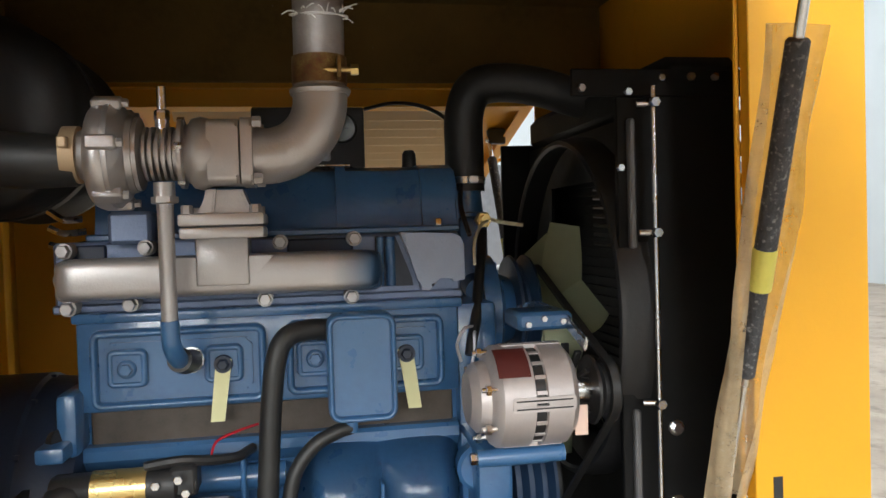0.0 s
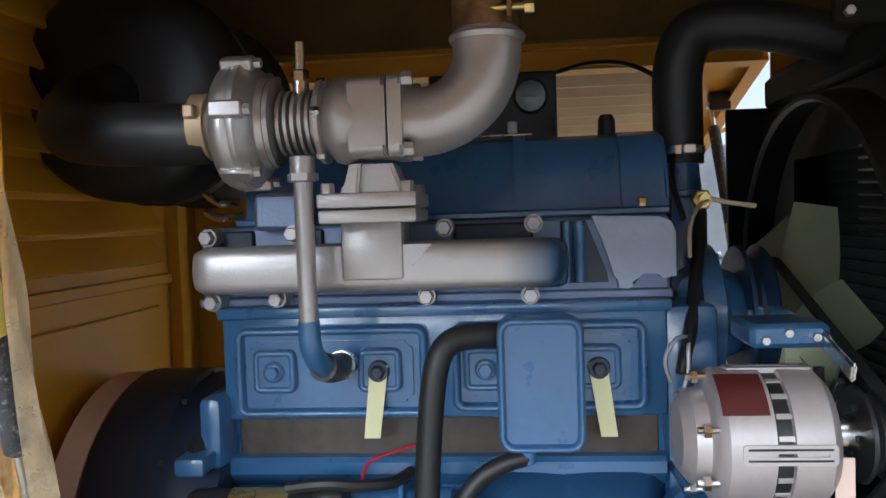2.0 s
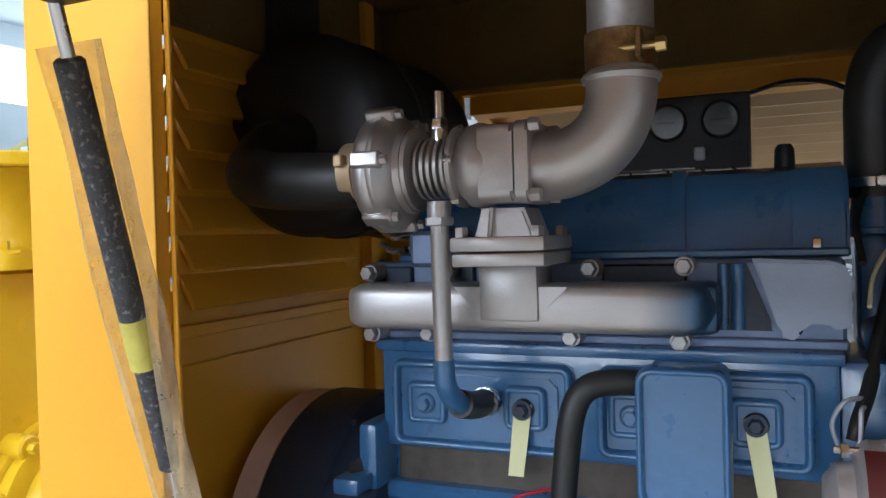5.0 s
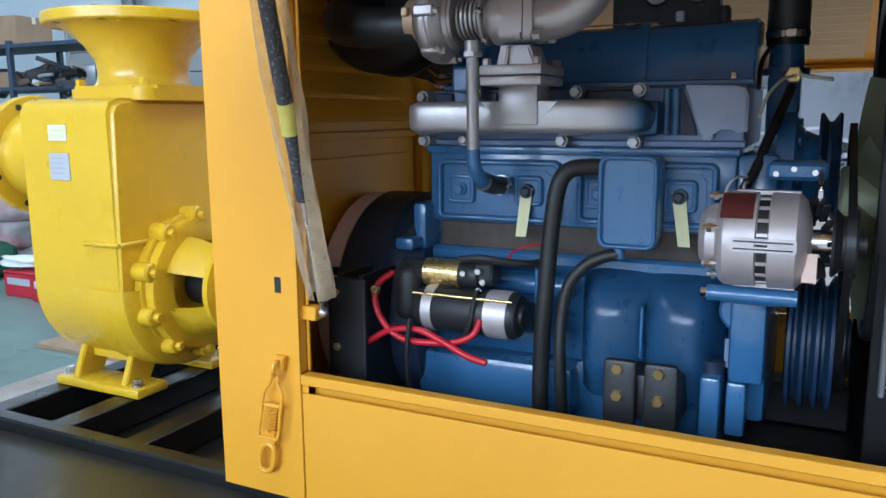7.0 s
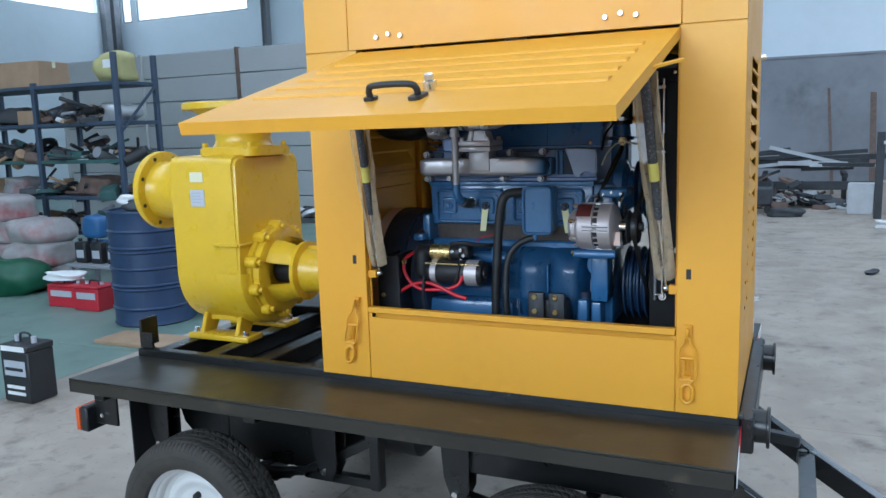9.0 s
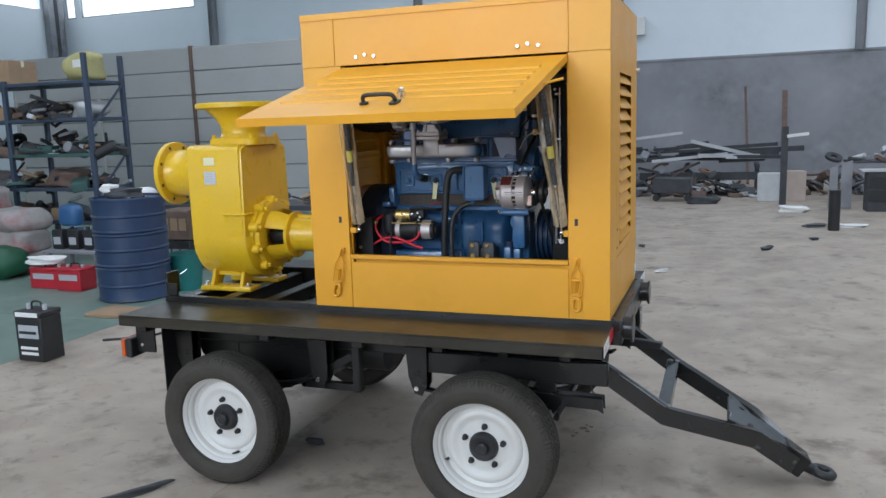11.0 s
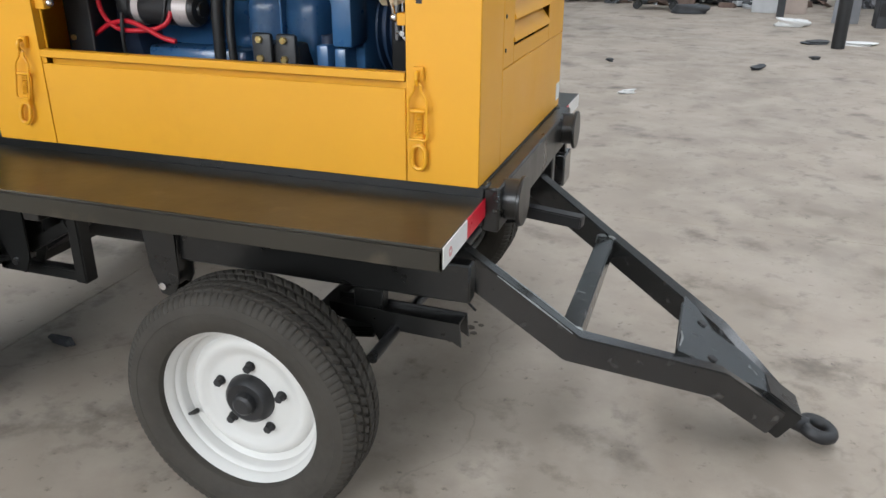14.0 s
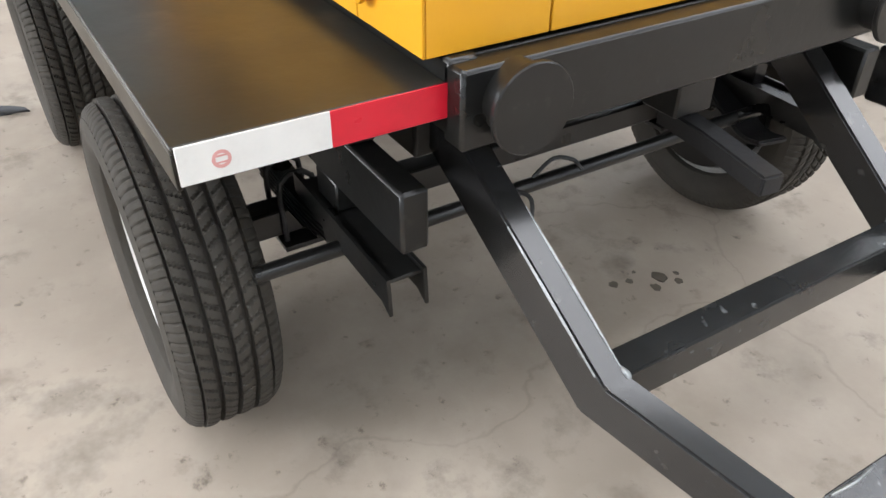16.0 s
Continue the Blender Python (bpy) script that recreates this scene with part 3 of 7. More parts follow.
# drawbar
near = [(0.20, 0.445, 0.690), (0.695, 0.483, 0.343), (1.075, 0.645, 0.212), (1.245, 0.715, 0.078)]
far = [(0.20, 1.247, 0.690), (0.695, 1.225, 0.343), (1.075, 0.925, 0.212), (1.245, 0.835, 0.078)]
L1 = tp("drawbar_leg", bar(bmesh.new(), near, 0.050, 0.082), GLOSSB)
L2 = tp("drawbar_leg", bar(bmesh.new(), far, 0.050, 0.082), GLOSSB)
cb = tp("crossbar", bar(bmesh.new(), [(0.685, 0.506, 0.345), (0.685, 1.202, 0.345)], 0.056, 0.066), WORNB)
for y, s in ((0.506, 1), (1.202, -1)):
    tp("weld_bead", T([(0.655, y, 0.379), (0.670, y + 0.006 * s, 0.384), (0.69, y + 0.001 * s, 0.381), (0.712, y + 0.005 * s, 0.377), (0.718, y, 0.352)], [0.004, 0.006, 0.004, 0.006, 0.003], seg=8), WELD, "bare weld bead", cb)
    tp("weld_bead", T([(0.656, y, 0.374), (0.654, y + 0.004 * s, 0.345), (0.657, y, 0.318)], [0.003, 0.005, 0.003], seg=8), WELD, "", cb)


def along(pts, f, side, up):
    """A point at share f of the first stretch of a leg, offset across and above its axis."""
    a, b_ = Vector(pts[0]), Vector(pts[1])
    d = (b_ - a).normalized()
    sd = d.cross(Vector((0, 0, 1))).normalized()
    return a + (b_ - a) * f + sd * side + sd.cross(d) * up


for f0, f1, sd in ((0.52, 0.97, -0.0235), (0.55, 0.96, 0.0235)):
    tp("bare_edge", T([along(near, f0, sd, 0.0392), along(near, (f0 + f1) / 2, sd, 0.0398), along(near, f1, sd, 0.0392)], [0.0012, 0.0026, 0.0012], seg=6), WELD, "bare worn edge", L1)
tp("bare_edge", T([(0.72, 1.221, 0.3665), (0.85, 1.118, 0.3215), (1.00, 1.001, 0.270)], [0.001, 0.003, 0.001], seg=6), WELD, "bare worn edge", L2)
gus = bmesh.new()
prism(gus, [(0.965, 0.625), (0.965, 0.985), (1.235, 0.815), (1.235, 0.735)], lambda a, c, d: (a, c, d + 0.287 - 0.56 * (a - 0.965)), 0.0, 0.012)
gp = tp("gusset_plate", gus, WORNB, "black gusset with bare edges")
tp("weld_bead", T([(0.968, 0.655, 0.298), (0.972, 0.70, 0.300), (0.968, 0.745, 0.298)], [0.002, 0.004, 0.002], seg=8), WELD, "bare weld bead", gp)
for x, y in ((1.02, 0.875), (1.055, 0.705)):
    tp("gusset_hole", C((x, y, 0.286 - 0.56 * (x - 0.965)), (x + 0.007, y, 0.3005 - 0.56 * (x - 0.965)), 0.014, seg=14), BLKM, "dark drilled hole", gp)
tp("upright_plate", B(0.958, 0.968, 0.66, 0.965, 0.19, 0.286, bev=0.003), BLK)
tp("end_cap", bar(bmesh.new(), [(1.19, 0.775, 0.121), (1.290, 0.785, 0.050)], 0.120, 0.100), BLK)
ey = bmesh.new()
tube(ey, [(1.27, 0.785, 0.062), (1.31, 0.792, 0.040), (1.340, 0.797, 0.026)], [0.030, 0.026, 0.026], seg=14)
N, M, R, r = 28, 12, 0.040, 0.020
V = [[ey.verts.new((1.378 + (R + r * math.cos(q)) * math.cos(p), 0.803 + (R + r * math.cos(q)) * math.sin(p), 0.018 + r * math.sin(q) - 0.25 * R * math.cos(p))) for q in [2 * math.pi * j / M for j in range(M)]] for p in [2 * math.pi * i / N for i in range(N)]]
for i in range(N):
    for j in range(M):
        ey.faces.new((V[i][j], V[(i + 1) % N][j], V[(i + 1) % N][(j + 1) % M], V[i][(j + 1) % M]))
tp("towing_eye", ey, BLKM)
# swinging prop bar hung under the front beam, its bolts, and a loose wire over the shaft
pb = tp("prop_bar", bar(bmesh.new(), [(0.400, 0.846, 0.577), (0.500, 0.840, 0.573), (0.654, 0.817, 0.566)], 0.042, 0.036), BLKM, "grey-black prop bar")
tp("bar_bracket", B(0.38, 0.46, 0.80, 0.885, 0.596, 0.688, bev=0.004), BLK, "", pb)
tp("loose_wire", T([(0.30, 0.60, 0.443), (0.33, 0.62, 0.430), (0.36, 0.60, 0.375), (0.40, 0.585, 0.345)], 0.004, seg=6), RUB, "black loose wire")
tp("loose_wire", T([(0.28, 0.66, 0.440), (0.285, 0.70, 0.470), (0.30, 0.735, 0.465), (0.31, 0.75, 0.445)], 0.004, seg=6), RUB)

# rear lamp, mudflap
la = tp("lamp_bracket", B(-1.865, -1.75, 0.10, 0.112, 0.57, 0.72, bev=0.003), BLK)
tp("rear_lamp", B(-1.905, -1.866, 0.06, 0.20, 0.545, 0.645, bev=0.006), BLKM, "", la)
tp("lamp_lens", B(-1.928, -1.905, 0.058, 0.202, 0.548, 0.642, bev=0.008, seg=2), ORANGE, "orange rear lamp lens", la)
tp("lamp_bolt", hexbolt(bmesh.new(), (-1.82, 0.10, 0.61), (0, -1, 0), 0.010, 0.012), STEEL, "", la)
for y in (0.20, 1.20):
    tp("mudflap", B(-1.792, -1.784, y, y + 0.20, 0.33, 0.70, bev=0.002), BLKM, "black rubber mudflap")
tp("rear_leg", bar(bmesh.new(), [(-1.73, 0.30, 0.30), (-1.73, 0.301, 0.70)], 0.03, 0.03), BLK)

# wheels: tyre, rim, hub, nuts
WHEEL_Z = 0.291


def tyre_mesh():
    """Ribbed road tyre: grooves round it, slanted cuts across the ribs, fine cuts on the shoulders."""
    N = 525
    side = [(-0.060, 0.212, 0), (-0.068, 0.216, 0), (-0.077, 0.232, 0), (-0.0815, 0.252, 0), (-0.0808, 0.266, 0), (-0.0818, 0.268, 0), (-0.0795, 0.281, 0), (-0.0775, 0.289, 0), (-0.0765, 0.290, 1), (-0.0715, 0.3015, 1), (-0.0645, 0.3085, 1), (-0.0565, 0.3125, 1)]
    ribs = [(-0.052, -0.031, 1), (-0.024, -0.0035, 1), (0.0035, 0.024, -1), (0.031, 0.052, -1)]
    tread = []
    for a, c, way in ribs:
        w = c - a
        tread.append((a - 0.0006, 0.3015, 0, 0))
        for f in (0.03, 0.25, 0.5, 0.75, 0.97):
            tread.append((a + f * w, 0.3160 + 0.0018 * math.sin(math.pi * f), 2, int(round(way * f * 4.2))))
        tread.append((c + 0.0006, 0.3015, 0, 0))
    prof = [(a, r, k, 0) for a, r, k in side] + tread + [(-a, r, k, 0) for a, r, k in reversed(side)]
    bm = bmesh.new()
    rings = []
    for a, r, k, shift in prof:
        ring = []
        for i in range(N):
            cut = 0.0
            if k == 1 and i % 5 == 0:
                cut = 0.0040
            if k == 2 and (i + shift) % 7 < 1:
                cut = 0.0085
            t = 2 * math.pi * i / N
            ring.append(bm.verts.new(((r - cut) * math.cos(t), a * 1.14, (r - cut) * math.sin(t))))
        rings.append(ring)
    for p, q in zip(rings, rings[1:]):
        for i in range(N):
            bm.faces.new((p[i], p[(i + 1) % N], q[(i + 1) % N], q[i]))
    for i in range(N):
        bm.faces.new((rings[-1][i], rings[-1][(i + 1) % N], rings[0][(i + 1) % N], rings[0][i]))
    return bm


W = {}
W["tyre"] = finish(tyre_mesh(), "tyre", TYRE, 30)
# the near side faces -y
RIMP = [(-0.064, 0.211), (-0.058, 0.219), (-0.052, 0.212), (-0.043, 0.196), (-0.018, 0.180), (-0.008, 0.172), (0.004, 0.166), (0.013, 0.156), (0.015, 0.146), (0.011, 0.134), (0.003, 0.122), (0.001, 0.108), (0.004, 0.095), (0.006, 0.060), (-0.002, 0.060), (0.0, 0.088), (-0.006, 0.120), (0.006, 0.150), (-0.004, 0.168), (0.006, 0.186), (0.026, 0.1885), (0.033, 0.192), (0.036, 0.1985), (0.048, 0.2005), (0.053, 0.206), (0.0590, 0.2095), (0.0645, 0.2150), (0.0635, 0.2190), (0.0595, 0.2195), (0.056, 0.214), (0.0, 0.198), (-0.064, 0.211)]
W["rim"] = finish(lathe(bmesh.new(), (0, 0, 0), (0, -1, 0), RIMP, 64), "rim", RIM, 50)
W["hub"] = finish(lathe(bmesh.new(), (0, 0, 0), (0, -1, 0), [(-0.09, 0), (-0.09, 0.056), (0.006, 0.066), (0.014, 0.064), (0.026, 0.060), (0.034, 0.050), (0.031, 0.030), (0.048, 0.027), (0.053, 0.020), (0.053, 0)], 28), "hub", BLKM, 35)
W["drum"] = finish(lathe(bmesh.new(), (0, 0, 0), (0, -1, 0), [(-0.100, 0), (-0.100, 0.150), (-0.092, 0.186), (-0.066, 0.196), (-0.020, 0.180), (-0.020, 0.06)], 36), "brake_drum", BLK, 35)
W["nut"] = finish(hexbolt(bmesh.new(), (0, 0, 0), (0, -1, 0), 0.0115, 0.018, 0.0135), "lug_nut", BLKM, 30)
W["valve"] = finish(T([(0, 0, 0), (0, -0.016, 0.004), (0, -0.034, 0.012)], [0.007, 0.006, 0.004], seg=8), "valve_stem", RUB, 40)


def wheel(x, y, spin, flip):
    """One wheel under the trailer, its outer side at -y (or +y where flipped)."""
    o = Vector((x, y, WHEEL_Z)) - ROOT[trailer]
    w = new("wheel", W["tyre"])
    w.parent = trailer
    w.matrix_basis = Matrix.Translation(o) @ pose(0, 0, 0, 0, spin, 0) @ pose(0, 0, 0, 0, 0, 180 if flip else 0)
    w["label"] = "black ribbed tyre on white rim"
    for nm, key in (("rim", "rim"), ("hub", "hub"), ("brake_drum", "drum")):
        c = new(nm, W[key])
        c.parent = w
        if key == "rim":
            c["label"] = "white painted steel rim"
    for k in range(5):
        t = 2 * math.pi * k / 5
        c = new("lug_nut", W["nut"])
        c.parent = w
        c.location = (0.089 * math.sin(t), -0.004, 0.089 * math.cos(t))
    c = new("valve_stem", W["valve"])
    c.parent = w
    c.location = (-0.158, -0.008, -0.085)
    return w


wheel(-0.022, 0.064, 4, False)
wheel(-1.326, 0.064, -80, False)
wheel(-0.022, DW - 0.064, 40, True)
wheel(-1.326, DW - 0.064, 15, True)

# ---- the canopy ----
canopy = thing("machine_canopy", (-0.23, 0.80, 0.805), "orange-yellow sheet steel canopy with raised side doors", "engine canopy")
KX0, KX1, KY0, KY1, KZ0, KZ1 = -0.940, 0.476, 0.316, 1.284, 0.806, 2.168
OX0, OX1, OZ0, OZ1 = -0.742, 0.300, 1.062, 1.934
TH = 0.004


def kp(name, bm, material=YEL, label="", parent=None, sharp=38):
    return part(name, bm, material, parent or canopy, label, sharp)


def side(y, s):
    """One long side: corner posts, sill and header sheets, folded returns; s points outward."""
    yi = y - s * 0.022
    lo, hi = min(y, y - s * TH), max(y, y - s * TH)
    rl, rh = min(y, yi), max(y, yi)
    for nm, x0, x1 in (("corner_post", KX0, OX0), ("corner_post", OX1, KX1)):
        b_ = bmesh.new()
        box(b_, x0, x1, lo, hi, KZ0, OZ1, bev=0.0015)
        e = x1 if x0 == KX0 else x0
        box(b_, e - (TH if x0 == KX0 else 0), e + (0 if x0 == KX0 else TH), rl + 0.0005, rh - 0.0005, OZ0, OZ1, bev=0.001)
        kp(nm, b_)
    b_ = bmesh.new()
    box(b_, OX0 + 0.002, OX1 - 0.002, lo, hi, KZ0, OZ0 - 0.036, bev=0.0015)
    kp("sill_panel", b_)
    b_ = bmesh.new()
    box(b_, OX0 + 0.002, OX1 - 0.002, min(y + s * 0.004, yi), max(y + s * 0.004, yi), OZ0 - 0.020, OZ0, bev=0.002)
    kp("sill_rail", b_)
    b_ = bmesh.new()
    for x0, x1 in ((KX0, OX0 - 0.030), (OX0 - 0.028, OX1 + 0.003), (OX1 + 0.005, KX1)):
        box(b_, x0, x1, lo, hi, OZ1 + 0.002, KZ1, bev=0.0015)
    box(b_, OX0, OX1, rl + 0.0005, rh - 0.0005, OZ1 + 0.003, OZ1 + 0.007, bev=0.001)
    kp("header_panel", b_)
    # backing strips behind the seams
    ba, bb = (y + TH + 0.0005, y + TH + 0.003) if s < 0 else (y - TH - 0.003, y - TH - 0.0005)
    for x0, x1, z0, z1 in ((OX0 - 0.012, OX0 + 0.014, KZ0, OZ0 - 0.022), (OX1 - 0.014, OX1 + 0.012, KZ0, OZ0 - 0.022), (KX0 + 0.006, KX1 - 0.006, OZ1 + 0.008, KZ1 - 0.002), (KX0 + 0.006, OX0 - 0.005, OZ1 - 0.02, OZ1 + 0.008), (OX1 + 0.005, KX1 - 0.006, OZ1 - 0.02, OZ1 + 0.008)):
        kp("seam_strip", B(x0, x1, ba, bb, z0, z1, bev=0))
    kp("groove_strip", B(OX0 + 0.015, OX1 - 0.015, min(ba - s * 0.020, bb - s * 0.020), max(ba - s * 0.020, bb - s * 0.020), OZ0 - 0.06, OZ0 - 0.0205, bev=0))
    # inner rim round the opening
    q = yi + (0.006 if s < 0 else -0.006)
    for x0, x1, z0, z1 in ((OX0, OX0 + 0.007, OZ0, OZ1), (OX1 - 0.007, OX1, OZ0, OZ1)):
        kp("opening_rim", B(x0, x1, min(yi, q), max(yi, q), z0, z1, bev=0.0015))
    # rubber-seal dark gap and slots
    for x in (-0.786, 0.333):
        kp("keyhole_slot", B(x - 0.007, x + 0.007, y - 0.001, y + 0.001, 1.213, 1.243, bev=0.0003), BLKM, "dark slot")


side(KY0, -1)
side(KY1, 1)
# ends and roof
b_ = bmesh.new()
box(b_, KX0 - 0.0, KX1 + 0.0, KY0, KY1, KZ1, KZ1 + 0.005, bev=0.002)
box(b_, KX0, KX1, KY0 - 0.006, KY0 - 0.001, KZ1 - 0.025, KZ1 + 0.004, bev=0.001)
kp("roof", b_)
# added dark brown sheets stand in for the deep shade inside the canopy top
SHADE_BROWN = mat("canopy_top_shade", (0.17, 0.105, 0.032), 0.8, var=0.3, scale=6, bump=0.3, bscale=70, spots=0.1, spot_col=(0.30, 0.26, 0.20), spot_scale=60, spec=0.2)
kp("roof_lining", B(KX0 + 0.008, KX1 - 0.008, KY0 + 0.036, KY1 - 0.036, KZ1 - 0.030, KZ1 - 0.002, bev=0.003), SHADE_BROWN, "added dark brown sheet standing in for shade")
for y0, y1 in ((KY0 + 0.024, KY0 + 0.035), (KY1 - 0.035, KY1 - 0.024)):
    kp("header_lining", B(KX0 + 0.008, KX1 - 0.008, y0, y1, OZ1 + 0.014, KZ1 - 0.003, bev=0.003), SHADE_BROWN, "added dark brown sheet standing in for shade")
kp("end_lining", B(KX0 + TH + 0.001, KX0 + 0.016, KY0 + 0.036, KY1 - 0.036, 1.955, KZ1 - 0.031, bev=0.003), SHADE_BROWN, "added dark brown sheet standing in for shade")
# rear end (towards the pump): plain sheet with inward-pressed louvres, open at their ends
LY0, LY1 = 0.542, 1.06
PITCH, LZ = 0.0605, 1.520
b_ = bmesh.new()
for y0, y1, z0, z1 in ((KY0 + TH, LY0, KZ0, KZ1), (LY0 + 0.024, KY1 - TH, KZ0, KZ1), (LY0, LY0 + 0.024, KZ0, LZ), (LY0, LY0 + 0.024, LZ + 7 * PITCH, KZ1)):
    box(b_, KX0, KX0 + TH, y0, y1, z0, z1, bev=0)
for k in range(7):
    z = LZ + k * PITCH
    prism(b_, [(LY0, z), (LY0 + 0.024, z), (LY0 + 0.024, z + PITCH), (LY0, z + PITCH), (LY0, z + 0.056), (LY0 + 0.019, z + 0.056), (LY0 + 0.003, z + 0.026), (LY0, z + 0.026)], lambda a, c, d: (d, a, c), KX0, KX0 + TH)
rear = kp("rear_panel", b_)
for k in range(7):
    z = LZ + k * PITCH
    c = bmesh.new()
    prism(c, [(0, 0.058), (0.028, 0.014), (0.030, 0.006), (0.024, 0.004), (0, 0.044)], lambda a, q, d, z=z: (KX0 + TH + a, d, z + q), LY0 + 0.025, LY1)
    kp("louvre", c, YEL, "", rear)
kp("frame_upright", B(KX0 + TH, KX0 + 0.030, KY1 - 0.150, KY1 - 0.110, KZ0, KZ1 - 0.002, bev=0.002), YEL, "", rear)
kp("frame_crossbar", B(KX0 + TH, KX0 + 0.014, 0.47, 1.13, 1.480, 1.500, bev=0.002), YEL, "", rear)
kp("stiffener", B(KX0 + TH, KX0 + 0.010, 0.56, 1.08, 1.20, 1.44, bev=0.004), YEL, "", rear)
# front end with louvre door
FY0, FY1, FZ0, FZ1 = 0.615, 1.050, 1.090, 1.860
front = None
for y0, y1, z0, z1 in ((KY0 + TH, 0.508, KZ0, KZ1), (0.510, FY0, 1.048, KZ1), (FY1, KY1 - TH, 1.048, KZ1), (0.510, KY1 - TH, KZ0, 1.046), (FY0, FY1, 1.048, FZ0), (FY0, FY1, FZ1, KZ1)):
    piece = kp("front_panel", B(KX1 - TH, KX1, y0, y1, z0, z1, bev=0.0015))
    front = front or piece
for y0, y1, z0, z1 in ((0.500, 0.520, KZ0, KZ1 - 0.01), (0.521, KY1 - 0.01, 1.036, 1.058)):
    kp("seam_strip", B(KX1 - TH - 0.003, KX1 - TH - 0.0005, y0, y1, z0, z1, bev=0))
for k in range(14):
    z = FZ0 + (k + 0.5) * (FZ1 - FZ0) / 14
    sl = bmesh.new()
    prism(sl, [(-0.030, 0.030), (-0.027, 0.032), (0.003, -0.010), (0.004, -0.018), (0.0, -0.018), (-0.006, -0.008)], lambda a, c, d, z=z: (KX1 + a, d, z + c), FY0, FY1)
    kp("louvre", sl, YEL, "", front)
kp("label_sticker", B(KX1, KX1 + 0.0015, 1.225, 1.275, 0.83, 0.885, bev=0), WHITE, "small white sticker", front)
kp("padlock_eye", C((KX1, 1.262, 1.90), (KX1 + 0.02, 1.262, 1.90), 0.012, seg=12), STEEL, "", front)
for dz in (0, 0.08):
    kp("rivet", C((KX1, 0.530, 1.09 + dz), (KX1 + 0.002, 0.530, 1.09 + dz), 0.005, seg=10), BLKM, "", front)

# hinge bolts over each door
for y, s in ((KY0, -1), (KY1, 1)):
    for x0 in (-0.617, 0.134):
        for dx, dz in ((-0.044, 0), (0, 0.008), (0.044, 0)):
            kp("hinge_bolt", C((x0 + dx, y, 1.971 + dz), (x0 + dx, y + s * 0.009, 1.971 + dz), 0.0085, seg=14, bev=0.002), STEEL, "bright bolt head")


def raised_door(y, s):
    """A top-hinged door held open: sheet, folded edges, pressed louvres, handle. s is the outward way."""
    hy, hz = y + s * 0.012, 1.926
    run, drop = 0.861, 0.226
    n = math.hypot(run, drop)
    d, up = Vector((0, s * run / n, -drop / n)), Vector((0, s * drop / n, run / n))

    def at(x, l, h):
        p = Vector((x, hy, hz)) + d * l + up * h
        return (p.x, p.y, p.z)

    x0, x1, L = -0.728, OX1 + 0.001, n
    b_ = bmesh.new()

    def slab(a0, a1, l0, l1, h0, h1):
        return prism(bmesh.new(), [(a0, l0), (a1, l0), (a1, l1), (a0, l1)], lambda a, l, h: at(a, l, h), h0, h1)

    b_.free()
    door = kp("raised_door", slab(x0, x1, 0.0, L, -0.003, 0.0), YEL, "open top-hinged yellow door")
    for q in ((x0, x1, L - 0.0025, L, -0.030, -0.003), (x0, x0 + 0.0025, 0, L - 0.0025, -0.030, -0.003), (x1 - 0.0025, x1, 0, L - 0.0025, -0.030, -0.003),
              (x0 + 0.0025, x1 - 0.0025, L - 0.035, L - 0.0025, -0.030, -0.0275), (x0 + 0.0025, x0 + 0.030, 0.03, L - 0.035, -0.030, -0.0275),
              (x1 - 0.030, x1 - 0.0025, 0.03, L - 0.035, -0.030, -0.0275), (x0 + 0.0025, x1 - 0.0025, 0.0, 0.03, -0.030, -0.0275)):
        kp("folded_edge", slab(*q), YEL, "", door)
    # pressed louvres along the sheet
    for k in range(5 if s < 0 else 12):
        l = (0.20 if s < 0 else 0.08) + (0.105 if s < 0 else 0.060) * k
        p = bmesh.new()
        prism(p, [(l, 0.0), (l + 0.056, 0.0), (l + 0.054, 0.004), (l + 0.046, 0.007), (l + 0.030, 0.0055)], lambda c, h, a: at(a, c, h), x0 + 0.06, x1 - 0.06)
        kp("pressed_louvre", p, YEL, "", door, 25)
        # the far door's lips take a paler tan than its yellow sheet
        p = bmesh.new()
        prism(p, [(l + 0.004, -0.0032), (l + 0.046, -0.0032), (l + 0.044, -0.0170), (l + 0.036, -0.0190)], lambda c, h, a: at(a, c, h), x0 + 0.13, x1 - 0.11)
        kp("louvre_lip", p, YEL if s < 0 else PALE_TAN, "" if s < 0 else "pale tan pressed slat", door)
    # handle and lock
    l0 = 0.745
    h = T([at(-0.285, l0, 0.0), at(-0.284, l0 + 0.004, 0.024), at(-0.266, l0 + 0.008, 0.034), at(-0.186, l0 + 0.008, 0.034), at(-0.166, l0 + 0.004, 0.024), at(-0.164, l0, 0.0)], 0.0075, seg=10)
    hd = kp("door_handle", h, BLKM, "black plastic grab handle", door)
    kp("handle_foot", prism(bmesh.new(), rrect(0.03, 0.06, 0.010), lambda a, c, q: at(-0.165 + a, l0 + c, q), 0.0, 0.008), BLKM, "", hd)
    kp("handle_foot", prism(bmesh.new(), rrect(0.03, 0.03, 0.010), lambda a, c, q: at(-0.285 + a, l0 + c, q), 0.0, 0.008), BLKM, "", hd)
    lk = kp("lock", prism(bmesh.new(), rrect(0.030, 0.030, 0.010), lambda a, c, q: at(-0.168 + a, l0 - 0.075 + c, q), 0.0, 0.022), STEEL, "", door)
    kp("lock_knob", C(at(-0.168, l0 - 0.075, 0.022), at(-0.168, l0 - 0.075, 0.040), 0.011, seg=14, bev=0.003), STEEL, "", door)
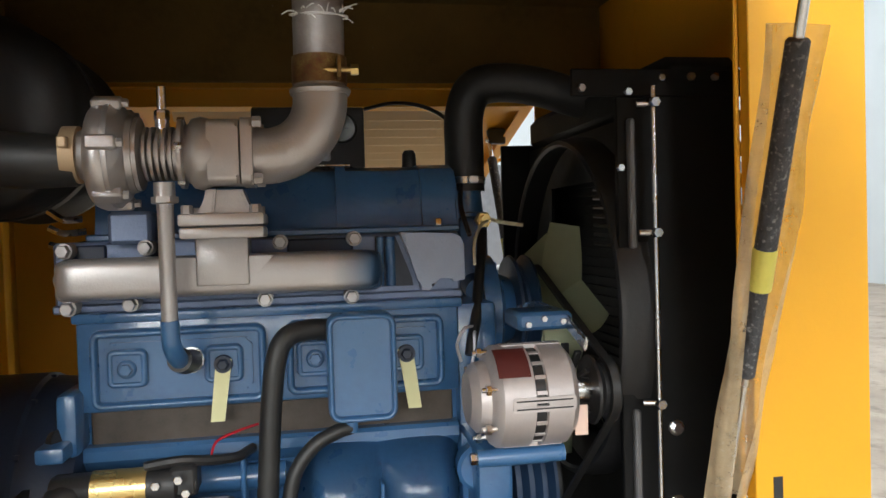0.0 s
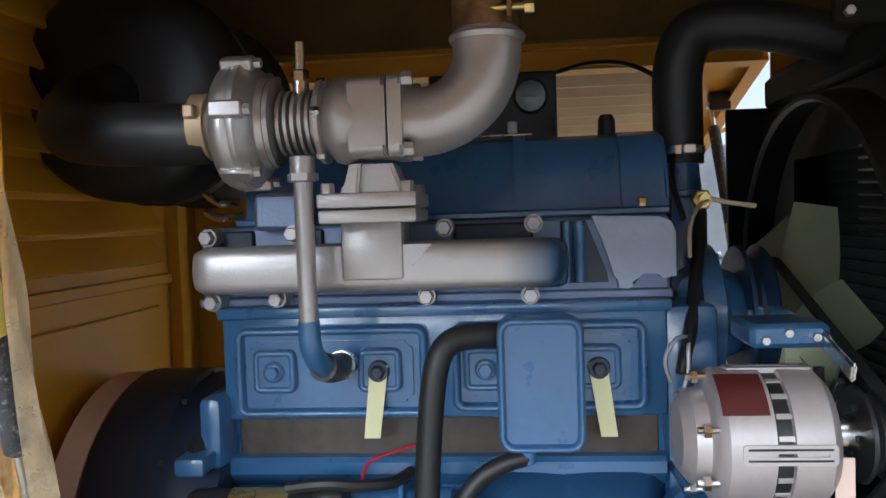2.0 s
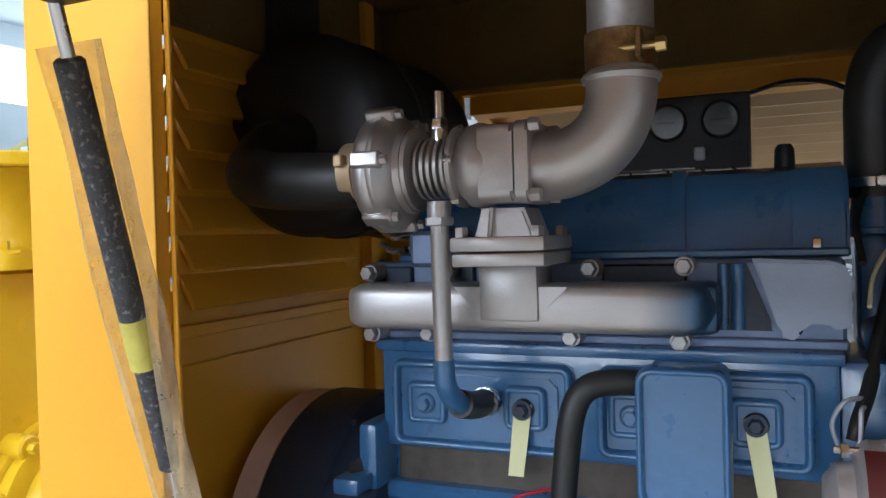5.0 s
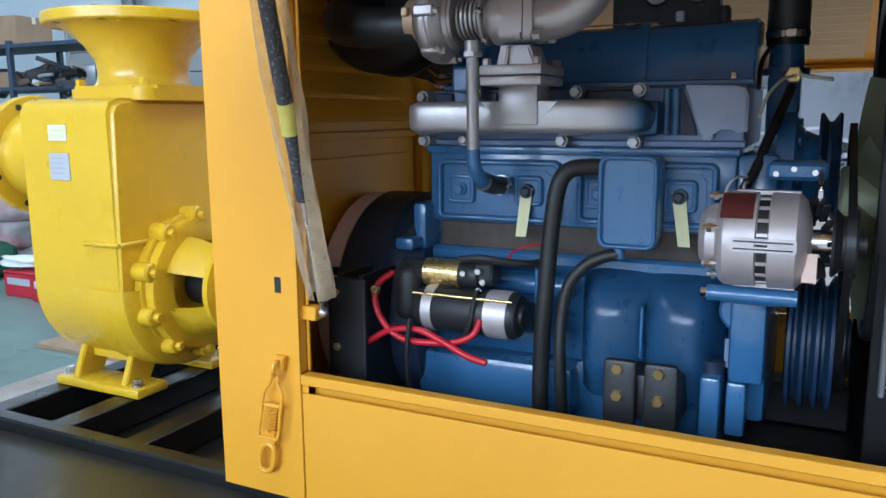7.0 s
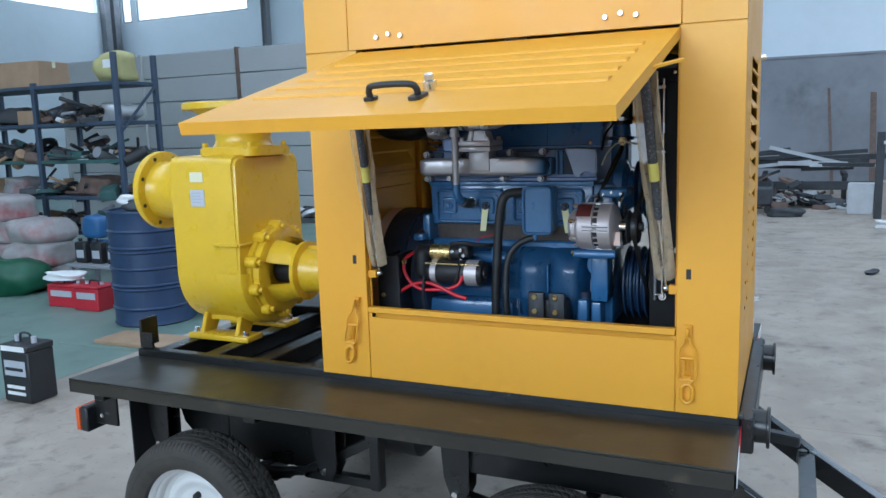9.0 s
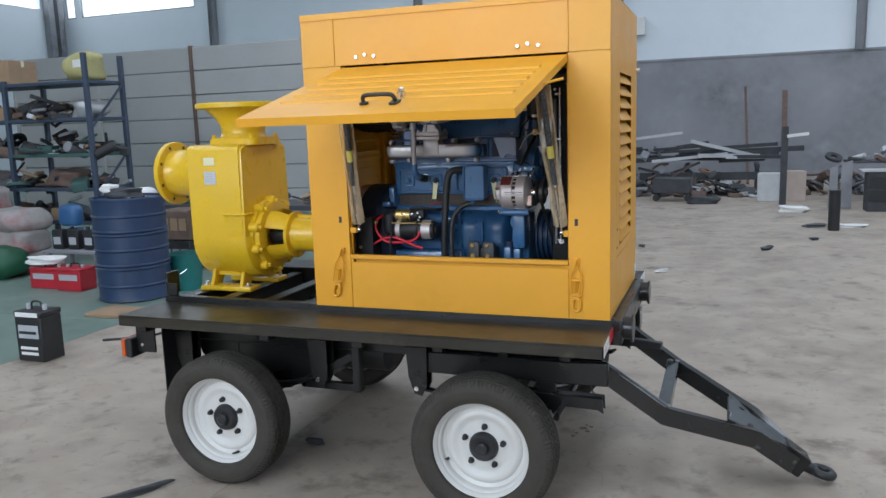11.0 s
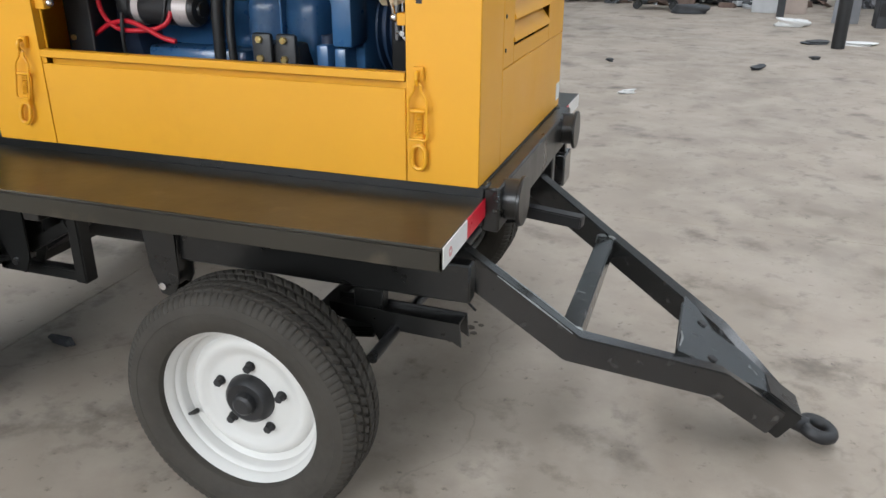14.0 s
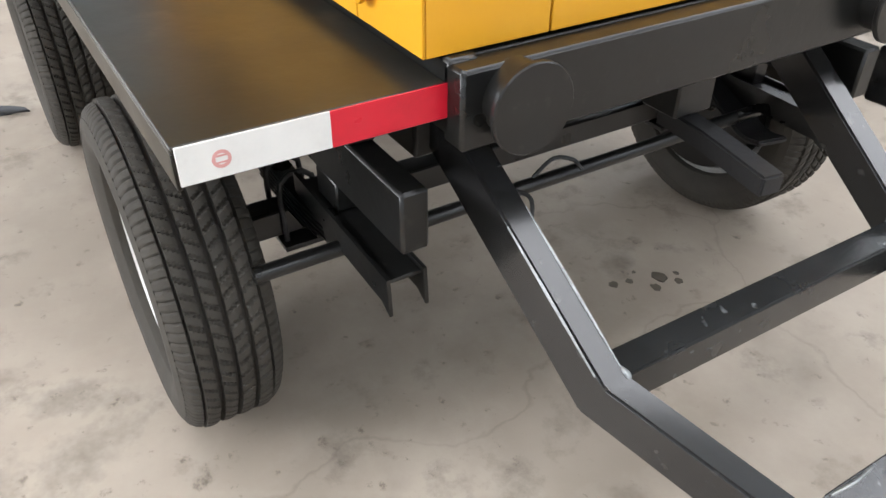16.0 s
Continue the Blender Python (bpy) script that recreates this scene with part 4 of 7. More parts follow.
    kp("stay_tab", prism(bmesh.new(), [(x1 - 0.02, 0.47), (x1 + 0.055, 0.385), (x1 + 0.060, 0.397), (x1 - 0.012, 0.49)], lambda a, l, q: at(a, l, q), -0.020, -0.014), YEL, "", door)
    return at


kp("hinge_strip", B(OX0 + 0.01, OX1 - 0.01, KY1 + 0.0005, KY1 + 0.012, 1.895, 1.955, bev=0.002))
raised_door(KY0, -1)
raised_door(KY1, 1)


def gas_strut(x, y, s, wrap):
    """Gas strut from the jamb to the door, with foam sheet hung round it where wrap is set."""
    foot, top = Vector((x, y - s * 0.022, 1.179)), Vector((x + (0.068 if x < 0 else -0.032), y + s * 0.222, 1.836))
    d = (top - foot).normalized()
    st = kp("gas_strut", C(foot + d * 0.36, top - d * 0.055, 0.0130, seg=20, bev=0.003), SLEEVE, "black gas strut in a foam sleeve")
    kp("strut_rod", C(foot, foot + d * 0.23, 0.0045, seg=12), STEEL, "", st)
    kp("lower_sleeve", C(foot + d * 0.23, foot + d * 0.36, 0.0110, seg=18, bev=0.003), SLEEVE, "", st)
    kp("strut_socket", C(top - d * 0.055, top, 0.006, seg=12), STEEL, "", st)
    for p, q in ((foot, -1), (top, 1)):
        bs = bmesh.new()
        bmesh.ops.create_uvsphere(bs, u_segments=14, v_segments=8, radius=0.011, matrix=Matrix.Translation(p))
        kp("ball_joint", bs, STEEL, "bright ball joint", st)
    e = -1 if x < 0 else 1
    kp("strut_bracket", B(min(x + e * 0.010, x + e * 0.055), max(x + e * 0.010, x + e * 0.055), foot.y - 0.012, foot.y + 0.012, 1.163, 1.190, bev=0.002), YEL, "", st)
    kp("door_bracket", B(top.x - 0.004, top.x + 0.046, top.y - 0.012, top.y + 0.012, top.z - 0.012, top.z + 0.030, bev=0.003), BLKM, "", st)
    kp("tape_band", C(foot + d * 0.352, foot + d * 0.405, 0.0140, seg=16), TAPEY, "yellow tape band", st)
    if wrap:
        # a loose foam sheet folded round the strut, open at the side
        bm = bmesh.new()
        sd = Vector((1, 0, 0))
        up = d.cross(sd).normalized()
        rows = []
        for i in range(25):
            f = i / 24
            c = foot + d * (0.035 + 0.625 * f)
            w = 0.026 + 0.005 * f + 0.002 * math.sin(13 * f)
            row = []
            for j in range(15):
                q = math.pi * (0.5 + (1.0 - 0.45 * f) * (2 * j / 14 - 1) * 0.97)
                rr = w * (1 + 0.10 * math.sin(5 * q + 7 * f) + 0.05 * math.sin(23 * f + 3 * q))
                row.append(bm.verts.new(c + sd * rr * 1.10 * math.cos(q) + up * rr * 0.62 * math.sin(q)))
            rows.append(row)
        for ra, rb in zip(rows, rows[1:]):
            for j in range(14):
                bm.faces.new((ra[j], ra[j + 1], rb[j + 1], rb[j]))
        bmesh.ops.solidify(bm, geom=bm.faces[:], thickness=0.0015)
        kp("foam_sheet", bm, FOAM, "crinkled beige foam packing sheet", st, 60)


gas_strut(-0.703, KY0 + 0.003, -1, True)
gas_strut(0.265, KY0 + 0.003, -1, True)
gas_strut(-0.703, KY1 - 0.003, 1, False)
gas_strut(0.265, KY1 - 0.003, 1, False)


def toggle_latch(x, y, s, top, lean):
    """Over-centre catch hanging on the post: keeper with its hook, wire frame, spring, lever and pull ring."""
    o = y + s * 0.002

    def at(dx, d, dz):
        return (x + dx + lean * dz, o + s * d, top + dz)

    def block(dx0, dx1, d0, d1, z0, z1, bev=0.002):
        return prism(bmesh.new(), [(dx0, z0), (dx1, z0), (dx1, z1), (dx0, z1)], lambda a, z, d: at(a, d, z), d0, d1, bev)

    la_ = kp("toggle_latch", block(-0.012, 0.012, 0.0, 0.012, -0.030, 0.0), YEL, "yellow painted toggle latch")
    kp("hook", T([at(0, 0.010, -0.010), at(0, 0.022, -0.012), at(0, 0.025, -0.026), at(0, 0.016, -0.038)], 0.005, seg=8), YEL, "", la_)
    wire = [(0.0, -0.034), (-0.008, -0.040), (-0.009, -0.052), (-0.021, -0.072), (-0.022, -0.110), (-0.022, -0.160), (0.0, -0.163), (0.022, -0.160), (0.022, -0.110), (0.021, -0.072), (0.009, -0.052), (0.008, -0.040), (0.0, -0.034)]
    kp("wire_frame", T([at(a, 0.017, z) for a, z in wire], 0.0034, seg=8), YEL, "", la_)
    kp("crossbar", C(at(-0.018, 0.014, -0.098), at(0.018, 0.014, -0.098), 0.0048, seg=10), YEL, "", la_)
    kp("spring", T([at(0.007 * math.cos(k * 1.57), 0.010 + 0.007 * math.sin(k * 1.57), -0.100 - k * 0.0016) for k in range(36)], 0.0026, seg=6, n=1, curve=False), YEL, "", la_)
    kp("lever", block(-0.013, 0.013, 0.003, 0.014, -0.185, -0.152), YEL, "", la_)
    kp("base_plate", block(-0.016, 0.016, 0.0, 0.003, -0.190, -0.105, 0.001), YEL, "", la_)
    kp("lever_ring", T([at(0.0165 * math.cos(a), 0.012, -0.207 + 0.028 * math.copysign(abs(math.sin(a)) ** 0.7, math.sin(a))) for a in [2 * math.pi * k / 20 for k in range(21)]], 0.0055, seg=8, n=2), YEL, "", la_)


for y, s in ((KY0, -1), (KY1, 1)):
    toggle_latch(-0.780, y, s, 1.095, 0.18)
    toggle_latch(0.334, y, s, 1.078, 0.0)

# ---- the pump ----
pump = thing("self_priming_pump", (-1.70, 0.85, 0.805), "glossy yellow cast iron self-priming pump on black rails", "pump", nudge=(0.03, -0.027, -0.010))
PY, PZ = 0.855, 1.085


def pp(name, bm, material=PUMP, label="", parent=None, sharp=38):
    return part(name, bm, material, parent or pump, label, sharp)


hw = 0.235
prof = [(-hw, PZ), (-hw, 1.560), (-hw + 0.012, 1.585), (-hw + 0.04, 1.597), (hw - 0.04, 1.597), (hw - 0.012, 1.585), (hw, 1.560), (hw, PZ)]
prof += [(hw * math.cos(a), PZ - hw * math.sin(a)) for a in [math.pi * k / 24 for k in range(1, 24)]]
c = bmesh.new()
prism(c, prof, lambda a, z, d: (d, PY + a, z), -1.880, -1.540, 0.014, 3)
casing = pp("casing", c, PUMP, "", None, 45)
# stepped volute collar round the shaft side
c = lathe(bmesh.new(), (-1.66, PY, PZ), (1, 0, 0), [(0, 0.246), (0.085, 0.246), (0.120, 0.238), (0.138, 0.215), (0.142, 0.0)], 48, math.pi * 0.98, math.pi * 1.04)
pp("volute_collar", c)
c = lathe(bmesh.new(), (-1.548, PY, PZ), (1, 0, 0), [(0, 0), (0, 0.198), (0.030, 0.198), (0.034, 0.192), (0.034, 0)], 48)
cov = pp("volute_cover", c)
c = lathe(bmesh.new(), (-1.512, PY, PZ), (1, 0, 0), [(0, 0.188), (0.028, 0.188), (0.032, 0.180), (0.034, 0.120), (0.0, 0.110)], 48)
brk = pp("bearing_bracket", c)
for k in range(10):
    a = 2 * math.pi * (k + 0.5) / 10
    y, z = PY + 0.193 * math.cos(a), PZ + 0.193 * math.sin(a)
    lug = bmesh.new()
    cyl(lug, (-1.552, y, z), (-1.484, y, z), 0.026, seg=16, bev=0.005)
    lg = pp("bolt_lug", lug, PUMP, "", cov)
    pp("stud", hexbolt(bmesh.new(), (-1.484, y, z), (1, 0, 0), 0.012, 0.016), PUMP, "", cov)
# open cage behind the cover, then the bearing housing
for k in range(4):
    a0 = math.pi / 4 + k * math.pi / 2 - 0.42
    c = lathe(bmesh.new(), (-1.482, PY, PZ), (1, 0, 0), [(0, 0.150), (0.05, 0.142), (0.115, 0.120), (0.115, 0.102), (0.05, 0.124), (0.0, 0.132), (0, 0.150)], 8, a0, 0.84)
    pp("bracket_arm", c, PUMP, "", brk)
pp("shaft_seal", C((-1.50, PY, PZ), (-1.37, PY, PZ), 0.060, seg=24), BLKM, "dark shaft seal")
hs = pp("bearing_housing", lathe(bmesh.new(), (-1.372, PY, PZ), (1, 0, 0), [(0, 0), (0, 0.128), (0.018, 0.130), (0.024, 0.100), (0.05, 0.094), (0.30, 0.094), (0.31, 0.108), (0.43, 0.108), (0.43, 0)], 40))
pp("housing_rib", B(-1.35, -0.95, PY - 0.008, PY + 0.008, PZ + 0.08, PZ + 0.112, bev=0.004), PUMP, "", hs)
pp("housing_foot", B(-1.16, -1.02, PY - 0.13, PY + 0.13, 0.805, 0.83, bev=0.006), PUMP, "", hs)
pp("housing_leg", B(-1.12, -1.06, PY - 0.02, PY + 0.02, 0.83, 1.0, bev=0.006), PUMP, "", hs)
# foot with ribs and bolts
ft = pp("foot", B(-1.890, -1.560, 0.660, 0.772, 0.785, 0.812, bev=0.008, seg=2))
pp("foot", B(-1.890, -1.560, 0.945, 1.055, 0.785, 0.812, bev=0.008, seg=2))
for x in (-1.822, -1.632):
    rb = bmesh.new()
    prism(rb, [(0.676, 0.810), (0.765, 0.810), (0.790, 0.860), (0.925, 0.860), (0.950, 0.810), (1.04, 0.810), (0.99, 0.95), (0.90, 0.99), (0.80, 0.99), (0.725, 0.93)], lambda a, z, d: (d, a, z), x - 0.010, x + 0.010, 0.003)
    pp("rib", rb, PUMP, "", ft)
rb = bmesh.new()
prism(rb, [(-1.815, 0.862), (-1.640, 0.862), (-1.640, 0.955), (-1.815, 0.955)], lambda a, z, d: (a, d, z), 0.735, 0.752)
pp("web", rb, PUMP, "", ft)
for x, y in ((-1.862, 0.692), (-1.590, 0.690), (-1.862, 1.02), (-1.590, 1.02)):
    pp("foot_bolt", hexbolt(bmesh.new(), (x, y, 0.812), (0, 0, 1), 0.0125, 0.018, 0.018), STEEL, "bright hex bolt", ft)
# suction branch with drilled flange
pp("suction_neck", lathe(bmesh.new(), (-1.890, PY, 1.435), (-1, 0, 0), [(0, 0.155), (0.06, 0.150), (0.10, 0.135), (0.23, 0.132), (0.245, 0.142)], 44))
fl = bmesh.new()
lathe(fl, (-2.128, PY, 1.435), (-1, 0, 0), [(0, 0.125), (0, 0.178), (0.004, 0.182), (0.028, 0.182), (0.032, 0.178), (0.032, 0.125), (0.036, 0.122), (0.0, 0.110), (-0.14, 0.105), (-0.14, 0.0)], 52)
flange = pp("suction_flange", fl)
for k in range(8):
    a = 2 * math.pi * (k + 0.5) / 8
    y, z = PY + 0.157 * math.cos(a), 1.435 + 0.157 * math.sin(a)
    pp("flange_hole", C((-2.1265, y, z), (-2.16102, y, z), 0.0095, seg=12), BLKM, "dark bolt hole", flange)
# delivery branch on top
c = bmesh.new()
prism(c, rrect(0.300, 0.300, 0.045), lambda a, q, d: (-1.655 + a, PY + q, d), 1.592, 1.632, 0.008)
base = pp("delivery_base", c)
for a, q in ((-0.12, -0.12), (0.12, -0.12), (-0.12, 0.12), (0.12, 0.12)):
    pp("base_stud", hexbolt(bmesh.new(), (-1.655 + a, PY + q, 1.632), (0, 0, 1), 0.013, 0.018), PUMP, "", base)
c = lathe(bmesh.new(), (-1.662, PY, 1.628), (0, 0, 1), [(0, 0.140), (0.012, 0.126), (0.04, 0.120), (0.075, 0.126), (0.115, 0.152), (0.150, 0.190), (0.166, 0.215)], 48)
pp("delivery_cone", c)
fl = lathe(bmesh.new(), (-1.662, PY, 1.792), (0, 0, 1), [(0, 0.150), (0, 0.248), (0.004, 0.252), (0.026, 0.252), (0.030, 0.248), (0.030, 0.150), (0.0, 0.145), (-0.05, 0.08), (-0.05, 0.0)], 52)
flange = pp("delivery_flange", fl)
for k in range(8):
    a = 2 * math.pi * (k + 0.5) / 8
    x, y = -1.662 + 0.220 * math.cos(a), PY + 0.220 * math.sin(a)
    pp("flange_hole", C((x, y, 1.7915), (x, y, 1.82202), 0.011, seg=12), BLKM, "dark bolt hole", flange)
# labels
lb = pp("rating_plate", B(-1.775, -1.700, 0.6165, 0.620, 1.385, 1.456, bev=0.0005), LABEL, "grey rating plate")
for k in range(4):
    pp("print", B(-1.767, -1.712 - 0.008 * (k % 2), 0.6160, 0.6165, 1.440 - 0.013 * k, 1.445 - 0.013 * k, bev=0), PANEL, "", lb)
lb = pp("notice_sticker", B(-1.772, -1.702, 0.6172, 0.620, 1.488, 1.530, bev=0.0005), CREAM, "cream notice sticker")
for k in range(2):
    pp("print", B(-1.764, -1.710, 0.6167, 0.6172, 1.514 - 0.012 * k, 1.519 - 0.012 * k, bev=0), TAG, "", lb)
pp("casting_step", B(-1.668, -1.540, 0.609, 0.624, 1.214, 1.227, bev=0.004), PUMP)
pp("casting_step", B(-1.548, -1.534, 0.624, 0.77, 1.214, 1.227, bev=0.004), PUMP)

# ---- the engine ----
OFF = (-0.002, 0.036, -0.016)
engine = thing("diesel_engine", (-0.30, 0.80, 0.805), "dark blue four-cylinder diesel engine with silver turbocharger", "engine", nudge=OFF)
EY, EZ = 0.80, 1.115


def ep(name, bm, material=BLUE, label="", parent=None, sharp=38):
    return part(name, bm, material, parent or engine, label, sharp)


# crankcase
c = bmesh.new()
box(c, -0.648, -0.030, 0.668, 0.985, 1.05, 1.486, bev=0.008, seg=2)
box(c, -0.648, -0.030, 0.640, 0.672, 1.330, 1.4865, bev=0.006, seg=2)
block = ep("cylinder_block", c)
ep("block_lip", B(-0.652, -0.024, 0.630, 0.675, 1.474, 1.490, bev=0.004, seg=2), BLUE, "", block)
# strip below the side covers, a darker brown than the block
ep("recess_strip", B(-0.636, -0.040, 0.664, 0.670, 1.272, 1.330, bev=0.002), BROWN, "brown recess strip", block)
c = bmesh.new()
prism(c, [(0.670, 1.275), (0.646, 1.274), (0.640, 1.268), (0.640, 1.252), (0.655, 1.235), (0.672, 1.225)], lambda y, z, d: (d, y, z), -0.662, -0.034)
ep("block_rail", c, BLUE, "", block)
ep("oil_pan", B(-0.62, -0.040, 0.66, 0.97, 0.875, 1.052, bev=0.02, seg=2), BLUE)
# side covers
for cx, cz, w, h, plugs in ((-0.490, 1.399, 0.275, 0.130, (-0.569, -0.421)), (-0.190, 1.402, 0.267, 0.126, (-0.275, -0.124))):
    cover = ep("side_cover", plate_y(bmesh.new(), cx, cz, w, h, 0.016, 0.642, 0.636, 0.002), BLUE, "pressed blue tappet cover", None, 30)
    ep("cover_rim", ring_round(bmesh.new(), cx, cz, w - 0.002, h - 0.002, 0.018, 0.013, 0.637, 0.6225), BLUE, "", cover, 70)
    ep("cover_panel", plate_y(bmesh.new(), cx, cz, w - 0.046, h - 0.044, 0.012, 0.637, 0.6315, 0.0035), BLUE, "", cover, 30)
    for x in plugs:
        c = bmesh.new()
        plate_y(c, x, 1.401, 0.060, 0.060, 0.010, 0.636, 0.6235, 0.004)
        ep("boss", c, BLUE, "", cover)
        ep("boss_bead", ring_round(bmesh.new(), x, 1.401, 0.062, 0.062, 0.012, 0.011, 0.630, 0.6205), BLUE, "", cover, 70)
        c = bmesh.new()
        cyl(c, (x, 0.628, 1.401), (x, 0.617, 1.401), 0.0150, seg=20, bev=0.003)
        hexbolt(c, (x, 0.617, 1.401), (0, -1, 0), 0.0100, 0.009)
        ep("cover_bolt", c, BLUE if x in (-0.569, -0.275) else NAVY, "", cover)
for x, lean in ((-0.4215, -0.012), (-0.1245, 0.012)):
    c = bmesh.new()
    t = bmesh.new()
    prism(t, [(-0.0125, 0.012), (0.0125, 0.012), (0.0115, -0.088), (-0.0105, -0.088)], lambda a, z, d, x=x, lean=lean: (x + a + lean * (-z / 0.09), d, 1.397 + z), 0.6185, 0.6165)
    join(c, t)
    tg = ep("lifting_tag", c, TAG, "pale zinc-plated tag")
    ep("tag_bolt", hexbolt(bmesh.new(), (x, 0.6165, 1.401), (0, -1, 0), 0.0085, 0.008, 0.014), NAVY, "", tg)

# two-lobed bulge of the crankcase
c = bmesh.new()
NX, NZ = 40, 26
grid = []
for i in range(NX + 1):
    u = i / NX
    col = []
    for j in range(NZ + 1):
        v = j / NZ
        x, z = -0.315 + 0.285 * u, 1.005 + 0.258 * v
        lobe = 0.72 + 0.28 * abs(math.sin(2 * math.pi * u)) ** 0.8
        e = min(1.0, (min(u, 1 - u) / 0.16)) if min(u, 1 - u) < 0.16 else 1.0
        e = math.sin(e * math.pi / 2)
        q = 1.0 - 0.10 * v / 0.62 if v < 0.62 else 0.90 * math.cos((v - 0.62) / 0.38 * math.pi / 2) ** 0.6
        q *= min(1.0, 0.62 + v * 1.4)
        col.append(c.verts.new((x, 0.672 - 0.118 * lobe * e * q, z)))
    grid.append(col)
for i in range(NX):
    for j in range(NZ):
        c.faces.new((grid[i][j], grid[i + 1][j], grid[i + 1][j + 1], grid[i][j + 1]))
bmesh.ops.solidify(c, geom=c.faces[:], thickness=-0.006)
bulge = ep("crankcase_bulge", c, BLUE, "", block, 60)
ep("casting_ridge", B(-0.178, -0.172, 0.569, 0.60, 1.10, 1.20, bev=0.002), BLUE, "", block)
c = bmesh.new()
box(c, -0.665, -0.315, 0.60, 0.672, 0.95, 1.05, bev=0.015, seg=2)
ep("crankcase_skirt", c, BLUE, "", block)
ep("web_rib", B(-0.40, -0.392, 0.610, 0.668, 1.05, 1.25, bev=0.003), BLUE, "", block)
ep("oil_gallery", C((-0.63, 0.655, 1.205), (-0.33, 0.655, 1.205), 0.022, seg=18), BLUE, "", block)
# front end of the block: timing case, bosses and brackets
tc = ep("timing_case", B(-0.032, 0.040, 0.645, 0.99, 0.98, 1.480, bev=0.012, seg=2))
ep("case_boss", C((-0.005, 0.645, 1.20), (-0.005, 0.605, 1.20), 0.040, seg=22, bev=0.006), BLUE, "", tc)
ep("side_foot", B(-0.065, -0.030, 0.555, 0.66, 0.965, 1.085, bev=0.006, seg=2), BLUE, "", tc)
ep("side_foot", B(-0.022, 0.012, 0.575, 0.66, 0.975, 1.075, bev=0.006, seg=2), BLUE, "", tc)
ep("foot_cap", C((-0.048, 0.60, 1.085), (-0.048, 0.60, 1.108), 0.022, seg=16), NAVY, "", tc)
for y, z in ((0.642, 1.245), (0.642, 1.155), (0.642, 1.12), (0.642, 1.32)):
    ep("case_bolt", hexbolt(bmesh.new(), (0.006, y, z), (0, -1, 0), 0.007, 0.008), STEEL, "", tc)
ep("tag_strip", B(-0.030, -0.008, 0.597, 0.600, 1.095, 1.150, bev=0.001), HEAD, "pale strip", tc)

# breather with its hoses
br = ep("crankcase_breather", plate_y(bmesh.new(), -0.203, 1.394, 0.100, 0.162, 0.016, 0.630, 0.551, 0.004), BLUE, "blue pressed breather box", None, 30)
ep("breather_flange", plate_y(bmesh.new(), -0.203, 1.394, 0.109, 0.171, 0.019, 0.572, 0.560, 0.002), BLUE, "", br, 30)
ep("breather_rim", ring_round(bmesh.new(), -0.203, 1.394, 0.110, 0.172, 0.021, 0.011, 0.5605, 0.5400), BLUE, "", br, 70)
ep("breather_neck", C((-0.222, 0.575, 1.312), (-0.222, 0.577, 1.288), 0.011, seg=14), BLUE, "", br)
ep("breather_hose", T([(-0.245, 0.585, 1.452), (-0.285, 0.570, 1.455), (-0.318, 0.557, 1.447), (-0.335, 0.550, 1.415), (-0.345, 0.547, 1.34), (-0.352, 0.545, 1.24), (-0.360, 0.545, 1.12), (-0.362, 0.548, 0.98), (-0.355, 0.56, 0.88)], 0.0165, seg=14, n=10), RUB, "thick black rubber hose", br)
ep("drain_hose", T([(-0.222, 0.577, 1.295), (-0.250, 0.572, 1.288), (-0.285, 0.568, 1.268), (-0.315, 0.562, 1.225), (-0.326, 0.556, 1.15), (-0.324, 0.550, 1.06), (-0.318, 0.555, 0.95), (-0.315, 0.57, 0.88)], 0.012, seg=12, n=10), RUB, "thin black rubber hose", br)

# cylinder head and rocker cover
c = bmesh.new()
box(c, -0.682, -0.020, 0.660, 0.990, 1.490, 1.603, bev=0.005)
head = ep("cylinder_head", c, HEAD, "pale blue-grey oversprayed cylinder head")
# proud navy plates paint in the shade of recesses; the head has no hollows
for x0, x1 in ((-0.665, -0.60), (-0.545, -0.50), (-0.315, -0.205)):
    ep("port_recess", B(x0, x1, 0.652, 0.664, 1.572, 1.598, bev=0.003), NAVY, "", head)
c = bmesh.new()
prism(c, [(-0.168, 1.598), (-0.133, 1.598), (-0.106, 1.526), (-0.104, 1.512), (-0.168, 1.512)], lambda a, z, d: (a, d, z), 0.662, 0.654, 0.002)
win = ep("water_jacket_window", c, NAVY, "dark blue plate for a shaded recess", head)
for x, r in ((-0.160, 0.006), (-0.143, 0.0085)):
    ep("pushrod_tube", C((x, 0.650, 1.514), (x, 0.650, 1.597), r, seg=14), BLUE, "", win)
c = bmesh.new()
prism(c, [(-0.126, 1.604), (-0.038, 1.600), (-0.022, 1.594), (-0.016, 1.580), (-0.016, 1.520), (-0.034, 1.517), (-0.046, 1.528), (-0.062, 1.528), (-0.072, 1.510), (-0.080, 1.503), (-0.092, 1.506), (-0.094, 1.522), (-0.112, 1.566)], lambda a, z, d: (a, d, z), 0.662, 0.636, 0.004)
ep("head_plate", c, PLATEC, "pale blue-grey cover plate", head)
c = bmesh.new()
box(c, -0.684, -0.018, 0.652, 0.700, 1.489, 1.503, bev=0.003)
ep("head_gasket_face", c, HEAD, "", head)
c = bmesh.new()
prism(c, [(0.700, 1.603), (0.708, 1.640), (0.716, 1.690), (0.735, 1.716), (0.765, 1.724), (0.935, 1.724), (0.965, 1.716), (0.984, 1.690), (0.990, 1.603)], lambda y, z, d: (d, y, z), -0.628, -0.020, 0.012, 3)
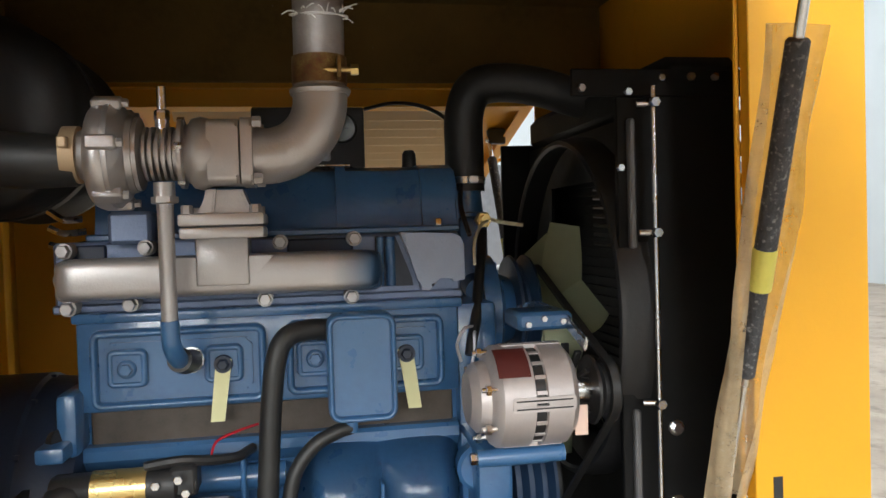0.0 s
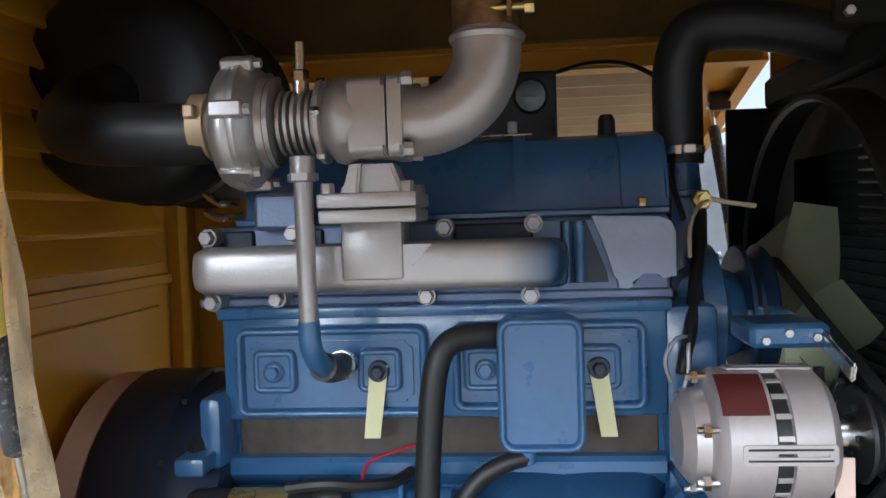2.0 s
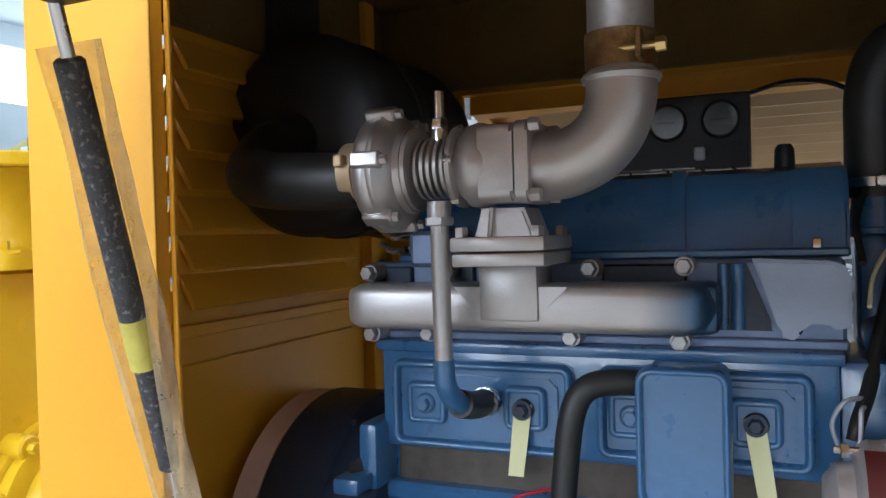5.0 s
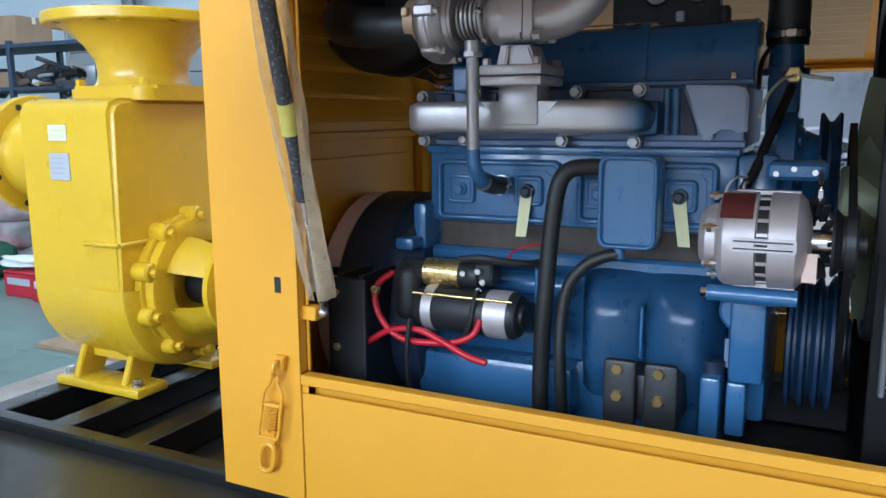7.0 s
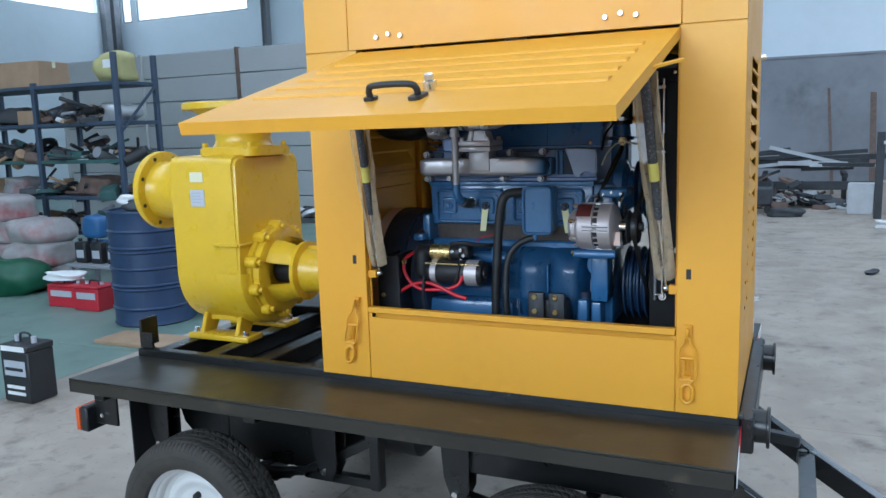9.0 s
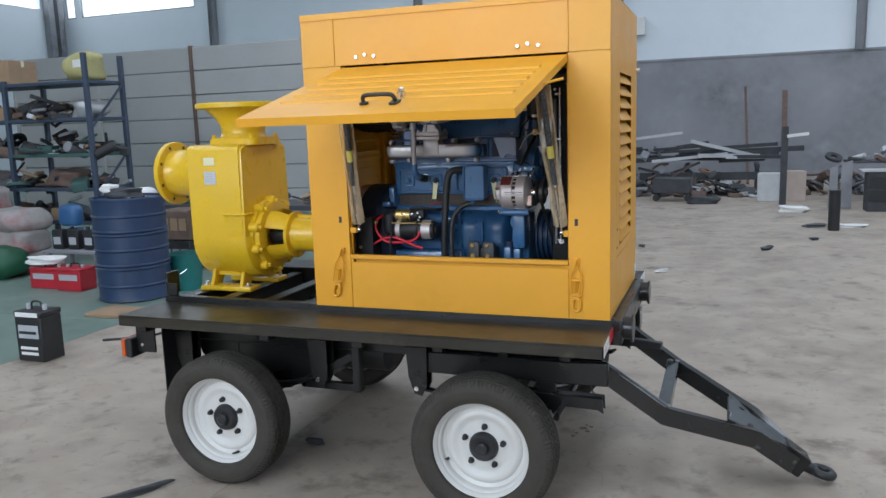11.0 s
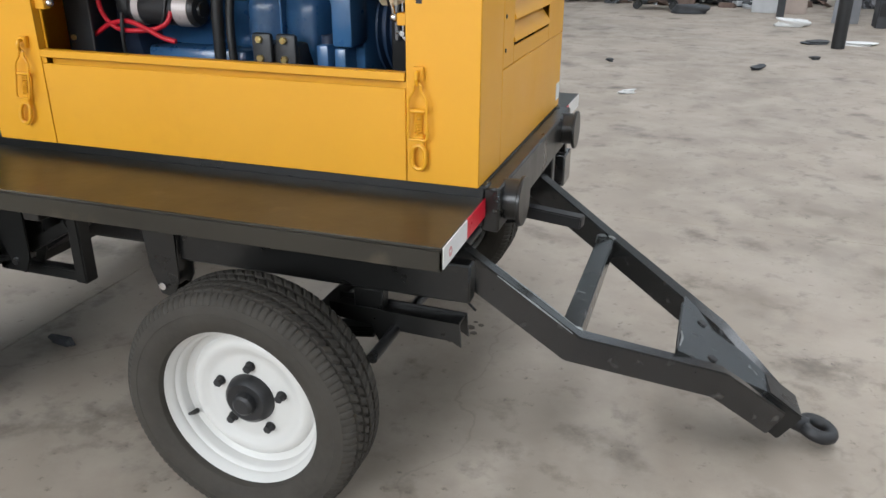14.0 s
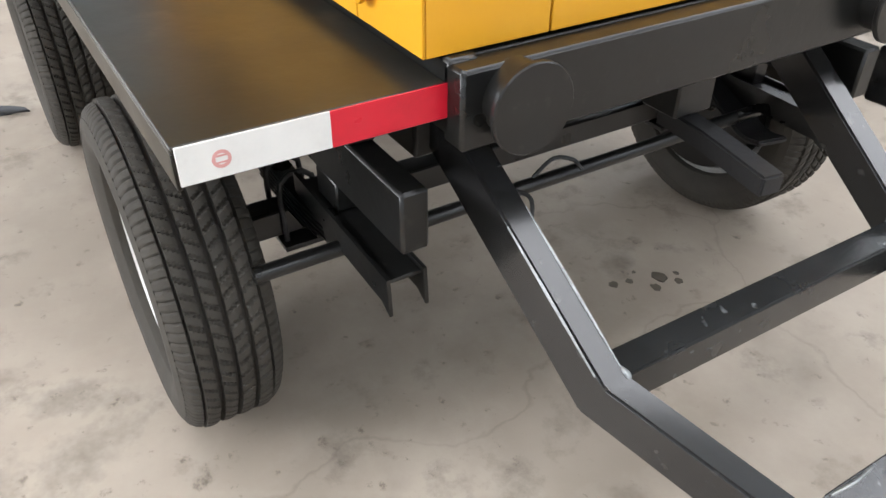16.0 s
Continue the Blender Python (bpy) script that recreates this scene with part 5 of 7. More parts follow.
rk = ep("rocker_cover", c)
for x in (-0.44, -0.22):
    c = bmesh.new()
    prism(c, [(0.698, 1.603), (0.706, 1.640), (0.712, 1.690), (0.733, 1.720), (0.765, 1.728), (0.935, 1.728), (0.985, 1.603)], lambda y, z, d: (d, y - 0.004 if y < 0.8 else y, z + (0.003 if z > 1.65 else 0)), x - 0.009, x + 0.009)
    ep("cover_rib", c, BLUE, "", rk)
ep("cover_end", prism(bmesh.new(), [(0.692, 1.606), (0.702, 1.640), (0.709, 1.690), (0.730, 1.718), (0.765, 1.727), (0.935, 1.727), (0.988, 1.690), (0.994, 1.606)], lambda y, z, d: (d, y, z), -0.078, -0.012, 0.005, 2), BLUE, "", rk)
ep("cover_flange", B(-0.640, -0.012, 0.690, 0.995, 1.603, 1.615, bev=0.003), BLUE, "", rk)
ep("oil_filler_cap", lathe(bmesh.new(), (-0.085, 0.80, 1.726), (0, 0, 1), [(0, 0.014), (0.025, 0.013), (0.032, 0.009), (0.032, 0)], 16), BLKM, "", rk)
ep("bright_strip", B(-0.355, -0.20, 0.745, 0.749, 1.7265, 1.729, bev=0.0005), STEEL, "", rk)
for x in (-0.58, -0.05):
    ep("cover_nut", hexbolt(bmesh.new(), (x, 0.70, 1.615), (0, 0, 1), 0.009, 0.012), STEEL, "", rk)
# injector pipes' bright ends behind the compressor
for k in range(3):
    ep("injector_nut", T([(-0.66 - 0.006 * k, 0.80, 1.600 + 0.022 * k), (-0.70, 0.79, 1.595 + 0.024 * k), (-0.725, 0.79, 1.60 + 0.03 * k)], 0.006, seg=8), STEEL, "", head)
ep("thermo_block", B(-0.59, -0.525, 0.625, 0.70, 1.598, 1.650, bev=0.006), HEAD, "", head)

# exhaust manifold
c = bmesh.new()
rings = []
for k in range(41):
    x = -0.655 + 0.492 * k / 40
    e = min(x + 0.655, -0.163 - x)
    f = 1.0 if e > 0.030 else 0.12 + 0.88 * math.sqrt(max(0.0, 1 - (1 - e / 0.030) ** 2))
    ring = []
    for j in range(28):
        q = 2 * math.pi * j / 28
        cy, cz = math.cos(q), math.sin(q)
        ring.append(c.verts.new((x, 0.568 + 0.036 * f * math.copysign(abs(cy) ** 0.48, cy), 1.548 + 0.031 * f * math.copysign(abs(cz) ** 0.48, cz))))
    rings.append(ring)
for ra, rb in zip(rings, rings[1:]):
    for j in range(28):
        c.faces.new((ra[j], ra[(j + 1) % 28], rb[(j + 1) % 28], rb[j]))
c.faces.new(rings[0])
c.faces.new(rings[-1][::-1])
mani = ep("exhaust_manifold", c, MANI, "silver painted exhaust manifold fading to blue", None, 60)
for x in (-0.634, -0.505, -0.325, -0.192):
    ep("port_leg", B(x - 0.030, x + 0.030, 0.590, 0.662, 1.512, 1.576, bev=0.012, seg=2), MANI, "", mani)
c = bmesh.new()
box(c, -0.446, -0.369, 0.526, 0.600, 1.533, 1.606, bev=0.004, seg=2)
prism(c, [(-0.060, 0.0), (0.060, 0.0), (0.040, -0.026), (0.030, -0.030), (-0.030, -0.030), (-0.040, -0.026)], lambda a, z, d: (-0.4075 + a * 1.25, d, 1.576 + z), 0.575, 0.531)
ep("manifold_riser", c, SILVER, "", mani)
ep("manifold_flange", B(-0.460, -0.343, 0.470, 0.600, 1.604, 1.6205, bev=0.004, seg=2), SILVER, "", mani)
for x, z in ((-0.655, 1.590), (-0.534, 1.592), (-0.325, 1.594), (-0.205, 1.596), (-0.652, 1.500), (-0.560, 1.503), (-0.352, 1.502), (-0.212, 1.500)):
    c = bmesh.new()
    cyl(c, (x, 0.66, z), (x, 0.622, z), 0.0125, seg=16)
    hexbolt(c, (x, 0.622, z), (0, -1, 0), 0.0105, 0.013)
    ep("manifold_bolt", c, SILVER, "", mani)

# turbocharger
TY, TZ = 0.500, 1.727
turbo = ep("turbocharger", lathe(bmesh.new(), (-0.518, TY, TZ), (1, 0, 0), [(0, 0), (0, 0.052), (0.008, 0.052), (0.010, 0.030), (0.018, 0.023), (0.050, 0.023), (0.054, 0.034), (0.066, 0.034), (0.066, 0)], 28), ALU, "cast silver turbocharger")
# compressor: inlet snout, domed scroll that grows round the axis, seam and lugs
c = bmesh.new()
lathe(c, (-0.590, TY, TZ), (1, 0, 0), [(-0.002, 0.026), (-0.002, 0.034), (0.010, 0.038), (0.013, 0.044), (0.017, 0.058), (0.026, 0.069), (0.038, 0.074), (0.042, 0.0765), (0.048, 0.0765), (0.051, 0.073), (0.060, 0.066), (0.066, 0.056), (0.074, 0.054), (0.076, 0.030)], 44)
ep("compressor_housing", c, ALU, "", turbo, 40)
c = bmesh.new()
N, M = 40, 14
V = []
for k in range(N):
    a = 2 * math.pi * k / N - 1.2
    r = 0.014 + 0.010 * k / N
    V.append([c.verts.new((-0.556 + r * math.cos(q), TY + (0.056 + r * math.sin(q)) * math.cos(a), TZ + (0.056 + r * math.sin(q)) * math.sin(a))) for q in [2 * math.pi * j / M for j in range(M)]])
for k in range(N - 1):
    for j in range(M):
        c.faces.new((V[k][j], V[k + 1][j], V[k + 1][(j + 1) % M], V[k][(j + 1) % M]))
c.faces.new(V[0])
c.faces.new(V[-1][::-1])
ep("compressor_scroll", c, ALU, "", turbo, 60)
for k in range(6):
    a = 2 * math.pi * k / 6 + 3.02
    y, z = TY + 0.0745 * math.cos(a), TZ + 0.0745 * math.sin(a)
    c = bmesh.new()
    box(c, -0.568, -0.528, -0.008, 0.008, -0.010, 0.010, bev=0.003, m=Matrix.Translation((0, y, z)) @ pose(0, 0, 0, math.degrees(a), 0, 0))
    hexbolt(c, (-0.528, y, z), (1, 0, 0), 0.0065, 0.008)
    ep("clamp_lug", c, ALU, "", turbo)
ep("inlet_clamp", lathe(bmesh.new(), (-0.612, TY, TZ), (1, 0, 0), [(0, 0.030), (0, 0.0405), (0.020, 0.0405), (0.020, 0.030)], 30), CLAMPT, "dull tan hose clamp", turbo)
ep("inlet_clamp_screw", B(-0.611, -0.598, TY - 0.048, TY - 0.034, TZ + 0.006, TZ + 0.022, bev=0.002), CLAMPT, "", turbo)
for k in range(5):
    ep("cooling_fin", C((-0.5040 + 0.0088 * k, TY, TZ), (-0.5000 + 0.0088 * k, TY, TZ), 0.0385, seg=32), ALU, "", turbo)
c = bmesh.new()
lathe(c, (-0.457, TY, TZ), (1, 0, 0), [(0, 0.026), (0, 0.050), (0.006, 0.051), (0.008, 0.040), (0.012, 0.042), (0.018, 0.050), (0.030, 0.053), (0.044, 0.049), (0.056, 0.043), (0.070, 0.042), (0.075, 0.0)], 36)
ep("turbine_housing", c, SILVER, "", turbo, 50)
c = bmesh.new()
prism(c, rrect(0.094, 0.092, 0.012), lambda a, z, d: (d, TY + a, TZ + z - 0.001), -0.416, -0.373, 0.004)
prism(c, rrect(0.100, 0.096, 0.014), lambda a, z, d: (d, TY + a, TZ + z - 0.001), -0.370, -0.354, 0.003)
ep("turbine_outlet_flange", c, SILVER, "", turbo)
for a in (0.6, 1.8, 3.0, 4.2, 5.4):
    y, z = TY + 0.047 * math.cos(a), TZ + 0.047 * math.sin(a)
    ep("clamp_bolt", hexbolt(bmesh.new(), (-0.449, y, z), (-1, 0, 0), 0.006, 0.010), STEEL, "", turbo)
for a, z in ((-0.042, 0.040), (0.042, 0.040), (-0.042, -0.040), (0.042, -0.040)):
    ep("flange_bolt", hexbolt(bmesh.new(), (-0.353, TY + a, TZ + z), (1, 0, 0), 0.0085, 0.012), SILVER, "", turbo)
c = bmesh.new()
prism(c, [(-0.034, 0.0), (0.038, 0.0), (0.042, 0.020), (0.030, 0.052), (-0.018, 0.052), (-0.034, 0.020)], lambda a, z, d: (-0.402 + a, d, 1.622 + z), 0.555, 0.488, 0.004)
prism(c, [(-0.034, 0.0), (-0.012, 0.0), (-0.006, 0.052), (-0.020, 0.052)], lambda a, z, d: (-0.402 + a, d, 1.622 + z), 0.500, 0.478, 0.003)
ep("turbine_foot", c, SILVER, "", turbo)
ep("turbine_flange", B(-0.461, -0.342, 0.468, 0.602, 1.622, 1.640, bev=0.004, seg=2), SILVER, "", turbo)
for x in (-0.449, -0.354):
    for y in (0.480, 0.590):
        ep("flange_nut", hexbolt(bmesh.new(), (x, y, 1.640), (0, 0, 1), 0.0085, 0.012), SILVER, "", turbo)
# oil feed and drain
c = bmesh.new()
cyl(c, (-0.480, TY - 0.006, 1.745), (-0.480, TY - 0.006, 1.775), 0.010, seg=14)
hexbolt(c, (-0.480, TY - 0.006, 1.775), (0, 0, 1), 0.011, 0.014)
cyl(c, (-0.480, TY - 0.006, 1.789), (-0.480, TY - 0.006, 1.822), 0.0065, seg=12)
ep("oil_feed_union", c, STEEL, "", turbo)
c = bmesh.new()
cyl(c, (-0.4785, 0.482, 1.685), (-0.4785, 0.482, 1.662), 0.015, seg=18)
hexbolt(c, (-0.4785, 0.482, 1.665), (0, 0, -1), 0.019, 0.010)
hexbolt(c, (-0.4785, 0.482, 1.655), (0, 0, -1), 0.012, 0.010)
ep("oil_drain_union", c, ALU, "", turbo)
ep("oil_drain_pipe", T([(-0.4785, 0.482, 1.655), (-0.4785, 0.482, 1.60), (-0.4785, 0.484, 1.50), (-0.4775, 0.488, 1.455), (-0.473, 0.510, 1.435)], 0.0115, seg=16), SILVER, "silver pipe ending in blue", turbo)
ep("oil_drain_elbow", T([(-0.4785, 0.483, 1.490), (-0.478, 0.489, 1.455), (-0.474, 0.515, 1.430), (-0.470, 0.560, 1.418), (-0.466, 0.605, 1.413)], [0.013, 0.0135, 0.014, 0.014, 0.014], seg=16), BLUE, "", turbo)
ep("elbow_hose", T([(-0.473, 0.520, 1.427), (-0.470, 0.560, 1.417), (-0.467, 0.595, 1.414)], 0.0185, seg=16), RUB, "", turbo)
ep("elbow_clamp", T([(-0.4672, 0.592, 1.4145), (-0.4660, 0.603, 1.413)], 0.0205, seg=16, curve=False), STEEL, "", turbo)

# exhaust elbow and stack
STACK = mat("heat_tinted_silver", (0.36, 0.33, 0.31), 0.36, 0.5, var=0.25, scale=9, bump=0.15, bscale=240, spots=0.45, spot_col=(0.24, 0.16, 0.07), spot_scale=16)
ex = thing("exhaust_pipe", (-0.264, 0.5, 1.70), "heat-stained silver exhaust elbow clamped to a vertical pipe", "exhaust pipe", nudge=OFF)
part("elbow", T([(-0.354, 0.5, 1.722), (-0.325, 0.5, 1.723), (-0.294, 0.5, 1.735), (-0.270, 0.5, 1.758), (-0.258, 0.5, 1.788), (-0.256, 0.5, 1.816)], [0.0410, 0.0405, 0.0400, 0.0400, 0.0400, 0.0405], seg=26, n=8), SILVER, ex)
part("collar", lathe(bmesh.new(), (-0.256, 0.5, 1.811), (0, 0, 1), [(0, 0.034), (0, 0.0435), (0.006, 0.0455), (0.010, 0.0425), (0.010, 0.030)], 28), SILVER, ex)
part("upright_pipe", C((-0.256, 0.5, 1.820), (-0.254, 0.5, 2.166), 0.0375, seg=26), STACK, ex)
STAIN = mat("heat_stain", (0.16, 0.055, 0.03), 0.4, 0.5, var=0.5, scale=35, col2=(0.34, 0.27, 0.09))
part("clamp", lathe(bmesh.new(), (-0.256, 0.5, 1.826), (0, 0, 1), [(0, 0.0375), (0, 0.0405), (0.040, 0.0405), (0.040, 0.0375)], 28), STAIN, ex, "rust-stained pipe clamp")
part("clamp_bolt", hexbolt(cyl(bmesh.new(), (-0.252, 0.464, 1.842), (-0.212, 0.464, 1.842), 0.004, seg=10), (-0.212, 0.464, 1.842), (1, 0, 0), 0.0085, 0.011), BRASS, ex)
part("clamp_ear", B(-0.232, -0.226, 0.450, 0.484, 1.828, 1.860, bev=0.001), STAIN, ex)
rnd = random.Random(3)
for k in range(16):
    a = -math.pi * (0.1 + 0.8 * rnd.random())
    p = Vector((-0.255 + 0.039 * math.cos(a), 0.5 + 0.039 * math.sin(a), 1.925 + rnd.uniform(-0.006, 0.006)))
    q = p + Vector((rnd.uniform(-0.022, 0.022), rnd.uniform(-0.010, 0.002), rnd.uniform(-0.014, 0.016)))
    part("loose_strand", T([p, (p + q) / 2 + Vector((0, -0.003, 0.002)), q], 0.0011, seg=5, n=3), WHITE, ex)
part("hanger_tie", T([(-0.296, 0.49, 1.926), (-0.256, 0.459, 1.922), (-0.217, 0.49, 1.926), (-0.212, 0.52, 1.930)], 0.0022, seg=6), WHITE, ex, "pale frayed wrapping")

# air cleaner and intake hose
ac = thing("air_cleaner", (-0.80, 0.90, 1.64), "large matt black canister air cleaner under the roof", "air cleaner", nudge=OFF)
part("canister", lathe(bmesh.new(), (-0.800, 0.660, 1.812), (0, 1, 0), [(0, 0), (0.0, 0.110), (0.014, 0.150), (0.03, 0.166), (0.30, 0.166), (0.31, 0.172), (0.33, 0.172), (0.36, 0.15), (0.37, 0)], 48), BLKM, ac, "", 45)
part("band", lathe(bmesh.new(), (-0.800, 0.780, 1.812), (0, 1, 0), [(0, 0.165), (0, 0.170), (0.03, 0.170), (0.03, 0.165)], 48), BLKM, ac)
part("intake_hose", T([(-0.596, 0.5, 1.719), (-0.66, 0.5, 1.720), (-0.74, 0.505, 1.726), (-0.795, 0.540, 1.740), (-0.815, 0.61, 1.775), (-0.810, 0.68, 1.80)], [0.036, 0.039, 0.040, 0.042, 0.048, 0.05], seg=22), RUB, ac, "black rubber intake hose")
part("bracket", B(-0.92, -0.90, 0.75, 0.90, 1.95, 2.166, bev=0.002), BLKM, ac)

# starter motor
st = ep("starter_motor", lathe(bmesh.new(), (-0.612, 0.525, 1.168), (1, 0, 0), [(0, 0), (0, 0.038), (0.016, 0.0455), (0.195, 0.0455), (0.197, 0.0)], 30), BLKM, "black starter motor with bright bands")
for a, b_, m_ in ((-0.592, -0.570, ALT), (-0.458, -0.412, ALT)):
    ep("starter_band", lathe(bmesh.new(), (a, 0.525, 1.168), (1, 0, 0), [(0, 0.045), (0, 0.0475), (b_ - a, 0.0475), (b_ - a, 0.045)], 30), m_, "", st)
ep("starter_end_cap", lathe(bmesh.new(), (-0.412, 0.525, 1.168), (1, 0, 0), [(0, 0.046), (0.006, 0.046), (0.016, 0.040), (0.018, 0.022), (0.024, 0.020), (0.024, 0)], 30), BLKM, "", st)
ep("solenoid", lathe(bmesh.new(), (-0.662, 0.540, 1.238), (1, 0, 0), [(0, 0), (0, 0.022), (0.008, 0.027), (0.175, 0.027), (0.180, 0.020), (0.205, 0.018), (0.205, 0)], 26), BLKM, "", st)
ep("solenoid_sleeve", lathe(bmesh.new(), (-0.604, 0.540, 1.238), (1, 0, 0), [(0, 0.0265), (0, 0.0285), (0.077, 0.0285), (0.077, 0.0265)], 26), BRASS, "yellow zinc solenoid sleeve", st)
ep("starter_nose", B(-0.672, -0.612, 0.500, 0.60, 1.135, 1.256, bev=0.028, seg=3), BLKM, "", st)
ep("through_bolt", C((-0.612, 0.488, 1.203), (-0.400, 0.488, 1.203), 0.0028, seg=8), BRASS, "", st)
for x, z in ((-0.470, 1.232), (-0.480, 1.252), (-0.512, 1.246), (-0.478, 1.215)):
    ep("terminal", hexbolt(cyl(bmesh.new(), (x, 0.535, z), (x, 0.512, z), 0.004, seg=8), (x, 0.512, z), (0, -1, 0), 0.007, 0.006), STEEL, "", st)
ep("terminal_cover", B(-0.495, -0.455, 0.52, 0.575, 1.222, 1.268, bev=0.006), BLKM, "", st)
ep("loom", T([(-0.53, 0.535, 1.268), (-0.48, 0.532, 1.274), (-0.44, 0.545, 1.268), (-0.40, 0.575, 1.262), (-0.38, 0.62, 1.262)], 0.008, seg=8), BLKM, "black taped wiring loom", st)
ep("thin_wire", T([(-0.44, 0.56, 1.262), (-0.432, 0.58, 1.286), (-0.40, 0.60, 1.296), (-0.37, 0.62, 1.30)], 0.0022, seg=6), RED, "thin red wire", st)
ep("black_lead", T([(-0.478, 0.50, 1.215), (-0.478, 0.482, 1.19), (-0.485, 0.478, 1.15), (-0.500, 0.485, 1.12)], 0.0055, seg=8), RUB, "", st)
# red battery cables
rc = ep("battery_cable", T([(-0.672, 0.515, 1.235), (-0.690, 0.485, 1.215), (-0.690, 0.470, 1.180), (-0.665, 0.462, 1.140), (-0.625, 0.460, 1.115), (-0.57, 0.46, 1.112), (-0.51, 0.468, 1.118), (-0.475, 0.475, 1.135), (-0.462, 0.482, 1.165)], 0.0068, seg=10, n=9), RED, "thick red battery cable")
ep("battery_cable", T([(-0.735, 0.455, 1.085), (-0.700, 0.455, 1.10), (-0.650, 0.460, 1.128), (-0.590, 0.462, 1.136), (-0.530, 0.458, 1.118), (-0.480, 0.455, 1.098), (-0.440, 0.458, 1.088)], 0.0070, seg=10, n=9), RED, "thick red battery cable")
ep("cable_plug", C((-0.748, 0.455, 1.078), (-0.715, 0.455, 1.096), 0.0155, seg=14, bev=0.003), RED, "red cable plug", rc)
ep("cable_tie", T([(-0.60, 0.449, 1.16), (-0.604, 0.447, 1.11), (-0.608, 0.452, 1.06), (-0.612, 0.47, 1.00)], 0.005, seg=8), RUB, "", rc)

# flywheel housing
fh = ep("flywheel_housing", lathe(bmesh.new(), (-0.842, EY, EZ), (1, 0, 0), [(0, 0), (0, 0.252), (0.006, 0.257), (0.104, 0.257), (0.110, 0.251), (0.164, 0.247), (0.192, 0.237), (0.198, 0.221), (0.198, 0)], 72), NAVY, "dark navy flywheel housing")
for k in range(14):
    a = 2 * math.pi * k / 14 + 0.2
    ep("housing_bolt", hexbolt(bmesh.new(), (-0.736, EY + 0.249 * math.cos(a), EZ + 0.249 * math.sin(a)), (1, 0, 0), 0.007, 0.009), NAVY, "", fh)
ep("inspection_hole", C((-0.672, EY - 0.195, EZ + 0.180), (-0.662, EY - 0.201, EZ + 0.184), 0.020, seg=18), BLKM, "", fh)
ep("housing_ear", B(-0.672, -0.640, 0.60, 0.70, 1.27, 1.37, bev=0.01, seg=2), BLUE, "", fh)
ep("housing_ear", B(-0.690, -0.648, 0.555, 0.65, 1.275, 1.300, bev=0.006, seg=2), BLUE, "", fh)
cd = ep("coupling_guard_disc", lathe(bmesh.new(), (-0.888, EY, EZ), (1, 0, 0), [(0, 0), (0, 0.252), (0.044, 0.252), (0.044, 0)], 56, 0.0, 2 * math.pi), PINK, "pale pinkish card disc")
ep("disc_step", B(-0.8895, -0.844, 0.5625, 0.62, 1.205, 1.222, bev=0.0005), BLKM, "", cd)
ep("yellow_mark", B(-0.8893, -0.866, 0.5575, 0.60, 1.183, 1.203, bev=0.0005), YEL, "small yellow mark", cd)
# machine feet on the frame
for x in (-0.765, -0.715):
    c = bmesh.new()
    prism(c, [(0.430, 0.805), (0.600, 0.805), (0.600, 1.235), (0.450, 1.235), (0.430, 1.20)], lambda y, z, d: (d, y, z), x, x + 0.010)
    ep("rear_mount_plate", c, BLKM)
c = bmesh.new()
box(c, -0.778, -0.690, 0.428, 0.440, 0.805, 1.232, bev=0.003)
pl = ep("rear_mount_web", c, BLKM)
for z in (1.205, 1.09):
    ep("mount_bolt", hexbolt(bmesh.new(), (-0.755, 0.428, z), (0, -1, 0), 0.008, 0.008), BRASS, "", pl)
ep("mount_bolt", hexbolt(bmesh.new(), (-0.680, 0.46, 1.210), (0, -1, 0), 0.0095, 0.010), BRASS, "", pl)
for x in (-0.195, -0.122):
    c = bmesh.new()
    box(c, x - 0.030, x + 0.030, 0.490, 0.510, 0.92, 1.118, bev=0.012, seg=2)
    mp = ep("side_mount_plate", c, BLKM)
    for z in (1.102, 1.052):
        ep("mount_bolt", hexbolt(bmesh.new(), (x - 0.003, 0.490, z), (0, -1, 0), 0.0105, 0.009), BRASS, "", mp)
c = bmesh.new()
box(c, -0.225, -0.09, 0.51, 0.60, 1.00, 1.090, bev=0.01, seg=2)
ep("side_mount_bracket", c, BLKM)
for y in (0.44, 1.10):
    ep("bed_rail", B(-0.92, 0.20, y, y + 0.07, 0.8165, 0.925, bev=0.006), BLKM)

# alternator, carried on a blue bracket
AX, AY, AZ = -0.025, 0.447, 1.358


def ap(name, bm, material=BLUE, label="", parent=None, sharp=38):
    """A part of the alternator, brought to its place and size."""
    fit = Matrix.Translation((0.063 + AX, AY, AZ)) @ Matrix.Scale(0.94, 4) @ Matrix.Translation((-0.063, -AY, -AZ))
    bmesh.ops.transform(bm, matrix=fit, verts=bm.verts[:])
    return ep(name, bm, material, label, parent, sharp)


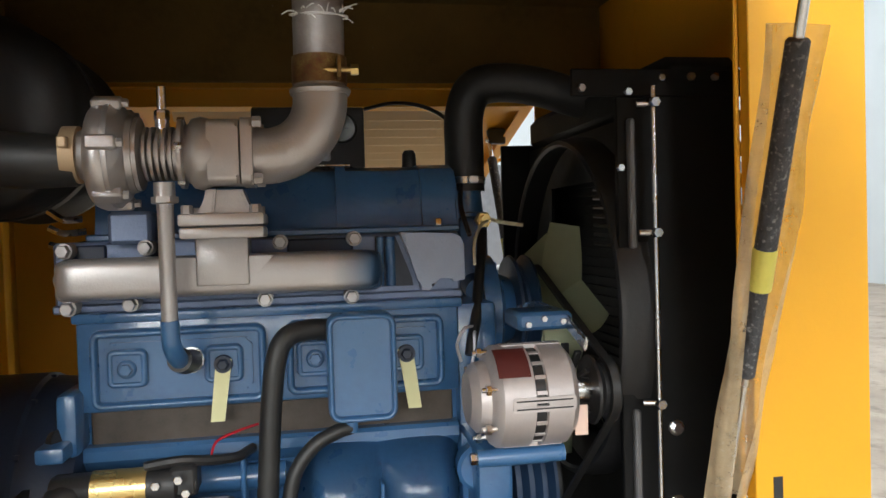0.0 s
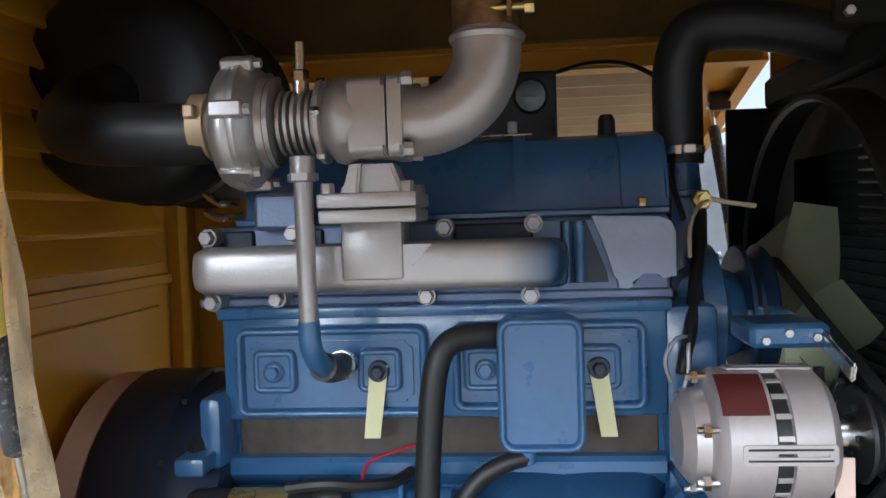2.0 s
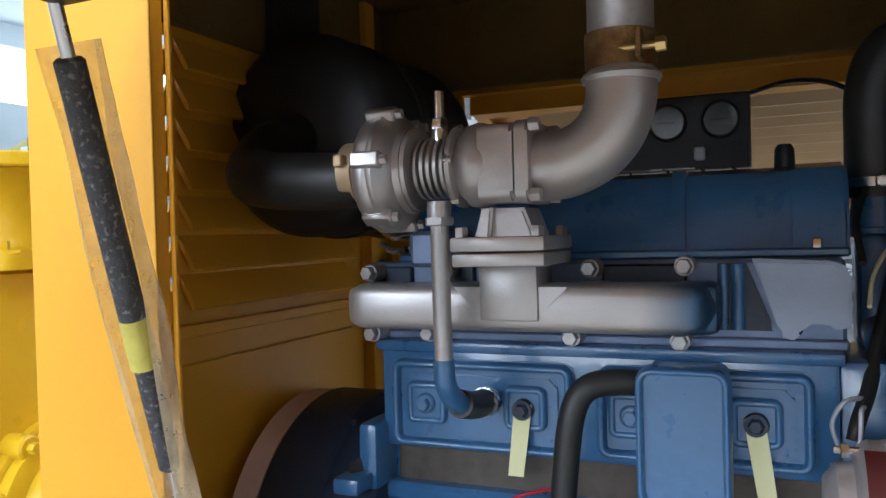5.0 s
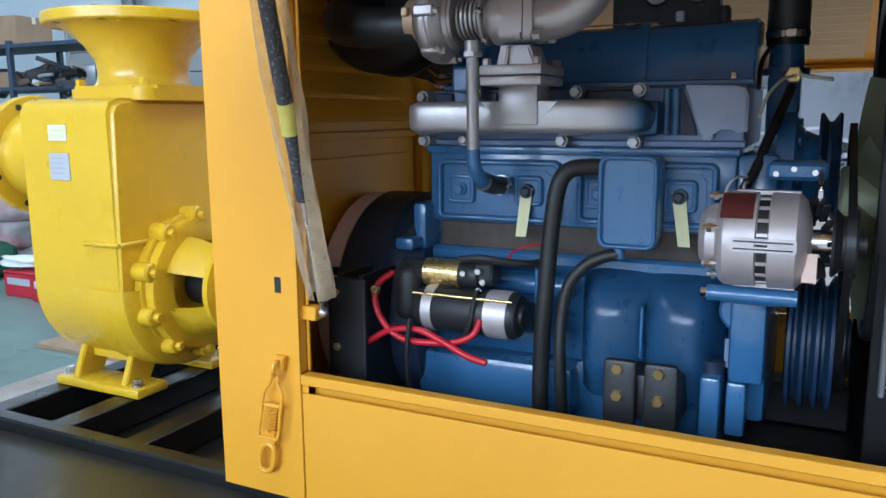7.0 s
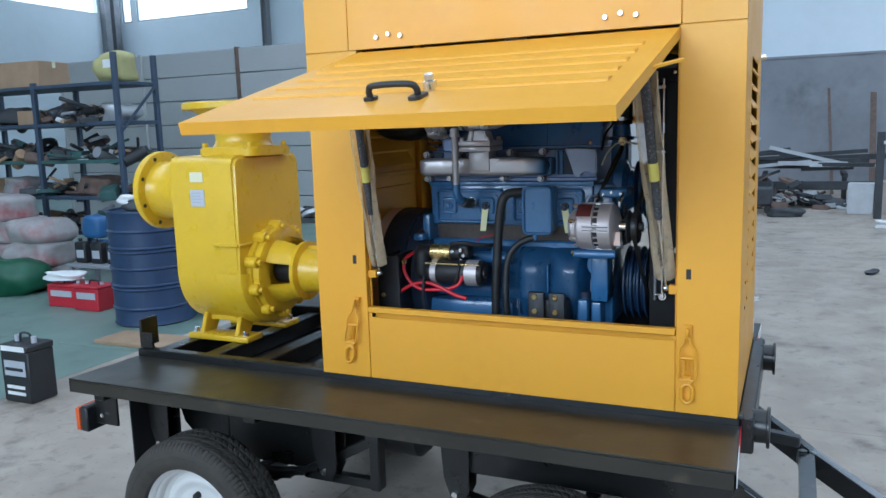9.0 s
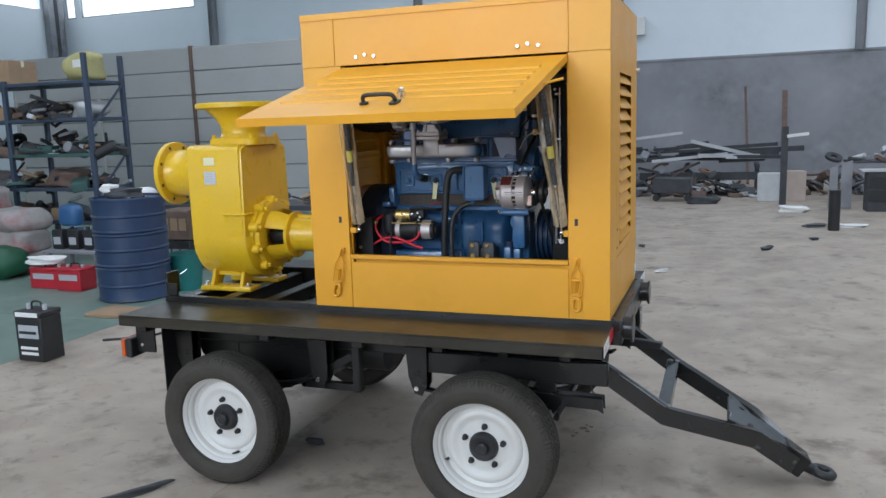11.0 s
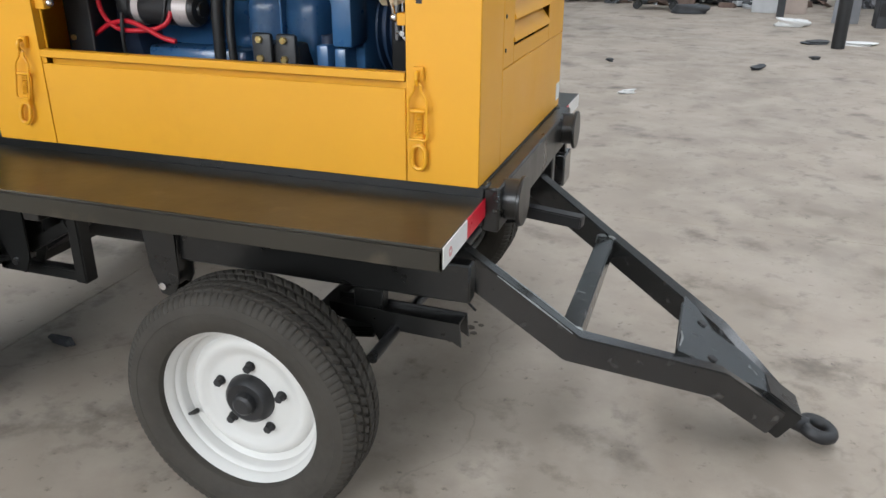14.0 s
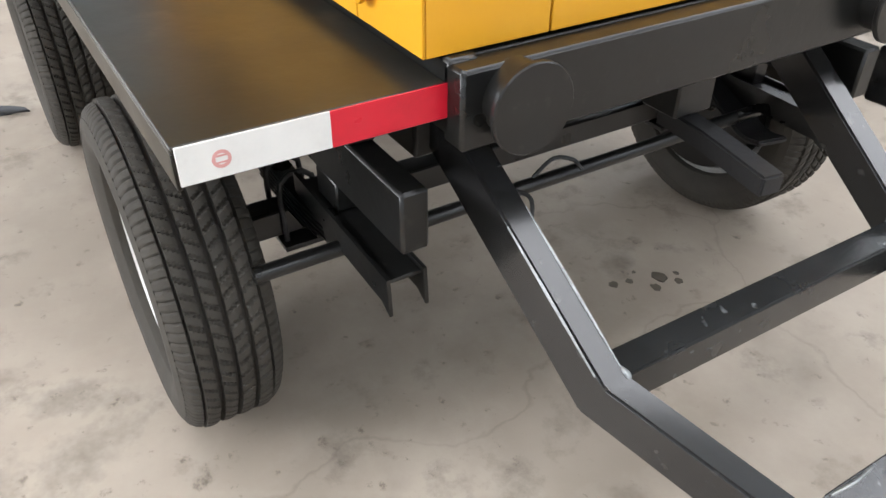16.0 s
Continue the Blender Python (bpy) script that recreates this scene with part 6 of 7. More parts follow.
alt = ap("alternator", lathe(bmesh.new(), (-0.012, AY, AZ), (1, 0, 0), [(0, 0), (0, 0.060), (0.006, 0.074), (0.014, 0.080), (0.062, 0.080), (0.064, 0.074), (0.080, 0.074), (0.082, 0.080), (0.122, 0.079), (0.134, 0.066), (0.142, 0.040), (0.146, 0)], 44), ALT, "cast aluminium alternator", None, 30)
ap("alternator_band", lathe(bmesh.new(), (0.0525, AY, AZ), (1, 0, 0), [(0, 0.073), (0, 0.0755), (0.0155, 0.0755), (0.0155, 0.073)], 44), BLKM, "dark stator band", alt)
for k in range(4):
    a = math.pi * (0.5 * k) + math.pi
    c = bmesh.new()
    tt = bmesh.new()
    ring_y(tt, 0.0, 0.0, 0.098, 0.022, 0.004, 0.009, 0.003, -0.004)
    bmesh.ops.transform(tt, matrix=Matrix.Translation((0.063, AY, AZ)) @ pose(0, 0, 0, math.degrees(a), 0, 0) @ Matrix.Translation((0, 0.077 * 1, 0)) @ pose(0, 0, 0, 0, 0, 180), verts=tt.verts)
    join(c, tt)
    ap("clamp_rib", c, ALT, "", alt)
    for dz in (-0.0072, 0.0048):
        c = bmesh.new()
        box(c, -0.044, 0.044, 0.0755, 0.0815, dz, dz + 0.0024, bev=0.0005, m=Matrix.Translation((0.063, AY, AZ)) @ pose(0, 0, 0, math.degrees(a), 0, 0))
        ap("rib_slot", c, BLKM, "dark slot", alt)
for k in range(20):
    a = 2 * math.pi * k / 20 + 0.1
    c = bmesh.new()
    box(c, 0.064, 0.081, 0.0745, 0.0775, -0.003, 0.003, bev=0.0005, m=Matrix.Translation((-0.0115, AY, AZ)) @ pose(0, 0, 0, math.degrees(a), 0, 0))
    ap("stator_fin", c, ALT, "", alt)
for a in (0.5, 1.6, 2.8, 3.7, 4.9):
    y, z = AY + 0.070 * math.cos(a), AZ + 0.070 * math.sin(a)
    ap("end_stud", hexbolt(cyl(bmesh.new(), (-0.006, y, z), (-0.030, y, z), 0.004, seg=8), (-0.016, y, z), (-1, 0, 0), 0.008, 0.008), STEEL, "", alt)
ap("rear_cover", lathe(bmesh.new(), (-0.040, AY, AZ), (1, 0, 0), [(0, 0), (0, 0.040), (0.012, 0.055), (0.034, 0.058), (0.034, 0)], 30), ALT, "", alt)
ap("maroon_label", lathe(bmesh.new(), (-0.004, AY, AZ), (1, 0, 0), [(0, 0.0803), (0, 0.0812), (0.050, 0.0812), (0.050, 0.0803)], 10, radians(30), radians(42)), MAROON, "dark maroon label", alt)
ap("pulley_spacer", C((0.132, AY, AZ), (0.162, AY, AZ), 0.020, seg=18), STEEL, "", alt)
c = lathe(bmesh.new(), (0.160, AY, AZ), (1, 0, 0), [(0, 0), (0, 0.054), (0.004, 0.056), (0.015, 0.044), (0.022, 0.044), (0.033, 0.056), (0.037, 0.054), (0.037, 0.018), (0.050, 0.017), (0.050, 0)], 30)
ap("alternator_pulley", c, BLKM, "", alt)
for k in range(12):
    a = 2 * math.pi * k / 12
    c = bmesh.new()
    box(c, 0.140, 0.152, -0.004, 0.004, 0.036, 0.070, bev=0.001, m=Matrix.Translation((0, AY, AZ)) @ pose(0, 0, 0, math.degrees(a), 0, 18))
    ap("cooling_blade", c, BLKM, "", alt)
ep("paper_tag", B(0.092, 0.112, 0.402, 0.404, 1.302, 1.346, bev=0.0005, m=None), PINK, "pale pink paper tag", alt)
c = bmesh.new()
box(c, -0.030, 0.072, 0.447, 0.68, 1.249, 1.270, bev=0.008, seg=2)
cyl(c, (-0.046, 0.447, 1.266), (0.088, 0.447, 1.266), 0.013, seg=18)
box(c, -0.020, 0.040, 0.56, 0.68, 1.08, 1.252, bev=0.01, seg=2)
ab = ep("alternator_bracket", c)
ep("pivot_bolt", hexbolt(bmesh.new(), (-0.046, 0.447, 1.266), (-1, 0, 0), 0.009, 0.010), STEEL, "", ab)
ep("adjuster_arm", bar(bmesh.new(), [(0.110, 0.395, 1.434), (0.108, 0.48, 1.462), (0.105, 0.60, 1.470), (0.100, 0.72, 1.455)], 0.006, 0.022), STEEL, "", ab)
ep("adjuster_block", B(0.030, 0.118, 0.472, 0.56, 1.448, 1.476, bev=0.006), BLUE, "", ab)
for x, z in ((0.045, 1.458), (0.070, 1.466), (0.100, 1.461)):
    ep("adjuster_bolt", hexbolt(bmesh.new(), (x, 0.472, z), (0, -1, 0), 0.0055, 0.008), STEEL, "", ab)

# water pump, thermostat column, fan
wp = ep("water_pump", lathe(bmesh.new(), (0.030, 0.785, 1.45), (1, 0, 0), [(0, 0), (0, 0.105), (0.03, 0.105), (0.045, 0.07), (0.085, 0.052), (0.09, 0)], 32))
ep("pump_pulley", lathe(bmesh.new(), (0.098, 0.785, 1.45), (1, 0, 0), [(0, 0), (0, 0.100), (0.005, 0.103), (0.016, 0.086), (0.022, 0.086), (0.033, 0.103), (0.038, 0.100), (0.038, 0)], 40), PULLEY, "", wp)
for dz, dy in ((0.05, -0.07), (-0.02, -0.085), (-0.07, -0.05), (0.085, -0.02)):
    ep("pump_bolt", hexbolt(bmesh.new(), (0.060, 0.785 + dy, 1.45 + dz), (1, 0, 0), 0.008, 0.010), BLUE, "", wp)
th = ep("thermostat_column", B(0.002, 0.060, 0.772, 0.880, 1.375, 1.630, bev=0.014, seg=2))
c = lathe(bmesh.new(), (0.030, 0.836, 1.625), (0, 0, 1), [(0, 0.044), (0.012, 0.044), (0.014, 0.034), (0.045, 0.031), (0.085, 0.029), (0.085, 0)], 28)
ep("water_outlet", c, BLUE, "", th)
for z in (1.41, 1.45, 1.49, 1.53, 1.57):
    ep("column_bolt", hexbolt(bmesh.new(), (0.046, 0.772, z), (0, -1, 0), 0.0065, 0.007), BLUE, "", th)
ep("elbow_boss", C((0.028, 0.78, 1.50), (0.028, 0.735, 1.49), 0.024, seg=18), BLUE, "", th)
ep("elbow_boss", B(0.036, 0.075, 0.72, 0.78, 1.43, 1.475, bev=0.008, seg=2), BLUE, "", th)
c = bmesh.new()
hexbolt(c, (0.048, 0.772, 1.622), (0, -1, 0), 0.016, 0.014)
cyl(c, (0.048, 0.758, 1.622), (0.048, 0.739, 1.622), 0.009, seg=14)
sn = ep("temperature_sensor", c, BRASS, "brass temperature sensor")
ep("sensor_lead", T([(0.052, 0.744, 1.624), (0.075, 0.732, 1.617), (0.115, 0.728, 1.610)], 0.0035, seg=8), CREAM, "", sn)
ep("sensor_lead", T([(0.050, 0.738, 1.620), (0.030, 0.712, 1.610), (0.010, 0.675, 1.580), (0.002, 0.640, 1.545)], 0.003, seg=8), CREAM, "", sn)
lm = ep("wiring_loom", T([(0.046, 0.765, 1.600), (0.034, 0.728, 1.561), (0.016, 0.680, 1.505), (0.000, 0.636, 1.450), (-0.014, 0.606, 1.418), (-0.02, 0.598, 1.395)], 0.009, seg=10), RUB, "black corrugated wiring sleeve")
ep("pale_wire", T([(-0.002, 0.628, 1.44), (-0.028, 0.598, 1.44), (-0.042, 0.595, 1.415), (-0.035, 0.60, 1.385)], 0.0028, seg=6), LABEL, "", lm)
ep("pale_wire", T([(-0.006, 0.615, 1.432), (-0.012, 0.596, 1.43), (-0.014, 0.592, 1.40), (-0.022, 0.592, 1.37)], 0.0028, seg=6), LABEL, "", lm)
fan = thing("cooling_fan", (0.19, 0.785, 1.45), "pale green plastic radiator fan", "fan", nudge=OFF)
part("fan_hub", C((0.138, 0.765, 1.395), (0.222, 0.765, 1.395), 0.060, seg=30, bev=0.006), FAN, fan)
for k in range(7):
    a = radians(360 * k / 7 - 4)
    c = bmesh.new()
    rows = []
    for i in range(6):
        r = 0.050 + 0.170 * i / 5
        w = 0.037 + 0.008 * math.sin(math.pi * i / 5)
        tw = radians(48 - 20 * i / 5)
        rows.append([(q * w * math.sin(tw), r, q * w * math.cos(tw) + 0.02 * i / 5) for q in (-1, -0.3, 0.3, 1)])
    V = [[c.verts.new(Vector((0.190, 0.765, 1.395)) + Matrix.Rotation(a, 3, "X") @ Vector((p[0], p[1], p[2]))) for p in r_] for r_ in rows]
    for ra, rb in zip(V, V[1:]):
        for j in range(3):
            c.faces.new((ra[j], ra[j + 1], rb[j + 1], rb[j]))
    bmesh.ops.solidify(c, geom=c.faces[:], thickness=0.003)
    part("fan_blade", c, FAN, fan, "", 50)

# crank pulley and belts
ep("crank_pulley", lathe(bmesh.new(), (0.066, EY - 0.02, EZ), (1, 0, 0), [(0, 0), (0, 0.100)] + [p for k in range(3) for p in ((0.004 + 0.024 * k, 0.130), (0.010 + 0.024 * k, 0.130), (0.014 + 0.024 * k, 0.110), (0.019 + 0.024 * k, 0.110))] + [(0.076, 0.130), (0.082, 0.130), (0.086, 0.09), (0.090, 0.05), (0.110, 0.05), (0.110, 0)], 52), PULLEY, "dark blue grooved crank pulley", None, 30)


def belt(x, circles, w, t):
    """A belt round pulleys (y, z, radius) in order, taut on their outer side."""
    pts = []
    n = len(circles)
    for k in range(n):
        (y0, z0, r0), (y1, z1, r1), (y2, z2, r2) = circles[k - 1], circles[k], circles[(k + 1) % n]

        def touch(ya, za, ra, yb, zb, rb):
            d = math.atan2(zb - za, yb - ya)
            return d - math.pi / 2 + math.asin(max(-1, min(1, (rb - ra) / math.hypot(yb - ya, zb - za)))) * -1

        a_in, a_out = touch(y0, z0, r0, y1, z1, r1), touch(y1, z1, r1, y2, z2, r2)
        while a_out < a_in:
            a_out += 2 * math.pi
        m_ = 12
        pts += [(y1 + r1 * math.cos(a_in + (a_out - a_in) * i / m_), z1 + r1 * math.sin(a_in + (a_out - a_in) * i / m_)) for i in range(m_ + 1)]
    bm = bmesh.new()
    cy, cz = sum(p[0] for p in pts) / len(pts), sum(p[1] for p in pts) / len(pts)
    R = []
    for y, z in pts:
        L = math.hypot(y - cy, z - cz)
        ny, nz = (y - cy) / L * t, (z - cz) / L * t
        R.append([bm.verts.new(q) for q in ((x - w / 2, y, z), (x + w / 2, y, z), (x + w / 2, y + ny, z + nz), (x - w / 2, y + ny, z + nz))])
    for a, b_ in zip(R, R[1:] + R[:1]):
        for j in range(4):
            bm.faces.new((a[j], a[(j + 1) % 4], b_[(j + 1) % 4], b_[j]))
    return bm


ep("fan_belt", belt(0.154, [(AY, AZ, 0.046), (EY - 0.02, EZ, 0.085), (0.785, 1.45, 0.075)], 0.012, 0.009), RUB, "black rubber fan belt")
ep("belt_wheel", C((0.140, EY - 0.02, EZ), (0.170, EY - 0.02, EZ), 0.092, seg=36, bev=0.004), BLKM)

# ---- radiator ----
rad = thing("radiator", (0.31, 0.84, 0.805), "black radiator with fan shroud and bright tie rods", "radiator", nudge=(-0.021, 0.010, -0.012))


def rp(name, bm, material=RADB, label="", parent=None):
    return part(name, bm, material, parent or rad, label)


core = rp("core", B(0.330, 0.395, 0.53, 1.17, 0.92, 1.78, bev=0.003))
for k in range(44):
    z = 0.94 + 0.019 * k
    rp("fin", B(0.322, 0.330, 0.535, 1.165, z, z + 0.006, bev=0), RADB, "", core)
rp("top_tank", B(0.285, 0.430, 0.49, 1.21, 1.785, 1.865, bev=0.018))
rp("bottom_tank", B(0.285, 0.430, 0.49, 1.21, 0.81, 0.915, bev=0.018))
for y in (0.492, 1.196):
    rp("side_channel", B(0.212, 0.420, y, y + 0.012, 0.81, 1.80, bev=0.002))
sh = lathe(bmesh.new(), (0.207, 0.785, 1.452), (1, 0, 0), [(0.004, 0.300), (-0.002, 0.304), (0.0, 0.311), (0.008, 0.315), (0.022, 0.315), (0.030, 0.318), (0.052, 0.318), (0.052, 0.312), (0.030, 0.306), (0.004, 0.300)], 72)
rp("fan_shroud_ring", sh, BLKM, "black fan shroud ring")
for y0, y1, z0, z1 in ((0.505, 1.195, 0.92, 1.195), (0.505, 1.195, 1.685, 1.785), (0.505, 0.545, 1.195, 1.685), (1.03, 1.195, 1.195, 1.685)):
    rp("shroud_plate", B(0.282, 0.288, y0, y1, z0, z1, bev=0))
for k in range(9):
    z = 1.560 + 0.016 * k
    rp("shroud_rib", T([(0.250, 0.56, z), (0.246, 0.60, z + 0.006), (0.246, 0.68, z + 0.010)], 0.0035, seg=6), BLKM)
rd = rp("tie_rod", C((0.257, 0.458, 1.135), (0.257, 0.458, 1.81), 0.0040, seg=10), STEEL, "bright tie rod")
for z in (1.785, 1.589, 1.328, 1.140):
    rp("rod_nut", hexbolt(cyl(bmesh.new(), (0.236, 0.470, z), (0.262, 0.462, z), 0.005, seg=10), (0.257, 0.456, z), (0, -1, 0), 0.0085, 0.009), STEEL, "", rd)
for z0, z1 in ((1.565, 1.765), (1.118, 1.315)):
    rp("edge_bar", B(0.226, 0.237, 0.478, 0.492, z0, z1, bev=0.003), EDGE, "grey edge strip")
for x, z in ((0.300, 1.280), (0.299, 1.161), (0.253, 1.13)):
    rp("side_bolt", hexbolt(bmesh.new(), (x, 0.492, z), (0, -1, 0), 0.0085, 0.008, 0.0125), STEEL, "bright bolt with washer")
for x, z in ((0.155, 1.812), (0.230, 1.806), (0.285, 1.828), (0.335, 1.830), (0.375, 1.83), (0.215, 1.69)):
    rp("tank_bolt", hexbolt(bmesh.new(), (x, 0.489, z), (0, -1, 0), 0.0065, 0.007), STEEL)
rp("tank_strap", B(0.14, 0.43, 0.489, 0.497, 1.800, 1.842, bev=0.002))
ht = thing("radiator_hose", (0.03, 0.836, 1.69), "thick black rubber radiator hose with bright clamp", "hose", nudge=OFF)
part("hose", T([(0.030, 0.836, 1.680), (0.030, 0.836, 1.76), (0.032, 0.836, 1.830), (0.052, 0.836, 1.878), (0.098, 0.834, 1.893), (0.18, 0.830, 1.885), (0.30, 0.825, 1.850)], 0.0385, seg=22), RUB, ht)
part("hose_clamp", lathe(bmesh.new(), (0.030, 0.836, 1.694), (0, 0, 1), [(0, 0.038), (0, 0.0405), (0.013, 0.0405), (0.013, 0.038)], 28), STEEL, ht)
part("clamp_screw", hexbolt(B(0.026, 0.048, 0.788, 0.798, 1.693, 1.708, bev=0.002), (0.048, 0.793, 1.70), (1, 0, 0), 0.006, 0.010), STEEL, ht)

# ---- control panel ----
pan = thing("gauge_panel", (-0.25, 1.21, 1.77), "black gauge panel with two round dials", "control panel", nudge=(-0.006, 0, -0.014))
part("panel_box", B(-0.392, -0.135, 1.195, 1.250, 1.752, 1.895, bev=0.004), BLKM, pan)
for x in (-0.283, -0.187):
    gg = part("gauge_bezel", lathe(bmesh.new(), (x, 1.195, 1.845), (0, -1, 0), [(0, 0.036), (0.010, 0.036), (0.013, 0.032), (0.008, 0.030), (0.006, 0)], 32), BLKM, pan)
    part("gauge_face", C((x, 1.1885, 1.845), (x, 1.1865, 1.845), 0.030, seg=28), GLASSY, gg, "olive gauge face")
    part("needle", B(x - 0.020, x + 0.014, 1.1852, 1.1862, 1.843, 1.846, bev=0), BLKM, gg)
part("toggle", B(-0.235, -0.215, 1.180, 1.195, 1.770, 1.795, bev=0.003), LABEL, pan)
for x in (-0.36, -0.29, -0.225, -0.17):
    part("wire", T([(x, 1.20, 1.756), (x + 0.008, 1.17, 1.745), (x - 0.01, 1.15, 1.73), (x + 0.01, 1.12, 1.72)], 0.0035, seg=6), RUB, pan)
cb_ = thing("throttle_cable", (-0.13, 1.18, 1.60), "thin black cable looping from the gauge panel", "cable")
part("sheath", T([(-0.140, 1.19, 1.875), (-0.08, 1.15, 1.882), (-0.02, 1.09, 1.866), (0.025, 1.02, 1.825), (0.045, 0.95, 1.765), (0.020, 0.86, 1.69), (-0.005, 0.76, 1.635), (-0.005, 0.69, 1.58)], 0.0045, seg=8), RUB, cb_)

# ---- along the walls ----
standing = set(bpy.data.objects)
# panelled partition with rusty posts
partition = thing("partition", (-7.0, 11.0, 0.0), "grey panelled steel partition with rust-brown posts", "partition", "", "structure")
px = [-14.6, -12.2, -9.65, -7.0, -4.3, -1.6]
for xa, xb in zip(px, px[1:]):
    for k in range(7):
        part("panel", B(xa + 0.02, xb - 0.02, 11.0, 11.04, 0.004 + 0.493 * k, 0.483 + 0.493 * k, bev=0.012), PANEL, partition)
for x in px:
    part("post", B(x - 0.035, x + 0.035, 10.95, 11.06, 0.0, 3.47, bev=0.006), RUST if x == -9.65 else PANEL, partition, "rust-brown steel post" if x == -9.65 else "")
part("back_sheet", B(-14.6, -1.6, 11.045, 11.05, 0.0, 3.45, bev=0), WLOW, partition)


def carton(x, y, z, w, d, h, m=CARD, turn=0.0, label="brown cardboard carton on a steel rack", group="rack stock"):
    """A closed box with its flaps' seam and a tape strip."""
    ob = thing("carton", (x, y, z), label, "box", group)
    M = Matrix.Translation((x, y, z)) @ pose(0, 0, 0, 0, 0, turn)
    part("carton_body", box(bmesh.new(), -w / 2, w / 2, -d / 2, d / 2, 0, h, bev=0.006, m=M), m, ob)
    part("tape", box(bmesh.new(), -w / 2 - 0.001, w / 2 + 0.001, -0.025, 0.025, h - 0.08, h + 0.001, bev=0, m=M), CREAM, ob)
    return ob


def lump(name, x, y, z, w, d, h, m, label, category, rough=0.25, seed=1, group="", turn=0.0, square=0.7):
    """A soft or heaped thing: a dented, flattened mass on its support."""
    rnd = random.Random(seed)
    bm = bmesh.new()
    bmesh.ops.create_icosphere(bm, subdivisions=3, radius=1.0)
    ph = [rnd.uniform(0, 6.28) for _ in range(6)]
    for v in bm.verts:
        p = v.co.copy()
        k = 1 + rough * (0.5 * math.sin(3.1 * p.x + ph[0]) * math.sin(2.7 * p.y + ph[1]) + 0.4 * math.sin(5.3 * p.z + ph[2] + 2 * p.x) + 0.3 * math.sin(7.7 * p.y + ph[3]) * math.cos(6.1 * p.x + ph[4]))
        q = Vector((math.copysign(abs(p.x) ** square, p.x), math.copysign(abs(p.y) ** square, p.y), math.copysign(abs(p.z) ** 0.6, p.z))) * k
        v.co = Vector((q.x * w / 2, q.y * d / 2, max(0.0, (q.z + 0.85) * h / 1.85)))
    bmesh.ops.transform(bm, matrix=Matrix.Translation((x, y, z)) @ pose(0, 0, 0, 0, 0, turn), verts=bm.verts)
    ob = solid(name, bm, m, label, category, "", group, 80)
    return ob


def heap(name, x, y, z, w, d, h, mats, label, category, n, seed, group="", size=1.0):
    """A heap of small odd parts; each piece a part of the heap."""
    rnd = random.Random(seed)
    ob = thing(name, (x, y, z), label, category, group)
    for k in range(n):
        a, b_ = rnd.uniform(-0.5, 0.5), rnd.uniform(-0.5, 0.5)
        zz = z + h * max(0.0, 1 - 1.9 * (a * a + b_ * b_) ** 0.5) * rnd.uniform(0.2, 1.0)
        M = Matrix.Translation((x + a * w, y + b_ * d, zz + 0.02)) @ pose(0, 0, 0, rnd.uniform(-30, 30), rnd.uniform(-30, 30), rnd.uniform(0, 180))
        s_ = rnd.uniform(0.05, 0.14) * size
        c = bmesh.new()
        kind = rnd.choice("bcprt")
        if kind == "b":
            box(c, -s_, s_, -s_ * 0.6, s_ * 0.6, -s_ * 0.35, s_ * 0.35, bev=0.01, m=M)
        elif kind == "c":
            cyl(c, (-s_, 0, 0), (s_, 0, 0), s_ * 0.45, seg=14, bev=0.008)
            bmesh.ops.transform(c, matrix=M, verts=c.verts)
        elif kind == "p":
            cyl(c, (-s_ * 2, 0, 0), (s_ * 2, 0, 0), s_ * 0.16, seg=10)
            bmesh.ops.transform(c, matrix=M, verts=c.verts)
        elif kind == "r":
            lathe(c, (0, 0, 0), (0, 0, 1), [(0, s_ * 0.4), (0, s_), (s_ * 0.3, s_), (s_ * 0.3, s_ * 0.4), (0, s_ * 0.4)], 18)
            bmesh.ops.transform(c, matrix=M, verts=c.verts)
        else:
            tube(c, [(-s_, 0, 0), (0, s_, 0.02), (s_, 0, 0), (0.5 * s_, -s_, 0.03)], s_ * 0.14, seg=8)
            bmesh.ops.transform(c, matrix=M, verts=c.verts)
        part("odd_part", c, rnd.choice(mats), ob)
    return ob


# storage rack
RX0, RX1, RY0, RY1 = -11.3, -6.93, 5.20, 5.85
rack = thing("storage_rack", ((RX0 + RX1) / 2, 5.5, 0), "dark blue steel storage rack crowded with parts", "storage rack")
LEV = [0.55, 1.00, 1.46, 1.93, 2.41]
for x in (RX0, -9.85, -8.35, RX1):
    for y in (RY0, RY1):
        part("upright", B(x - 0.03, x + 0.03, y - 0.03, y + 0.03, 0, 2.75 if x == RX1 else 2.45, bev=0.004), RACK, rack)
for z in LEV:
    part("shelf_board", B(RX0 - 0.02, RX1 + 0.02, RY0 - 0.02, RY1 + 0.02, z - 0.045, z, bev=0.004), RACKG if z == 1.46 else RACK, rack)
for z in (1.2, 2.1):
    part("side_brace", bar(bmesh.new(), [(RX1 + 0.035, RY0, z - 0.3), (RX1 + 0.035, RY1, z + 0.3)], 0.01, 0.04), RACK, rack)
MIX = [DARK, RUST, PALE, CARD, DARK, BLKM, WLOW, RACKG, DARK]
rnd = random.Random(5)
